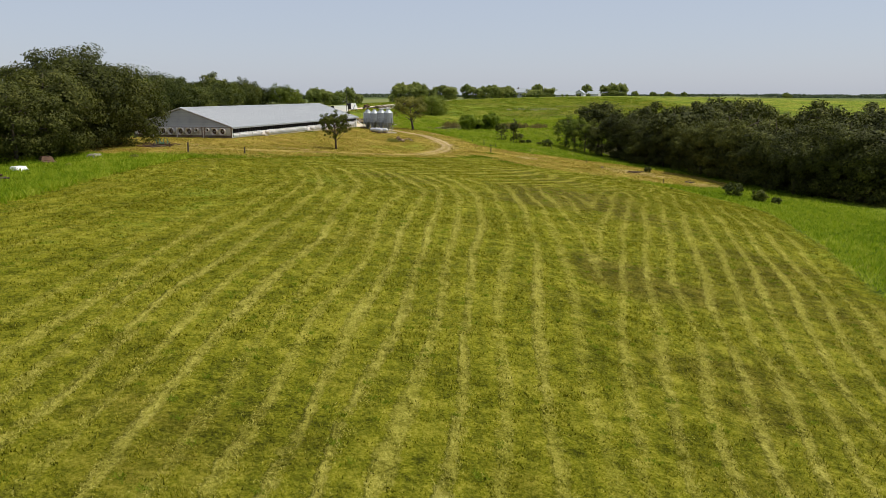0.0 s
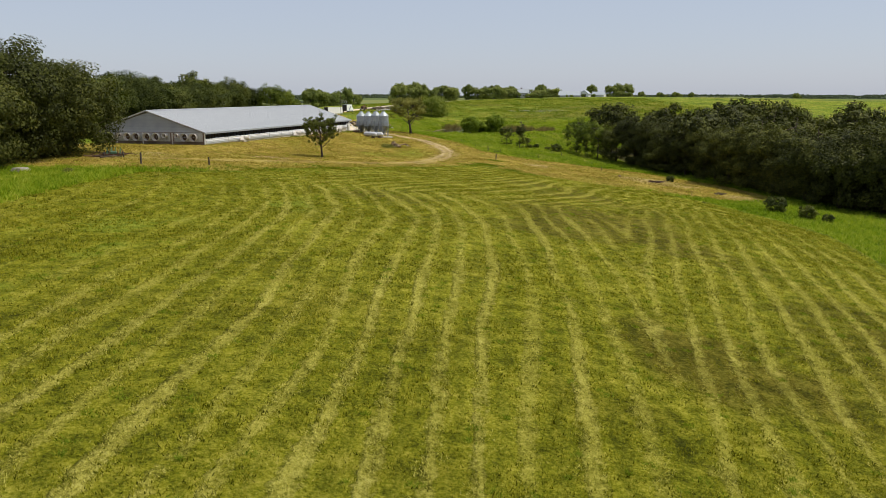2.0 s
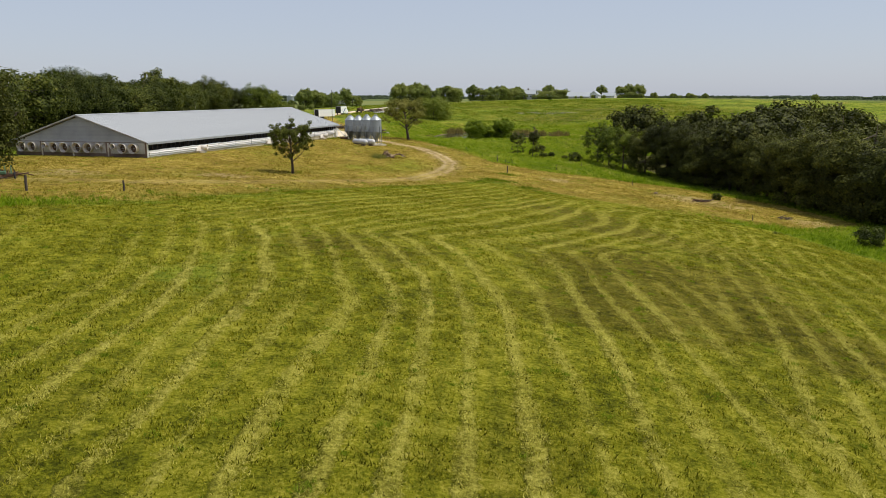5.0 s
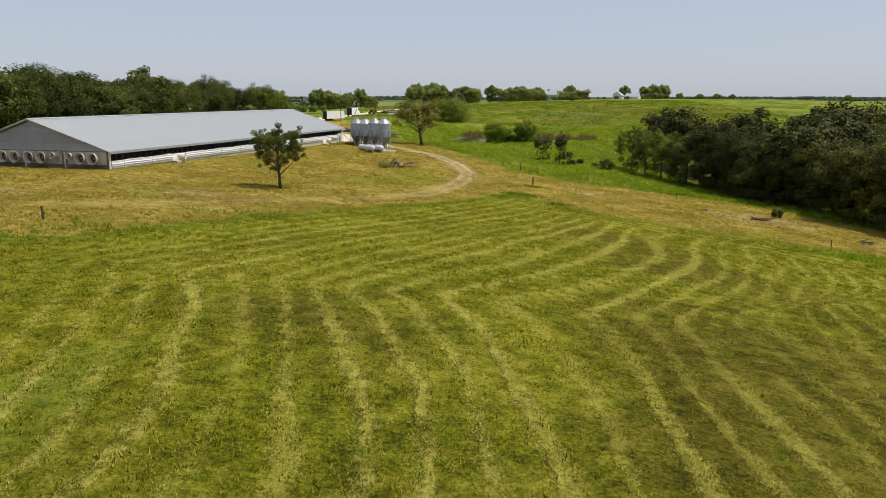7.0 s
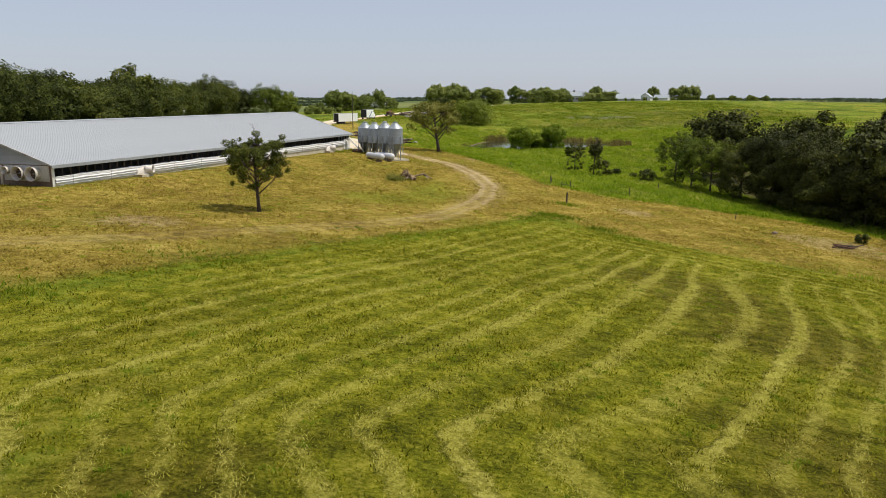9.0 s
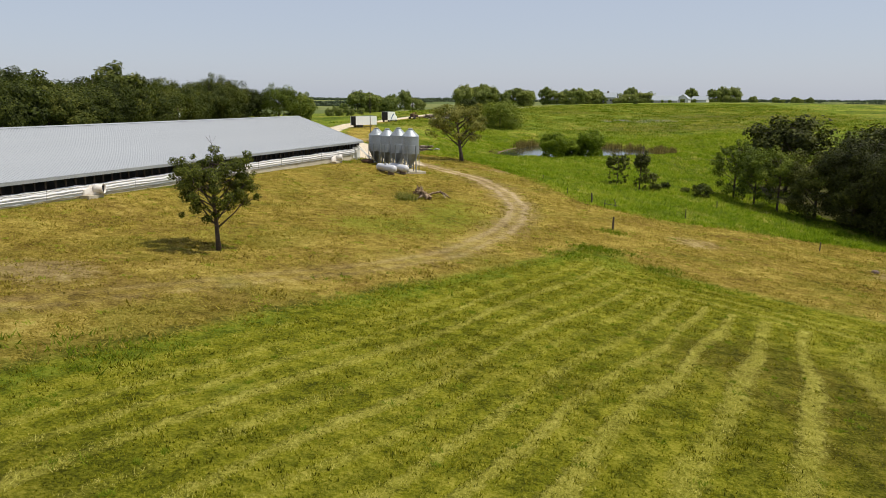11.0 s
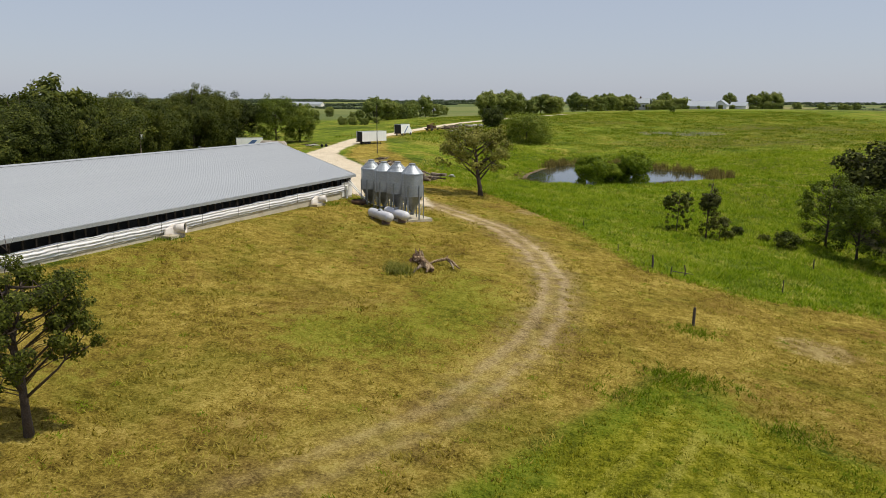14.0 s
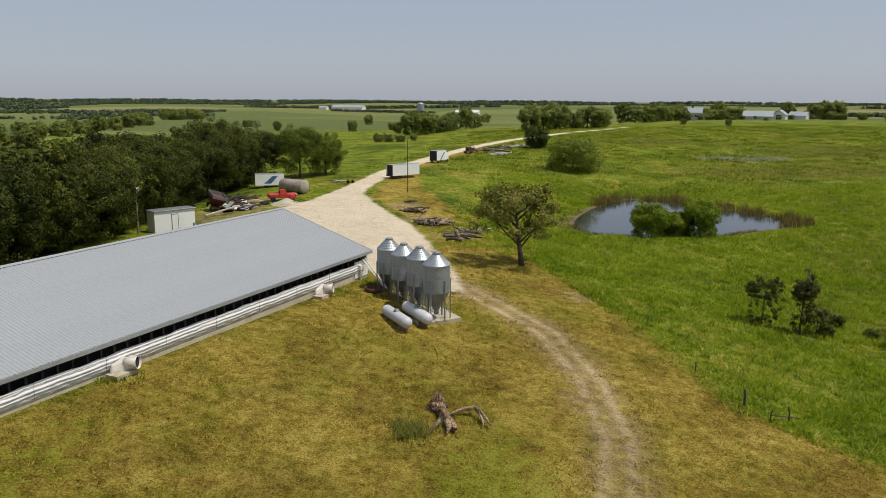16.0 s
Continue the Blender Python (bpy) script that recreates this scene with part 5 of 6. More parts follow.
# ---- yard, junk and vehicles ----
def wheel(name, parent, x, y, z, r, w=0.22):
    t = part(name, Shape().lathe([(r * 0.55, -w / 2), (r * 0.92, -w / 2), (r, -w / 3), (r, w / 3), (r * 0.92, w / 2), (r * 0.55, w / 2)], 16, Matrix.Translation((x, y, z)) @ Matrix.Rotation(radians(90), 4, "Y")), BLACK, parent, "black rubber tyre")
    part("rim", Shape().lathe([(0.02, -w / 2 + 0.03), (r * 0.56, -w / 2 + 0.03), (r * 0.56, w / 2 - 0.03), (0.02, w / 2 - 0.03)], 12, Matrix.Translation((x, y, z)) @ Matrix.Rotation(radians(90), 4, "Y")), GALV_DULL, t)
    return t


shed = thing("shed", on_ground(-65.2, 258.6, -33.2), "white shed with flat dark roof and a narrow door", "shed")
for n, (x0, x1, y0, y1) in enumerate(((1.15, 1.25, -3.3, 3.3), (-1.25, -1.15, -3.3, 3.3), (-1.15, 1.15, -3.3, -3.2), (-1.15, 1.15, 3.2, 3.3))):
    part("wall", Shape().box(x0, x1, y0, y1, -0.3, 3.2), WHITE, shed)
part("roof", Shape().box(-1.45, 1.45, -3.5, 3.5, 3.2, 3.34), GALV_DULL, shed, "dark grey roof sheet", bevel=0.03)
door = part("door", Shape().box(1.252, 1.3, -0.5, 0.45, 0.2, 2.6), WHITE, shed, "white door")
part("door_frame", Shape().box(1.301, 1.32, -0.58, -0.5, 0.2, 2.68).box(1.301, 1.32, 0.45, 0.53, 0.2, 2.68).box(1.301, 1.32, -0.5, 0.45, 2.6, 2.68), GALV_DULL, door)
solid("plastic_barrel", Shape().lathe([(0.28, 0.0), (0.32, 0.1), (0.33, 0.5), (0.3, 0.9), (0.1, 0.95)], 14), TEAL, on_ground(-62.7, 260.6), "green plastic barrel beside the white shed", "barrel", smooth=True)

pole = thing("utility_pole", on_ground(-68.2, 254.2), "grey wooden utility pole with a white transformer", "pole")
part("mast", Shape().tube([(0, 0, -0.5), (0.05, 0, 4), (0.1, 0, 8.2)], [0.15, 0.13, 0.1], 8), LOGWOOD, pole)
part("transformer", Shape().lathe([(0.02, 6.3), (0.22, 6.3), (0.24, 6.4), (0.24, 7.0), (0.2, 7.1), (0.02, 7.1)], 12, Matrix.Translation((0.35, 0, 0))), WHITE, pole, "white round transformer", True)
part("cross_arm", Shape().box(-0.8, 0.8, -0.06, 0.06, 7.6, 7.75), LOGWOOD, pole)
mast = thing("light_pole", on_ground(-38.9, 307.2), "thin tall dark pole beside the gravel road", "pole")
part("mast", Shape().tube([(0, 0, -0.4), (0, 0, 5.5), (0, 0, 11)], [0.11, 0.09, 0.06], 8), DARKWOOD, mast)
part("cap", Shape().lathe([(0.07, 11.0), (0.09, 11.05), (0.02, 11.15)], 8), GALV_DULL, mast)

wagon = thing("gravity_wagon", pose(-69.0, 279.5, gz(-69, 279.5) + 0.15, 9, 16, 42) @ Matrix.Scale(1.1, 4), "rusty dark red tilted grain wagon parked among scrap", "wagon")
part("hopper", Shape().add([(-1.2, -1.8, 2.3), (1.2, -1.8, 2.3), (1.2, 1.8, 2.3), (-1.2, 1.8, 2.3), (-0.9, -0.4, 0.9), (0.9, -0.4, 0.9), (0.9, 0.6, 0.9), (-0.9, 0.6, 0.9)], [(0, 1, 2, 3), (7, 6, 5, 4), (0, 4, 5, 1), (1, 5, 6, 2), (2, 6, 7, 3), (3, 7, 4, 0)]), DARKRED, wagon, "tapered dark red hopper")
part("top_rail", Shape().box(-1.25, 1.25, -1.85, -1.7, 2.25, 2.75).box(-1.25, 1.25, 1.7, 1.85, 2.25, 2.75).box(-1.25, -1.15, -1.7, 1.7, 2.25, 2.75).box(1.15, 1.25, -1.7, 1.7, 2.25, 2.75), GALV_DULL, wagon)
part("chassis", Shape().box(-0.7, 0.7, -1.7, 1.7, 0.6, 0.75), RUSTY, wagon)
for x in (-0.9, 0.9):
    for y in (-1.3, 1.3):
        wheel("wheel", wagon, x, y, 0.42, 0.42)

truck = thing("pickup_truck", on_ground(-60.4, 291.0, -60, 0, 1.22), "old faded red pickup truck parked on the gravel", "truck")
part("body", Shape().box(-0.85, 0.85, 0.7, 2.2, 0.5, 1.15).box(-0.8, 0.8, -2.3, -0.5, 0.55, 1.2), RED, truck, bevel=0.12)
cab = part("cab", Shape().add([(-0.85, -0.5, 0.5), (0.85, -0.5, 0.5), (0.85, 0.75, 0.5), (-0.85, 0.75, 0.5), (-0.8, -0.5, 1.15), (0.8, -0.5, 1.15), (0.8, 0.75, 1.15), (-0.8, 0.75, 1.15), (-0.65, -0.4, 1.8), (0.65, -0.4, 1.8), (0.65, 0.4, 1.8), (-0.65, 0.4, 1.8)],
    [(0, 1, 2, 3), (0, 4, 5, 1), (1, 5, 6, 2), (2, 6, 7, 3), (3, 7, 4, 0), (4, 8, 9, 5), (5, 9, 10, 6), (6, 10, 11, 7), (7, 11, 8, 4), (8, 11, 10, 9)]), RED, truck, bevel=0.04)
part("windscreen", Shape().add([(-0.62, 0.73, 1.25), (0.62, 0.73, 1.25), (0.55, 0.47, 1.72), (-0.55, 0.47, 1.72), (-0.62, 0.6, 1.25), (0.62, 0.6, 1.25), (0.55, 0.4, 1.7), (-0.55, 0.4, 1.7)], [(0, 1, 2, 3), (7, 6, 5, 4), (0, 4, 5, 1), (3, 2, 6, 7), (1, 5, 6, 2), (0, 3, 7, 4)]), GLASSY, cab)
for x in (-0.78, 0.78):
    part("fender", Shape().lathe([(0.2, -0.18), (0.48, -0.18), (0.5, 0.0), (0.48, 0.18), (0.2, 0.18)], 14, Matrix.Translation((x, 1.45, 0.55)) @ Matrix.Rotation(radians(90), 4, "Y")), RED, truck, smooth=True)
    for y in (-1.5, 1.45):
        wheel("wheel", truck, x * 1.02, y, 0.36, 0.36)
    part("headlight", Shape().lathe([(0.02, 0.0), (0.12, 0.0), (0.13, 0.08), (0.02, 0.1)], 10, Matrix.Translation((x * 0.75, 2.2, 0.95)) @ Matrix.Rotation(radians(-90), 4, "X")), WHITE, truck)

cyl = thing("storage_tank", on_ground(-61.5, 299.8, 70), "large rust-streaked white cylinder tank lying on its side", "tank")
part("shell", Shape().lathe([(0.02, -3.1), (1.2, -3.1), (1.38, -2.95), (1.4, 0.0), (1.38, 2.95), (1.2, 3.1), (0.02, 3.1)], 28, pose(0, 0, 1.5, 90, 0, 0)), RUST, cyl, smooth=True)
for y in (-2.9, -1.0, 1.0, 2.9):
    part("hoop", Shape().lathe([(1.39, y - 0.05), (1.43, y), (1.39, y + 0.05)], 28, pose(0, 0, 1.5, 90, 0, 0)), RUST, cyl)
for y in (-2.0, 2.0):
    part("cradle", Shape().box(-1.2, 1.2, y - 0.15, y + 0.15, -0.2, 0.5), DARKWOOD, cyl)
part("vent", Shape().tube([(0, -1.5, 2.85), (0, -1.5, 3.9)], [0.06, 0.06], 6), RUSTY, cyl)


def box_trailer(name, m, label, category, L, W, z0, z1, open_rear):
    ob = thing(name, m, label, category)
    for x0, x1 in ((-W / 2, -W / 2 + 0.06), (W / 2 - 0.06, W / 2)):
        side = part("side_wall", Shape().box(x0, x1, -L / 2, L / 2, z0, z1), WHITE, ob)
        for k in range(int(L / 0.8)):
            y = -L / 2 + 0.4 + k * 0.8
            part("side_rib", Shape().box(x0 - 0.012 if x0 < 0 else x1, x0 if x0 < 0 else x1 + 0.012, y - 0.03, y + 0.03, z0 + 0.05, z1 - 0.05), WHITE, side)
    part("front_wall", Shape().box(-W / 2 + 0.061, W / 2 - 0.061, L / 2 - 0.06, L / 2, z0, z1), WHITE, ob)
    part("roof", Shape().box(-W / 2, W / 2, -L / 2, L / 2, z1, z1 + 0.06), GALV, ob, "grey sheet roof", bevel=0.02)
    part("floor", Shape().box(-W / 2 + 0.061, W / 2 - 0.061, -L / 2, L / 2 - 0.061, z0, z0 + 0.1), DARKIN, ob)
    if open_rear:
        # Added black panel: the shade of the open rear as a surface.
        part("inner_bulkhead", Shape().box(-W / 2 + 0.061, W / 2 - 0.061, -L / 2 + 0.25, -L / 2 + 0.32, z0 + 0.1, z1), BLACK, ob, "black panel standing for the shade inside the open rear")
    else:
        part("rear_door", Shape().box(-W / 2 + 0.061, W / 2 - 0.061, -L / 2, -L / 2 + 0.05, z0 + 0.1, z1), BLACK, ob, "black rear door")
    part("rear_frame", Shape().box(-W / 2, W / 2, -L / 2 - 0.06, -L / 2 - 0.002, z0 - 0.12, z0 + 0.06), RUSTY, ob)
    return ob


rz = math.degrees(-math.atan2(4.9, 6.6))
tr = box_trailer("box_trailer", on_ground(-44.6, 326.3, rz), "white box trailer with an open dark rear beside the road", "trailer", 8.2, 2.4, 0.7, 3.2, True)
for x in (-0.95, 0.95):
    for y in (-2.6, -1.6):
        wheel("wheel", tr, x, y, 0.45, 0.45)
part("landing_leg", Shape().box(-0.6, -0.5, 2.5, 2.6, -0.1, 0.7).box(0.5, 0.6, 2.5, 2.6, -0.1, 0.7), RUSTY, tr)
bt = box_trailer("box_truck", on_ground(-44.2, 367.2, -18), "white box truck with a dark rear door and blue side panel", "truck", 5.6, 2.4, 0.8, 3.5, False)
part("cab", Shape().box(-1.05, 1.05, 2.85, 4.6, 0.5, 2.0).box(-1.0, 1.0, 2.86, 3.9, 2.0, 2.5), WHITE, bt, "white cab", bevel=0.12)
part("windscreen", Shape().box(-0.85, 0.85, 3.9, 3.95, 2.02, 2.42), GLASSY, bt)
for x in (-0.98, 0.98):
    for y in (-1.7, 3.7):
        wheel("wheel", bt, x, y, 0.45, 0.45)
part("side_stripe", Shape().add([(1.215, -0.9, 1.0), (1.215, 1.2, 2.9), (1.215, 1.9, 2.9), (1.215, -0.2, 1.0), (1.225, -0.9, 1.0), (1.225, 1.2, 2.9), (1.225, 1.9, 2.9), (1.225, -0.2, 1.0)], [(3, 2, 1, 0), (4, 5, 6, 7), (0, 1, 5, 4), (2, 3, 7, 6), (1, 2, 6, 5), (3, 0, 4, 7)]), BLUE, bt, "blue slanting stripe")
wt2 = box_trailer("parked_trailer", on_ground(-70.5, 308, -62), "white box trailer with blue graphic at the wood's edge", "trailer", 6.2, 2.4, 0.5, 2.9, False)
part("side_graphic", Shape().add([(1.215, -1.2, 0.9), (1.215, 0.6, 2.5), (1.215, 1.8, 2.5), (1.215, 0.3, 0.9), (1.225, -1.2, 0.9), (1.225, 0.6, 2.5), (1.225, 1.8, 2.5), (1.225, 0.3, 0.9)], [(3, 2, 1, 0), (4, 5, 6, 7), (0, 1, 5, 4), (2, 3, 7, 6), (1, 2, 6, 5), (3, 0, 4, 7)]), BLUE, wt2, "faded blue graphic")
for x in (-0.95, 0.95):
    wheel("wheel", wt2, x, -0.8, 0.4, 0.4)

flat = thing("flatbed_trailer", on_ground(-40.5, 406, -22), "flatbed trailer loaded with dark machinery beside the road", "trailer")
part("deck", Shape().box(-1.2, 1.2, -3.2, 3.2, 0.7, 0.9), DARKWOOD, flat)
part("machine_body", Shape().box(-0.8, 0.8, -2.3, -0.2, 0.9, 2.1).box(-0.6, 0.6, 0.6, 2.2, 0.9, 1.7), RUSTY, flat, "dark rusty machine", bevel=0.15)
part("machine_arm", Shape().tube([(0, -1.2, 2.0), (0.1, 0.6, 2.7), (0.1, 2.2, 1.7)], [0.16, 0.14, 0.1], 6), DARKRED, flat)
for x in (-1.1, 1.1):
    for y in (-2.0, -1.1, 2.4):
        wheel("wheel", flat, x, y, 0.4, 0.4)


def log_pile(m, label, seed, n, length, r, material=LOGWOOD, group="log piles"):
    rng = np.random.default_rng(seed)
    ob = thing("log_pile", m, label, "log pile", group)
    for k in range(n):
        p = Vector((rng.normal() * length * 0.22, rng.normal() * length * 0.25, 0.1 + r + abs(rng.normal()) * r * 1.6))
        a, l = rng.normal() * 0.45 + (0.9 if k % 5 == 0 else 0), length * (0.5 + 0.6 * rng.random())
        d = Vector((math.cos(a), math.sin(a), rng.normal() * 0.1)) * l / 2
        q = r * (0.5 + 0.8 * rng.random())
        part("log", Shape().tube([p - d, p + Vector(rng.normal(size=3)) * 0.08, p + d], [q, q * 0.92, q * 0.75], 8), material if k % 4 else BARK, ob)
    return ob


log_pile(on_ground(-32.7, 287, 30), "heap of grey cut logs beside the gravel yard", 1, 24, 3.6, 0.18)
log_pile(on_ground(-27.2, 277, 60), "heap of grey cut logs beside the gravel yard", 2, 34, 4.6, 0.19)
log_pile(on_ground(-20.8, 266, -40), "thick sawn trunk pieces in a heap by the track", 3, 16, 4.4, 0.27)
log_pile(on_ground(-35.5, 296, 10), "scattered grey branches beside the gravel yard", 4, 10, 2.6, 0.1)
log_pile(on_ground(-34, 414, 0), "long pile of dark brush and timber by the road", 5, 26, 7.5, 0.25)
log_pile(on_ground(-57, 314.5, 20), "stack of old planks at the edge of the gravel", 6, 10, 3.0, 0.1, RUBBLE)
log_pile(on_ground(-66, 285, 10), "jumble of scrap timber and pipes in the grass", 7, 20, 4.5, 0.12, RUSTY, "scrap heaps")
log_pile(on_ground(-63.5, 281.5, 50), "jumble of pale boards and scrap in the grass", 8, 16, 3.5, 0.14, RUBBLE, "scrap heaps")
log_pile(on_ground(-69.5, 292, 80), "jumble of scrap timber and pipes in the grass", 9, 22, 5.5, 0.13, BARK, "scrap heaps")
log_pile(on_ground(47.5, 184.5, 0), "uprooted brush and roots on bare ground", 10, 16, 2.4, 0.09, RUSTY, "brush heaps")
log_pile(on_ground(56, 169, 40), "small brush heap on bare ground", 11, 10, 2.0, 0.07, BARK, "brush heaps")
log_pile(on_ground(-48.3, 80, 30), "rusty scrap heap in the weeds", 12, 14, 2.6, 0.14, RUSTY, "brush heaps")
log_pile(on_ground(-50, 131, 0), "rusty bars of old farm scrap in the grass", 13, 12, 4.5, 0.08, RUSTY, "brush heaps")
for k, (x, y, w, l, tilt, turn) in enumerate(((-64.6, 280.2, 1.3, 2.6, 12, 30), (-63.9, 281.6, 1.0, 2.2, -8, 65), (-67.6, 282.6, 0.9, 2.4, 22, -15), (-62.9, 284.2, 0.8, 2.4, 6, 80), (-66.8, 287.4, 1.1, 2.2, 10, 20), (-64.8, 288.6, 0.7, 2.8, 4, 110), (-70.6, 286.2, 1.2, 2.4, 30, 60))):
    solid("scrap_sheet", Shape().sheet([[(w * (i / 5 - 0.5), l * (j / 6 - 0.5), 0.05 * math.sin(i * 2.1 + k) + 0.12 * math.sin(j * 0.9 + k)) for i in range(6)] for j in range(7)]).sheet([[(w * (i / 5 - 0.5), l * (j / 6 - 0.5), 0.03 + 0.05 * math.sin(i * 2.1 + k) + 0.12 * math.sin(j * 0.9 + k)) for i in range(6)] for j in range(7)]), (TRIM, RUBBLE, GALV_DULL, RUSTY)[k % 4], pose(x, y, gz(x, y) + 0.45, tilt, 6, turn), ("bent pale sheet on the scrap heap", "warped grey board on the scrap heap", "dull steel sheet among the scrap", "rusted sheet among the scrap")[k % 4], "scrap sheet", "scrap sheets")
plank = solid("plank", Shape().box(-0.22, 0.22, -3.4, 3.4, 0, 0.2), RUBBLE, pose(-64.6, 274.2, gz(-64.5, 273.5) + 0.75, 9, 0, -32), "long pale plank leaning on scrap", "plank", bevel=0.02)


def tyre(m, r, label="worn black tyre lying in the scrap"):
    return solid("tyre", Shape().lathe([(r * 0.55, 0.02), (r * 0.9, 0.0), (r, 0.1), (r, 0.24), (r * 0.9, 0.34), (r * 0.55, 0.32), (r * 0.5, 0.17), (r * 0.55, 0.02)], 20), BLACK, m, label, "tyre", "old tyres", smooth=True)


for x, y, r, tilt in ((-65.2, 277.5, 0.95, 25), (-63.4, 279.3, 0.9, -10), (-62.6, 280.8, 0.9, 15), (-64.3, 281.8, 0.85, 40), (-66.6, 278.6, 0.85, 55), (-61.8, 286.5, 0.7, 5), (-62.8, 287.3, 0.6, 20), (-54.2, 313.5, 0.36, 80), (-53.2, 314.0, 0.36, 80)):
    tyre(pose(x, y, gz(x, y) + (0.1 if tilt < 60 else 0.32), tilt, 0, 30 * x), r)
solid("stock_trough", Shape().lathe([(0.85, 0.0), (0.95, 0.05), (0.98, 0.55), (0.93, 0.56), (0.9, 0.12), (0.02, 0.1)], 20), RUSTY, on_ground(-24.3, 229.8, 0, -0.05), "rusty round stock trough beside the feed bins", "trough", smooth=True)
heap = Shape()
hr = np.random.default_rng(9)
heap.sheet([[(r * 3.2 * math.cos(a * 0.3142), r * 3.8 * math.sin(a * 0.3142), -0.3 + 1.3 * (1 - r) ** 0.8 + 0.06 * hr.normal()) for a in range(21)] for r in (0.02, 0.2, 0.4, 0.6, 0.8, 1.0)])
solid("gravel_heap", heap, CONCRETE, on_ground(-58.2, 287.5), "low heap of pale gravel at the yard's edge", "gravel heap", smooth=True)


def slab_pile(m, label, seed, n, size):
    rng = np.random.default_rng(seed)
    ob = thing("rubble_pile", m, label, "rubble pile", "rubble piles")
    for k in range(n):
        s = size * (0.4 + 0.7 * rng.random())
        q = pose(rng.normal() * size * 2.2, rng.normal() * size * 1.1, 0.1 + 0.25 * rng.random(), rng.normal() * 14, rng.normal() * 14, rng.random() * 180)
        part("slab", Shape().box(-s * 0.7, s * 0.7, -s * 0.5, s * 0.5, -0.1, 0.16 * size + 0.04, q), RUBBLE, ob, bevel=0.03)
    return ob


slab_pile(on_ground(-30.5, 402, 20), "flat pile of broken pale concrete slabs", 1, 16, 1.5)
slab_pile(on_ground(-26, 430, 30), "long pile of broken pale concrete slabs", 2, 16, 1.9)
slab_pile(on_ground(-18.5, 276, 0), "pale rubble scattered in weeds", 3, 12, 0.7)
solid("fieldstone", Shape().lathe([(0.2, -0.1), (0.42, 0.05), (0.38, 0.25), (0.16, 0.34)], 9), CONC_DARK, on_ground(40.5, 190.5), "dark grey fieldstone on bare ground", "stone")

# ---- dead tree by the track ----
def gnarled(pts, radii, seed, n=14, fine=10, rough=0.22):
    """A trunk or limb with long ridges, knots and broken ends."""
    rng = np.random.default_rng(seed)
    ridge = 1 + rough * 1.3 * rng.normal(size=n).clip(-1.3, 1.3)
    pts = [Vector(p) for p in pts]
    sh, rings = Shape(), []
    last = len(pts) - 1
    for i in range(last * fine + 1):
        s, f = divmod(i, fine)
        s, f = (s, f / fine) if s < last else (last - 1, 1.0)
        c = pts[s].lerp(pts[s + 1], f) + Vector(rng.normal(size=3)) * radii[s] * 0.07
        r = radii[s] * (1 - f) + radii[s + 1] * f
        d = (pts[s + 1] - pts[s]).normalized()
        a = d.cross(Vector((0.2, 0.1, 1))).normalized()
        b = d.cross(a)
        ridge = ridge * 0.86 + 0.14 * (1 + rough * 1.6 * rng.normal(size=n).clip(-1.3, 1.3))
        end = 1.0 if 0 < i < last * fine else 0.8
        jag = d * (r * 0.5) * (1 if i else -1) if end < 1 else Vector((0, 0, 0))
        rings.append([tuple(c + jag * rng.random() * 1.6 + (a * math.cos(2 * math.pi * k / n) + b * math.sin(2 * math.pi * k / n)) * r * end * ridge[k] * (1 + rough * 0.35 * rng.normal())) for k in range(n)])
    v = [p for q in rings for p in q]
    f = [(i * n + k, i * n + (k + 1) % n, (i + 1) * n + (k + 1) % n, (i + 1) * n + k) for i in range(len(rings) - 1) for k in range(n)]
    return sh.add(v, f + [tuple(range(n))[::-1], tuple((len(rings) - 1) * n + k for k in range(n))])


dead = thing("dead_log", pose(-11.3, 203, gz(-11.3, 203)), "bleached dead tree trunk with roots lying in dry grass", "log")
part("trunk_piece", gnarled([(-1.0, 1.7, 0.5), (-0.35, 0.7, 0.5), (0.25, -0.3, 0.4), (0.95, -1.4, 0.18)], [0.38, 0.34, 0.3, 0.2], 1, 16, 14, 0.42), DEADWOOD, dead)
part("split_trunk", gnarled([(0.0, 0.3, 0.5), (0.3, -0.7, 0.45), (0.55, -1.5, 0.3), (0.5, -2.1, 0.1)], [0.24, 0.2, 0.16, 0.06], 2, 10), DEADWOOD, dead)
part("root_plate", gnarled([(-1.5, 1.6, 0.15), (-1.0, 1.95, 0.45), (-0.45, 2.2, 0.2)], [0.25, 0.5, 0.25], 3, 12, 8, 0.45), RUSTY, dead, "splintered reddish-brown root plate")
shard = np.random.default_rng(8)
for k in range(22):
    p = Vector((-1.45 + 0.95 * shard.random(), 1.75 + 0.35 * shard.random(), 0.2 + 0.25 * shard.random()))
    tip = p + Vector((0.22 * shard.normal(), 0.15 + 0.2 * shard.normal(), 0.35 + 0.9 * shard.random()))
    part("splinter", gnarled([p, p.lerp(tip, 0.6) + Vector((0.04, 0.03, 0)), tip], [0.13, 0.1, 0.015], 20 + k, 6, 4, 0.35), (DEADWOOD, RUSTY, LOGWOOD)[k % 3], dead)
part("branch", gnarled([(-0.3, 0.2, 0.3), (-0.4, -0.9, 0.28), (-0.65, -1.6, 0.16), (-0.7, -2.3, 0.06)], [0.13, 0.12, 0.1, 0.06], 4, 10), LOGWOOD, dead, "pale barkless branch")
part("limb", gnarled([(0.2, 1.0, 0.2), (1.0, 1.5, 0.45), (1.9, 1.7, 0.6), (2.6, 1.0, 0.42), (3.4, -0.1, 0.06)], [0.09, 0.15, 0.17, 0.14, 0.05], 5, 10), DEADWOOD, dead)
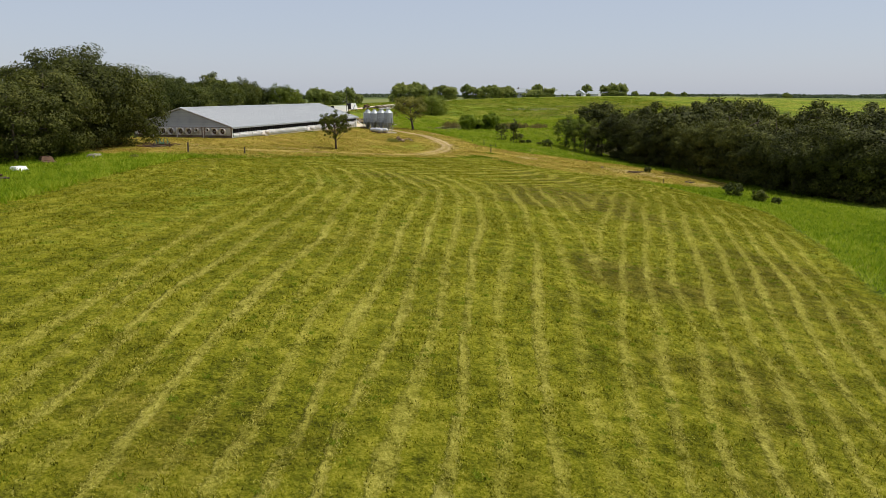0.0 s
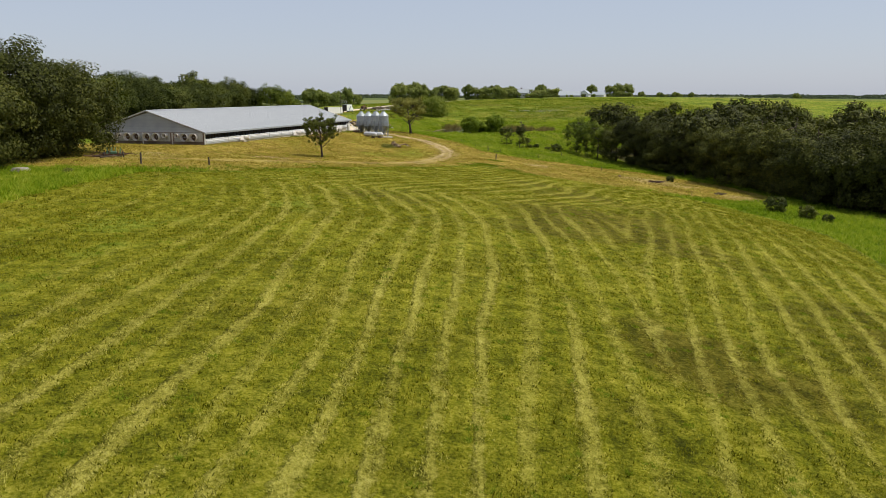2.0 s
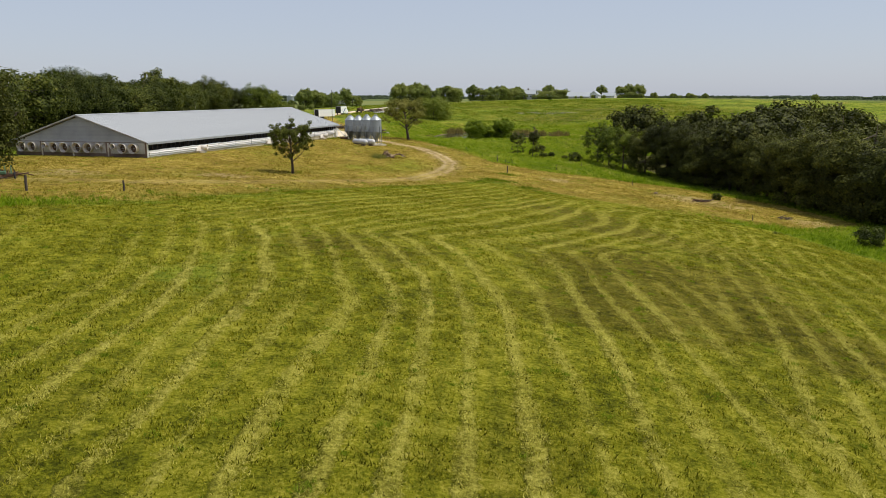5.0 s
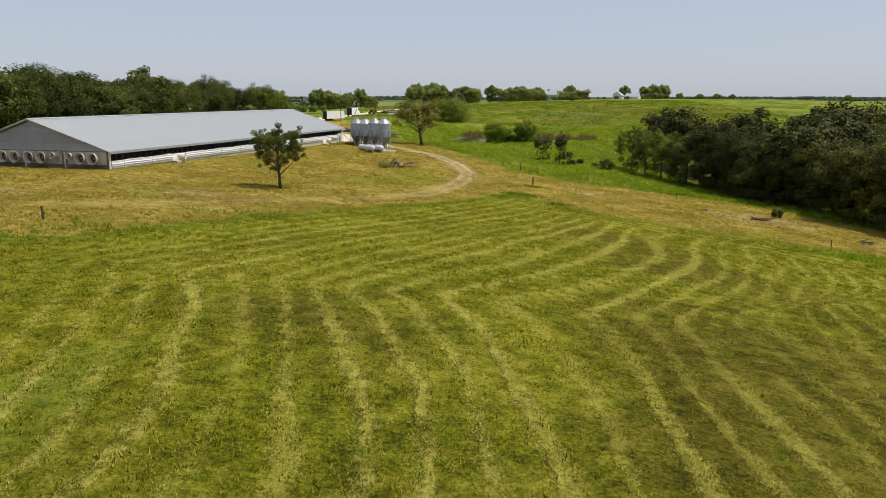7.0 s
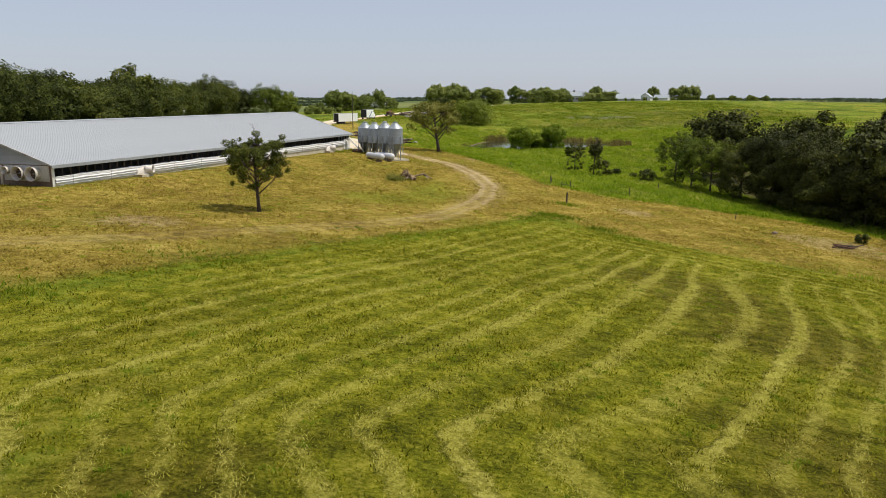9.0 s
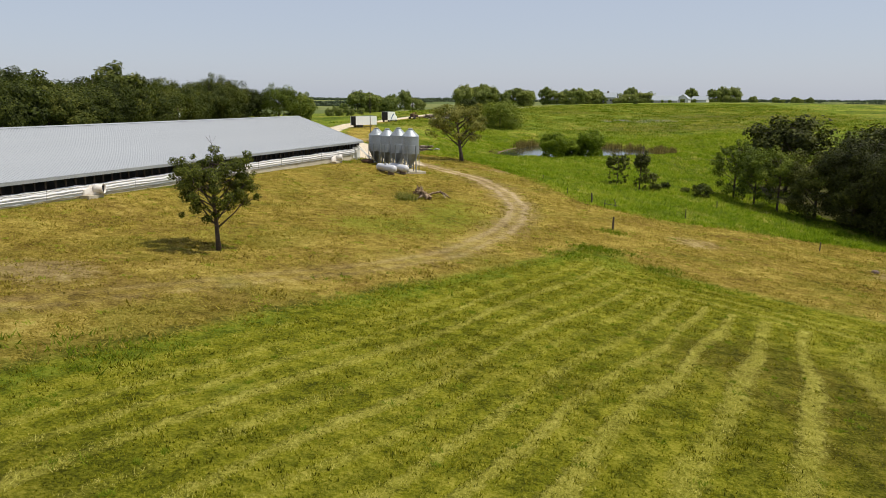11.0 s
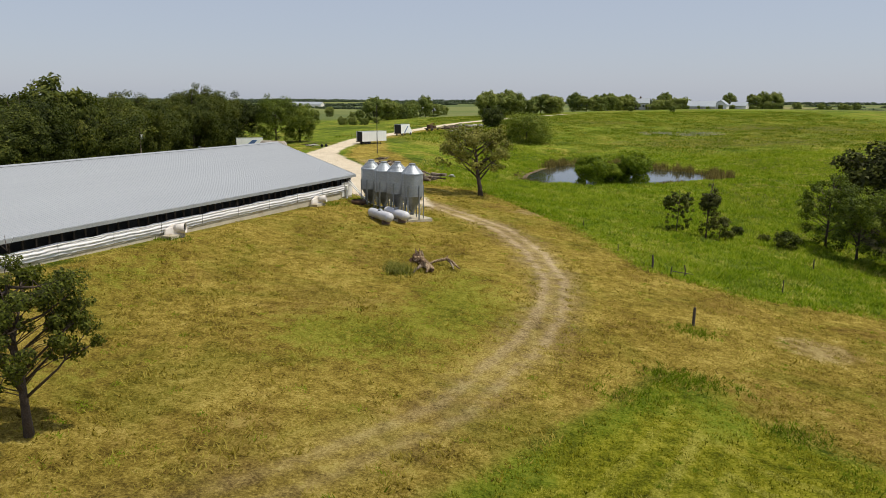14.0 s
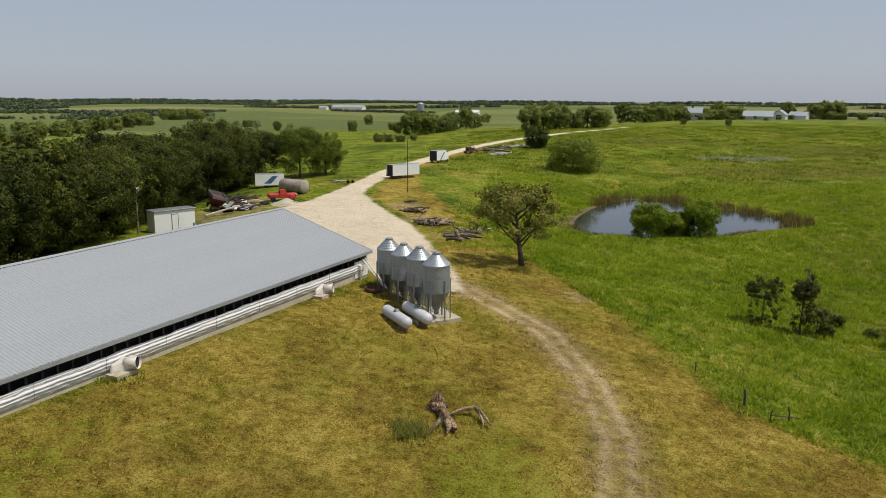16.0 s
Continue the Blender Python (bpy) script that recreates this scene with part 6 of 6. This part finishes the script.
part("limb_fork", gnarled([(2.2, 1.4, 0.5), (2.6, 0.6, 0.25), (2.8, -0.1, 0.05)], [0.1, 0.09, 0.04], 6, 8), LOGWOOD, dead)
part("limb_stub", gnarled([(1.7, 1.6, 0.55), (2.0, 2.1, 0.85)], [0.12, 0.05], 7, 8), DEADWOOD, dead)


# ---- fence posts ----
def fence_post(x, y, h, r, lean=0.0):
    return solid("fence_post", Shape().tube([(0, 0, -0.4), (0.02, 0, h * 0.5), (lean, 0.02, h)], [r, r * 0.95, r * 0.85], 7), DARKWOOD, on_ground(x, y), "dark weathered wooden fence post", "fence post", "fence posts")


for x, y, h, r, lean in ((12.5, 196.6, 1.55, 0.13, 0.05), (11.7, 215.3, 1.5, 0.12, -0.06), (13.3, 213.2, 1.0, 0.06, 0.1), (14.9, 214.0, 1.2, 0.07, -0.1), (24.7, 213.4, 1.3, 0.06, 0.05), (33.0, 229, 1.2, 0.07, 0.0),
                          (-41.3, 121.9, 1.6, 0.14, 0.04), (-33.1, 125.5, 1.1, 0.11, -0.03), (8.6, 221.5, 0.9, 0.06, 0.0), (5.2, 233.5, 1.0, 0.06, 0.05), (48.5, 164, 0.9, 0.07, 0.0), (38.5, 201, 1.1, 0.07, 0.04)):
    fence_post(x, y, h, r, lean)
rail = thing("fence_rail", pose(0, 0, 0), "fallen grey fence rail in the weeds", "fence rail")
part("rail", Shape().tube([(13.4, 213.3, gz(13.4, 213.3) + 0.5), (15.8, 214.3, gz(15.8, 214.3) + 0.25)], [0.05, 0.04], 6), DARKWOOD, rail)


# ---- wrecks in the weeds beside the hay field ----
def wreck(m, label, paint):
    ob = thing("wrecked_car", m, label, "car", "wrecks in the weeds")
    part("body", Shape().box(-0.85, 0.85, -2.1, 2.1, 0.3, 0.85), paint, ob, bevel=0.12)
    top = part("cabin", Shape().add([(-0.8, -1.2, 0.85), (0.8, -1.2, 0.85), (0.8, 0.9, 0.85), (-0.8, 0.9, 0.85), (-0.62, -0.8, 1.4), (0.62, -0.8, 1.4), (0.62, 0.4, 1.4), (-0.62, 0.4, 1.4)],
                                      [(3, 2, 1, 0), (4, 5, 6, 7), (0, 1, 5, 4), (1, 2, 6, 5), (2, 3, 7, 6), (3, 0, 4, 7)]), paint, ob, bevel=0.05)
    part("side_window", Shape().box(0.62, 0.74, -0.8, 0.4, 0.95, 1.28), GLASSY, top)
    for x in (-0.8, 0.8):
        for y in (-1.3, 1.3):
            wheel("wheel", ob, x, y, 0.32, 0.32)
    return ob


wreck(on_ground(-52.3, 92, 60, -0.75), "dented white car abandoned in tall weeds", WHITE)
wreck(on_ground(-50.5, 108.5, 75, -0.75), "pale rusty car abandoned in tall weeds", RUST)
wreck(on_ground(-53.5, 101, 40, -0.35), "rusted dark car abandoned in tall weeds", RUSTY)
imp = thing("seed_drill", on_ground(-48.6, 130.2, 20), "old green farm implement rusting in the grass", "farm implement")
part("hopper", Shape().box(-0.45, 0.45, -0.22, 0.22, 0.55, 0.9), GREENP, imp, "green paint hopper", bevel=0.06)
part("frame", Shape().box(-1.4, 1.4, -0.06, 0.06, 0.4, 0.52).box(-0.06, 0.06, -1.9, -0.06, 0.35, 0.46), RUSTY, imp)
for x in (-1.3, 1.3):
    wheel("wheel", imp, x, 0, 0.42, 0.42, 0.12)
for k in range(13):
    x = -1.2 + 0.2 * k
    part("tine", Shape().tube([(x, 0.05, 0.45), (x + 0.12 * math.sin(k * 2.1), 0.35 + 0.2 * (k % 2), 1.0 + 0.25 * (k % 3)), (x + 0.2 * math.sin(k * 1.3), 0.95, 0.7), (x, 1.1, 0.02)], [0.045] * 4, 5), GREENP if k % 3 else RUSTY, imp)
for x, tilt in ((-2.2, 0.5), (2.1, -0.4)):
    part("side_boom", Shape().tube([(x * 0.6, 0.1, 0.5), (x, 0.2, 0.75 + tilt * 0.4), (x * 1.5, 0.1, 0.35)], [0.05] * 3, 5), RUSTY, imp)


# ---- far buildings ----
def building(name, m, label, L, W, eave, ridge, wall, roof, windows=0, doors=0):
    """A gabled building with its length along y."""
    ob = thing(name, m, label, "house" if name == "farmhouse" else "barn")
    part("wall", Shape().add([(x, y, z) for y in (-L / 2, L / 2) for x, z in ((-W / 2, -0.6), (W / 2, -0.6), (W / 2, eave), (0, ridge - 0.15), (-W / 2, eave))],
                             [(0, 1, 2, 3, 4), (9, 8, 7, 6, 5), (0, 5, 6, 1), (1, 6, 7, 2), (2, 7, 8, 3), (3, 8, 9, 4), (4, 9, 5, 0)]), wall, ob)
    for s in (-1, 1):
        o, dz = 0.5, 0.5 * (ridge - eave) / (W / 2)
        part("roof_slope", Shape().add([(s * (W / 2 + o), y, eave - dz + q) for y in (-L / 2 - o, L / 2 + o) for q in (0, 0.2)] + [(0, y, ridge + q) for y in (-L / 2 - o, L / 2 + o) for q in (0, 0.2)],
                                       [(0, 1, 3, 2), (4, 6, 7, 5), (0, 4, 5, 1), (2, 3, 7, 6), (1, 5, 7, 3), (0, 2, 6, 4)]), roof, ob)
    for k in range(windows):
        y = -L / 2 + (k + 0.5) * L / windows
        for x in (-W / 2 - 0.03, W / 2 + 0.03):
            w = part("window", Shape().box(x - 0.03, x + 0.03, y - 0.6, y + 0.6, eave * 0.45, eave * 0.45 + 1.3), GLASSY, ob)
            part("window_frame", Shape().box(x - 0.05, x + 0.05, y - 0.7, y + 0.7, eave * 0.45 - 0.1, eave * 0.45 - 0.001), TRIM, w)
    for k in range(doors):
        # Solid panel whose dark colour is the shade of an open doorway.
        part("door", Shape().box(-1.6, 1.6, -L / 2 - 0.08, -L / 2 - 0.02, 0.0, 3.2), DARKIN, ob, "dark panel painted as the shade in an open barn door")
    return ob


building("farm_barn", on_ground(113, 703, 70), "white farm barn with grey roof across the fields", 19, 11, 2.4, 5.8, PANEL, FARROOF, 0, 1)
building("farm_barn", on_ground(126, 700, -25), "white gabled barn with grey roof across the fields", 9, 8, 3.4, 6.4, TRIM, FARROOF, 0, 1)
building("farm_shed", on_ground(140, 708, 60), "low white shed with pale roof across the fields", 11, 8, 2.8, 5.2, TRIM, FARROOF)
house = building("farmhouse", on_ground(70, 696, 75), "two-storey white farmhouse with dark roof among trees", 10, 8, 5.4, 8.6, TRIM, FARROOF, 4)
part("chimney", Shape().box(-0.5, 0.5, 1, 2, 7.5, 9.8), RUSTY, house)
building("far_barn", on_ground(-432, 1490, 82), "long pale barn with blue-grey roof far across the fields", 62, 16, 6, 10.5, TRIM, FARROOF)
building("far_barn", on_ground(-188, 1340, 80), "long low white barn far across the fields", 38, 12, 3.5, 7.0, TRIM, TRIM)
building("far_barn", on_ground(-505, 1560, 80), "pale shed far across the fields", 16, 10, 4, 7, TRIM, FARROOF)
silo = thing("grain_bin", on_ground(-304, 1520), "round white grain bin with domed roof far away", "grain bin")
part("wall_ring", Shape().lathe([(7, -0.5), (7, 12)], 24), GALV, silo)
part("dome_roof", Shape().lathe([(7.2, 12), (5.5, 14.5), (2.5, 16.2), (0.3, 16.6)], 24), GALV, silo, smooth=True)


# ---- grass, hay and weeds ----
def blades(name, label, x, y, h, w, lean, per, spread, material, seed):
    """Tufts of single blades, each a bent sliver from the ground up."""
    rng = np.random.default_rng(seed)
    x, y = np.repeat(x, per), np.repeat(y, per)
    n = len(x)
    x, y = x + rng.normal(size=n) * spread, y + rng.normal(size=n) * spread
    z = ground_z(x, y) - 0.02
    h = np.repeat(np.broadcast_to(h, (n // per,)), per) * rng.uniform(0.55, 1.2, n)
    a, t = rng.uniform(0, 2 * math.pi, n), rng.uniform(0, 2 * math.pi, n)
    ww = w * rng.uniform(0.6, 1.3, n) / 2
    ln = lean * rng.uniform(0.3, 1.2, n) * h
    left = np.stack([x - np.cos(a) * ww, y - np.sin(a) * ww, z], 1)
    right = np.stack([x + np.cos(a) * ww, y + np.sin(a) * ww, z], 1)
    tip = np.stack([x + np.cos(t) * ln, y + np.sin(t) * ln, z + h], 1)
    face = np.cross(right - left, tip - left)
    under = face @ np.array((0.0, -0.3, 0.95)) < 0
    left[under], right[under] = right[under].copy(), left[under].copy()
    me = flat_mesh(name, np.stack([left, right, tip], 1).reshape(-1, 3), np.arange(n * 3).reshape(-1, 3))
    face = face * np.where(under, -1, 1)[:, None]
    face = face / np.linalg.norm(face, axis=1)[:, None] * 0.8 + np.array((0.0, 0.0, 0.5))
    me.polygons.foreach_set("use_smooth", np.ones(n, bool))
    me.normals_split_custom_set_from_vertices(np.repeat(face / np.linalg.norm(face, axis=1)[:, None], 3, axis=0))
    me.materials.append(material)
    return tagged(new(name, me), label, "grass", kind="stuff")


def strew(n, x0, x1, y0, y1, seed):
    r = np.random.default_rng(seed)
    return r.uniform(x0, x1, n), r.uniform(y0, y1, n)


chance = np.random.default_rng(40)
x, y = strew(180000, -42, 54, 14, 185, 1)
row = rows_of(x, y)
under = np.clip(np.sin(row * 2 * math.pi / GAP) * 2.2 - 0.9, 0, 1) * np.clip(heavy_of(row), 0, 1) * thin_of(x, y)
k = (outside(FIELD, x, y) < 0) & (chance.random(len(x)) < (0.35 + 0.8 * patchy(x, y, 1.7, 1)) * (1 - 0.85 * under) * (1 - 0.85 * darkened_of(x, y)))
blades("mown_grass", "short mown hay stubble with green regrowth", x[k], y[k], 0.09 + 0.16 * patchy(x[k], y[k], 2.3, 2), 0.06, 0.75, 5, 0.13, GRASS_CUT, 2)
x, y = strew(300000, -42, 54, 14, 185, 3)
row = rows_of(x, y)
k = (outside(FIELD, x, y) < -2) & (np.sin(row * 2 * math.pi / GAP) + 0.8 * (patchy(x, y, 1.1, 3) - 0.5) > chance.uniform(0.2, 0.98, len(x))) & (heavy_of(row) * thin_of(x, y) * 1.3 > chance.uniform(0.2, 1.1, len(x)))
blades("hay_windrows", "pale drying hay lying in windrows", x[k], y[k], 0.12, 0.032, 1.4, 12, 0.2, STRAW, 5)
x, y = strew(120000, -64, 64, 112, 262, 6)
k = (outside(DRY, x, y) < 1) & (along(TRACK, x, y) > 0.9 + 1.5 * patchy(x, y, 1.3, 44)) & (chance.random(len(x)) < 0.1 + patchy(x, y, 2.2, 4) * 1.1)
blades("dry_grass", "dry golden pasture grass", x[k], y[k], 0.1 + 0.22 * patchy(x[k], y[k], 3.1, 5), 0.1, 1.4, 3, 0.18, GRASS_DRY, 7)
x, y = strew(160000, -26, 84, 190, 360, 8)
k = (outside(DRY, x, y) > -1) & (outside(POND, x, y) > 1.0) & (outside(RIGHT_WOOD, x, y) > -3) & (outside(YARD, x, y) > 2) & (chance.random(len(x)) < (0.15 + 1.1 * patchy(x, y, 2.6, 6)) * within(x, y, (-26, 84, 190, 360), 12))
blades("meadow_grass", "tall rank green meadow grass", x[k], y[k], 0.2 + 0.75 * patchy(x[k], y[k], 3.7, 7) ** 1.5, 0.16, 1.0, 3, 0.25, GRASS_TALL, 9)
x, y = strew(95000, -60, 150, 335, 580, 10)
k = (outside(POND, x, y) > 1.5) & (along(ROAD, x, y) > 5) & (chance.random(len(x)) < patchy(x, y, 6, 8) * 1.2 * within(x, y, (-60, 150, 335, 580), 30))
blades("far_meadow_grass", "uneven green grass of the far meadow", x[k], y[k], 0.15 + 0.4 * patchy(x[k], y[k], 9, 9), 0.24, 0.8, 3, 0.6, GRASS_FAR, 11)
x, y = strew(52000, -70, -30, 30, 140, 12)
k = (outside(FIELD, x, y) > -1.5) & (outside(DRY, x, y) > 0) & (chance.random(len(x)) < within(x, y, (-70, -30, 30, 140), 22))
blades("weed_strip", "lush uncut weeds along the hay field", x[k], y[k], 0.35 + 0.5 * patchy(x[k], y[k], 2.5, 21), 0.13, 0.9, 5, 0.3, GRASS_TALL, 13)
x, y = strew(42000, 30, 85, 40, 225, 14)
k = (outside(FIELD, x, y) > 0.5) & ((outside(DRY, x, y) > -1) | (outside(RIGHT_WOOD, x, y) < 3)) & (chance.random(len(x)) < within(x, y, (30, 85, 40, 225), 14))
blades("edge_weeds", "lush uncut weeds below the hay field", x[k], y[k], 0.3 + 0.5 * patchy(x[k], y[k], 2.5, 22), 0.14, 0.9, 4, 0.3, GRASS_TALL, 15)
tx, ty = [], []
for cx, cy, r, n in ((9.5, 183.5, 1.5, 150), (12.0, 194.5, 1.0, 60), (14.5, 177, 1.2, 60), (6, 179, 1.5, 50), (-20, 137, 2.5, 50), (-26, 124, 3.5, 70), (-34, 117, 3, 80), (-7, 159, 3, 30), (49, 157, 2.5, 90), (-13.1, 200.4, 0.6, 14), (-27, 228, 1.5, 50), (-35.5, 200, 1.0, 60), (17.6, 172, 1.3, 40), (-25, 233, 0.9, 60)):
    r2 = np.random.default_rng(int(100 + cx * 3 + cy))
    tx.append(cx + r2.normal(size=n) * r), ty.append(cy + r2.normal(size=n) * r * 0.7)
blades("weed_clumps", "fresh green weed clumps at the field's edge", np.concatenate(tx), np.concatenate(ty), 0.36, 0.09, 1.0, 6, 0.22, WEEDS, 17)
x, y = strew(90000, -14, 56, 282, 352, 18)
d = outside(POND, x, y)
back = np.clip((y - 314 - 0.45 * (18 - x)) / 6, -1, 1)
near = y < 303 - 0.2 * np.abs(x - 15)
lot = np.random.default_rng(19).random(len(x))
clumps = patchy(x, y, 2.2, 31)
k = ((d > -0.9) & (d < 2.2) & (back > 0) & (x > 1) & (lot < (clumps - 0.12) * 0.85)) | ((d > -0.5) & (d < 1.0) & near & (lot < (clumps - 0.2) * 0.9)) | ((d > 0.8) & (d < 3) & (x < 3) & (lot < (clumps - 0.45) * 0.7))
blades("pond_reeds", "brown-green cattail reeds round the pond", x[k], y[k], np.where(back[k] > 0, 0.7 + 1.6 * clumps[k], 0.7), 0.13, 0.25, 3, 0.2, REED, 20)


def tussocks(n, inside, box, seed, radius):
    """Places of grass heads gathered in clumps."""
    r = np.random.default_rng(seed)
    cx, cy = r.uniform(box[0], box[1], n), r.uniform(box[2], box[3], n)
    keep = inside(cx, cy)
    cx, cy = cx[keep], cy[keep]
    size = radius * r.uniform(0.4, 1.6, len(cx))
    x = np.repeat(cx, 14) + r.normal(size=len(cx) * 14) * np.repeat(size, 14)
    y = np.repeat(cy, 14) + r.normal(size=len(cx) * 14) * np.repeat(size, 14) * 0.8
    return x, y


def in_meadow(x, y):
    return (outside(DRY, x, y) > 1) & (outside(POND, x, y) > 3) & (outside(RIGHT_WOOD, x, y) > -1) & (outside(YARD, x, y) > 3) & (along(ROAD, x, y) > 6)


x, y = tussocks(260, in_meadow, (-28, 85, 200, 345), 51, 0.7)
blades("meadow_weeds", "dark leafy weed clumps in the meadow", x, y, 0.5, 0.15, 1.1, 3, 0.25, GRASS_FAR, 52)
x, y = tussocks(450, in_meadow, (-28, 85, 200, 345), 53, 0.6)
blades("seed_heads", "pale seeding grass heads in the meadow", x, y, 0.6, 0.09, 0.9, 3, 0.3, STRAW, 54)
x, y = tussocks(1100, in_meadow, (-28, 85, 200, 300), 71, 0.4)
blades("meadow_flowers", "pale yellow-green flowering weeds in the meadow", x, y, 0.6, 0.14, 0.9, 3, 0.2, LEAF_WILLOW, 72)
x, y = tussocks(700, in_meadow, (-60, 140, 345, 560), 55, 1.3)
blades("far_meadow_weeds", "dark weed clumps of the far meadow", x, y, 0.6, 0.3, 1.1, 2, 0.6, WEEDS, 56)
x, y = tussocks(320, in_meadow, (-60, 140, 345, 560), 57, 1.5)
blades("far_seed_heads", "pale seeding grass of the far meadow", x, y, 0.55, 0.24, 1.1, 2, 0.6, STRAW, 58)
x, y = tussocks(1500, lambda a, b: (outside(DRY, a, b) < 0) & (along(TRACK, a, b) > 2), (-70, 64, 112, 262), 59, 0.2)
blades("pasture_weeds", "small coarse weeds in the dry pasture", x, y, 0.14, 0.08, 1.4, 2, 0.14, GRASS_TALL, 60)
x, y = tussocks(2200, lambda a, b: (outside(DRY, a, b) < 0) & (along(TRACK, a, b) > 1.2), (-70, 64, 112, 262), 61, 0.22)
blades("dead_stalks", "brown dead stalks in the dry pasture", x, y, 0.22, 0.07, 1.2, 2, 0.12, GRASS_DRY, 62)
x, y = tussocks(1600, lambda a, b: outside(FIELD, a, b) < -1, (-42, 54, 14, 185), 63, 0.14)
blades("field_weeds", "short leafy regrowth in the hay field", x, y, 0.16, 0.06, 1.2, 3, 0.06, WEEDS, 64)
r3 = np.random.default_rng(66)
x, y = -11.0 + r3.normal(size=420) * 1.5, 203.2 + r3.normal(size=420) * 1.3
blades("log_grass", "tufts of uncut grass round the dead log", x, y, 0.26, 0.06, 0.9, 4, 0.16, GRASS_DRY, 67)
x, y = -13.3 + r3.normal(size=170) * 0.65, 200.7 + r3.normal(size=170) * 0.6
blades("log_weeds", "olive grass tussock beside the dead log", x, y, 0.85, 0.06, 0.8, 5, 0.2, LEAF_SPARSE, 68)
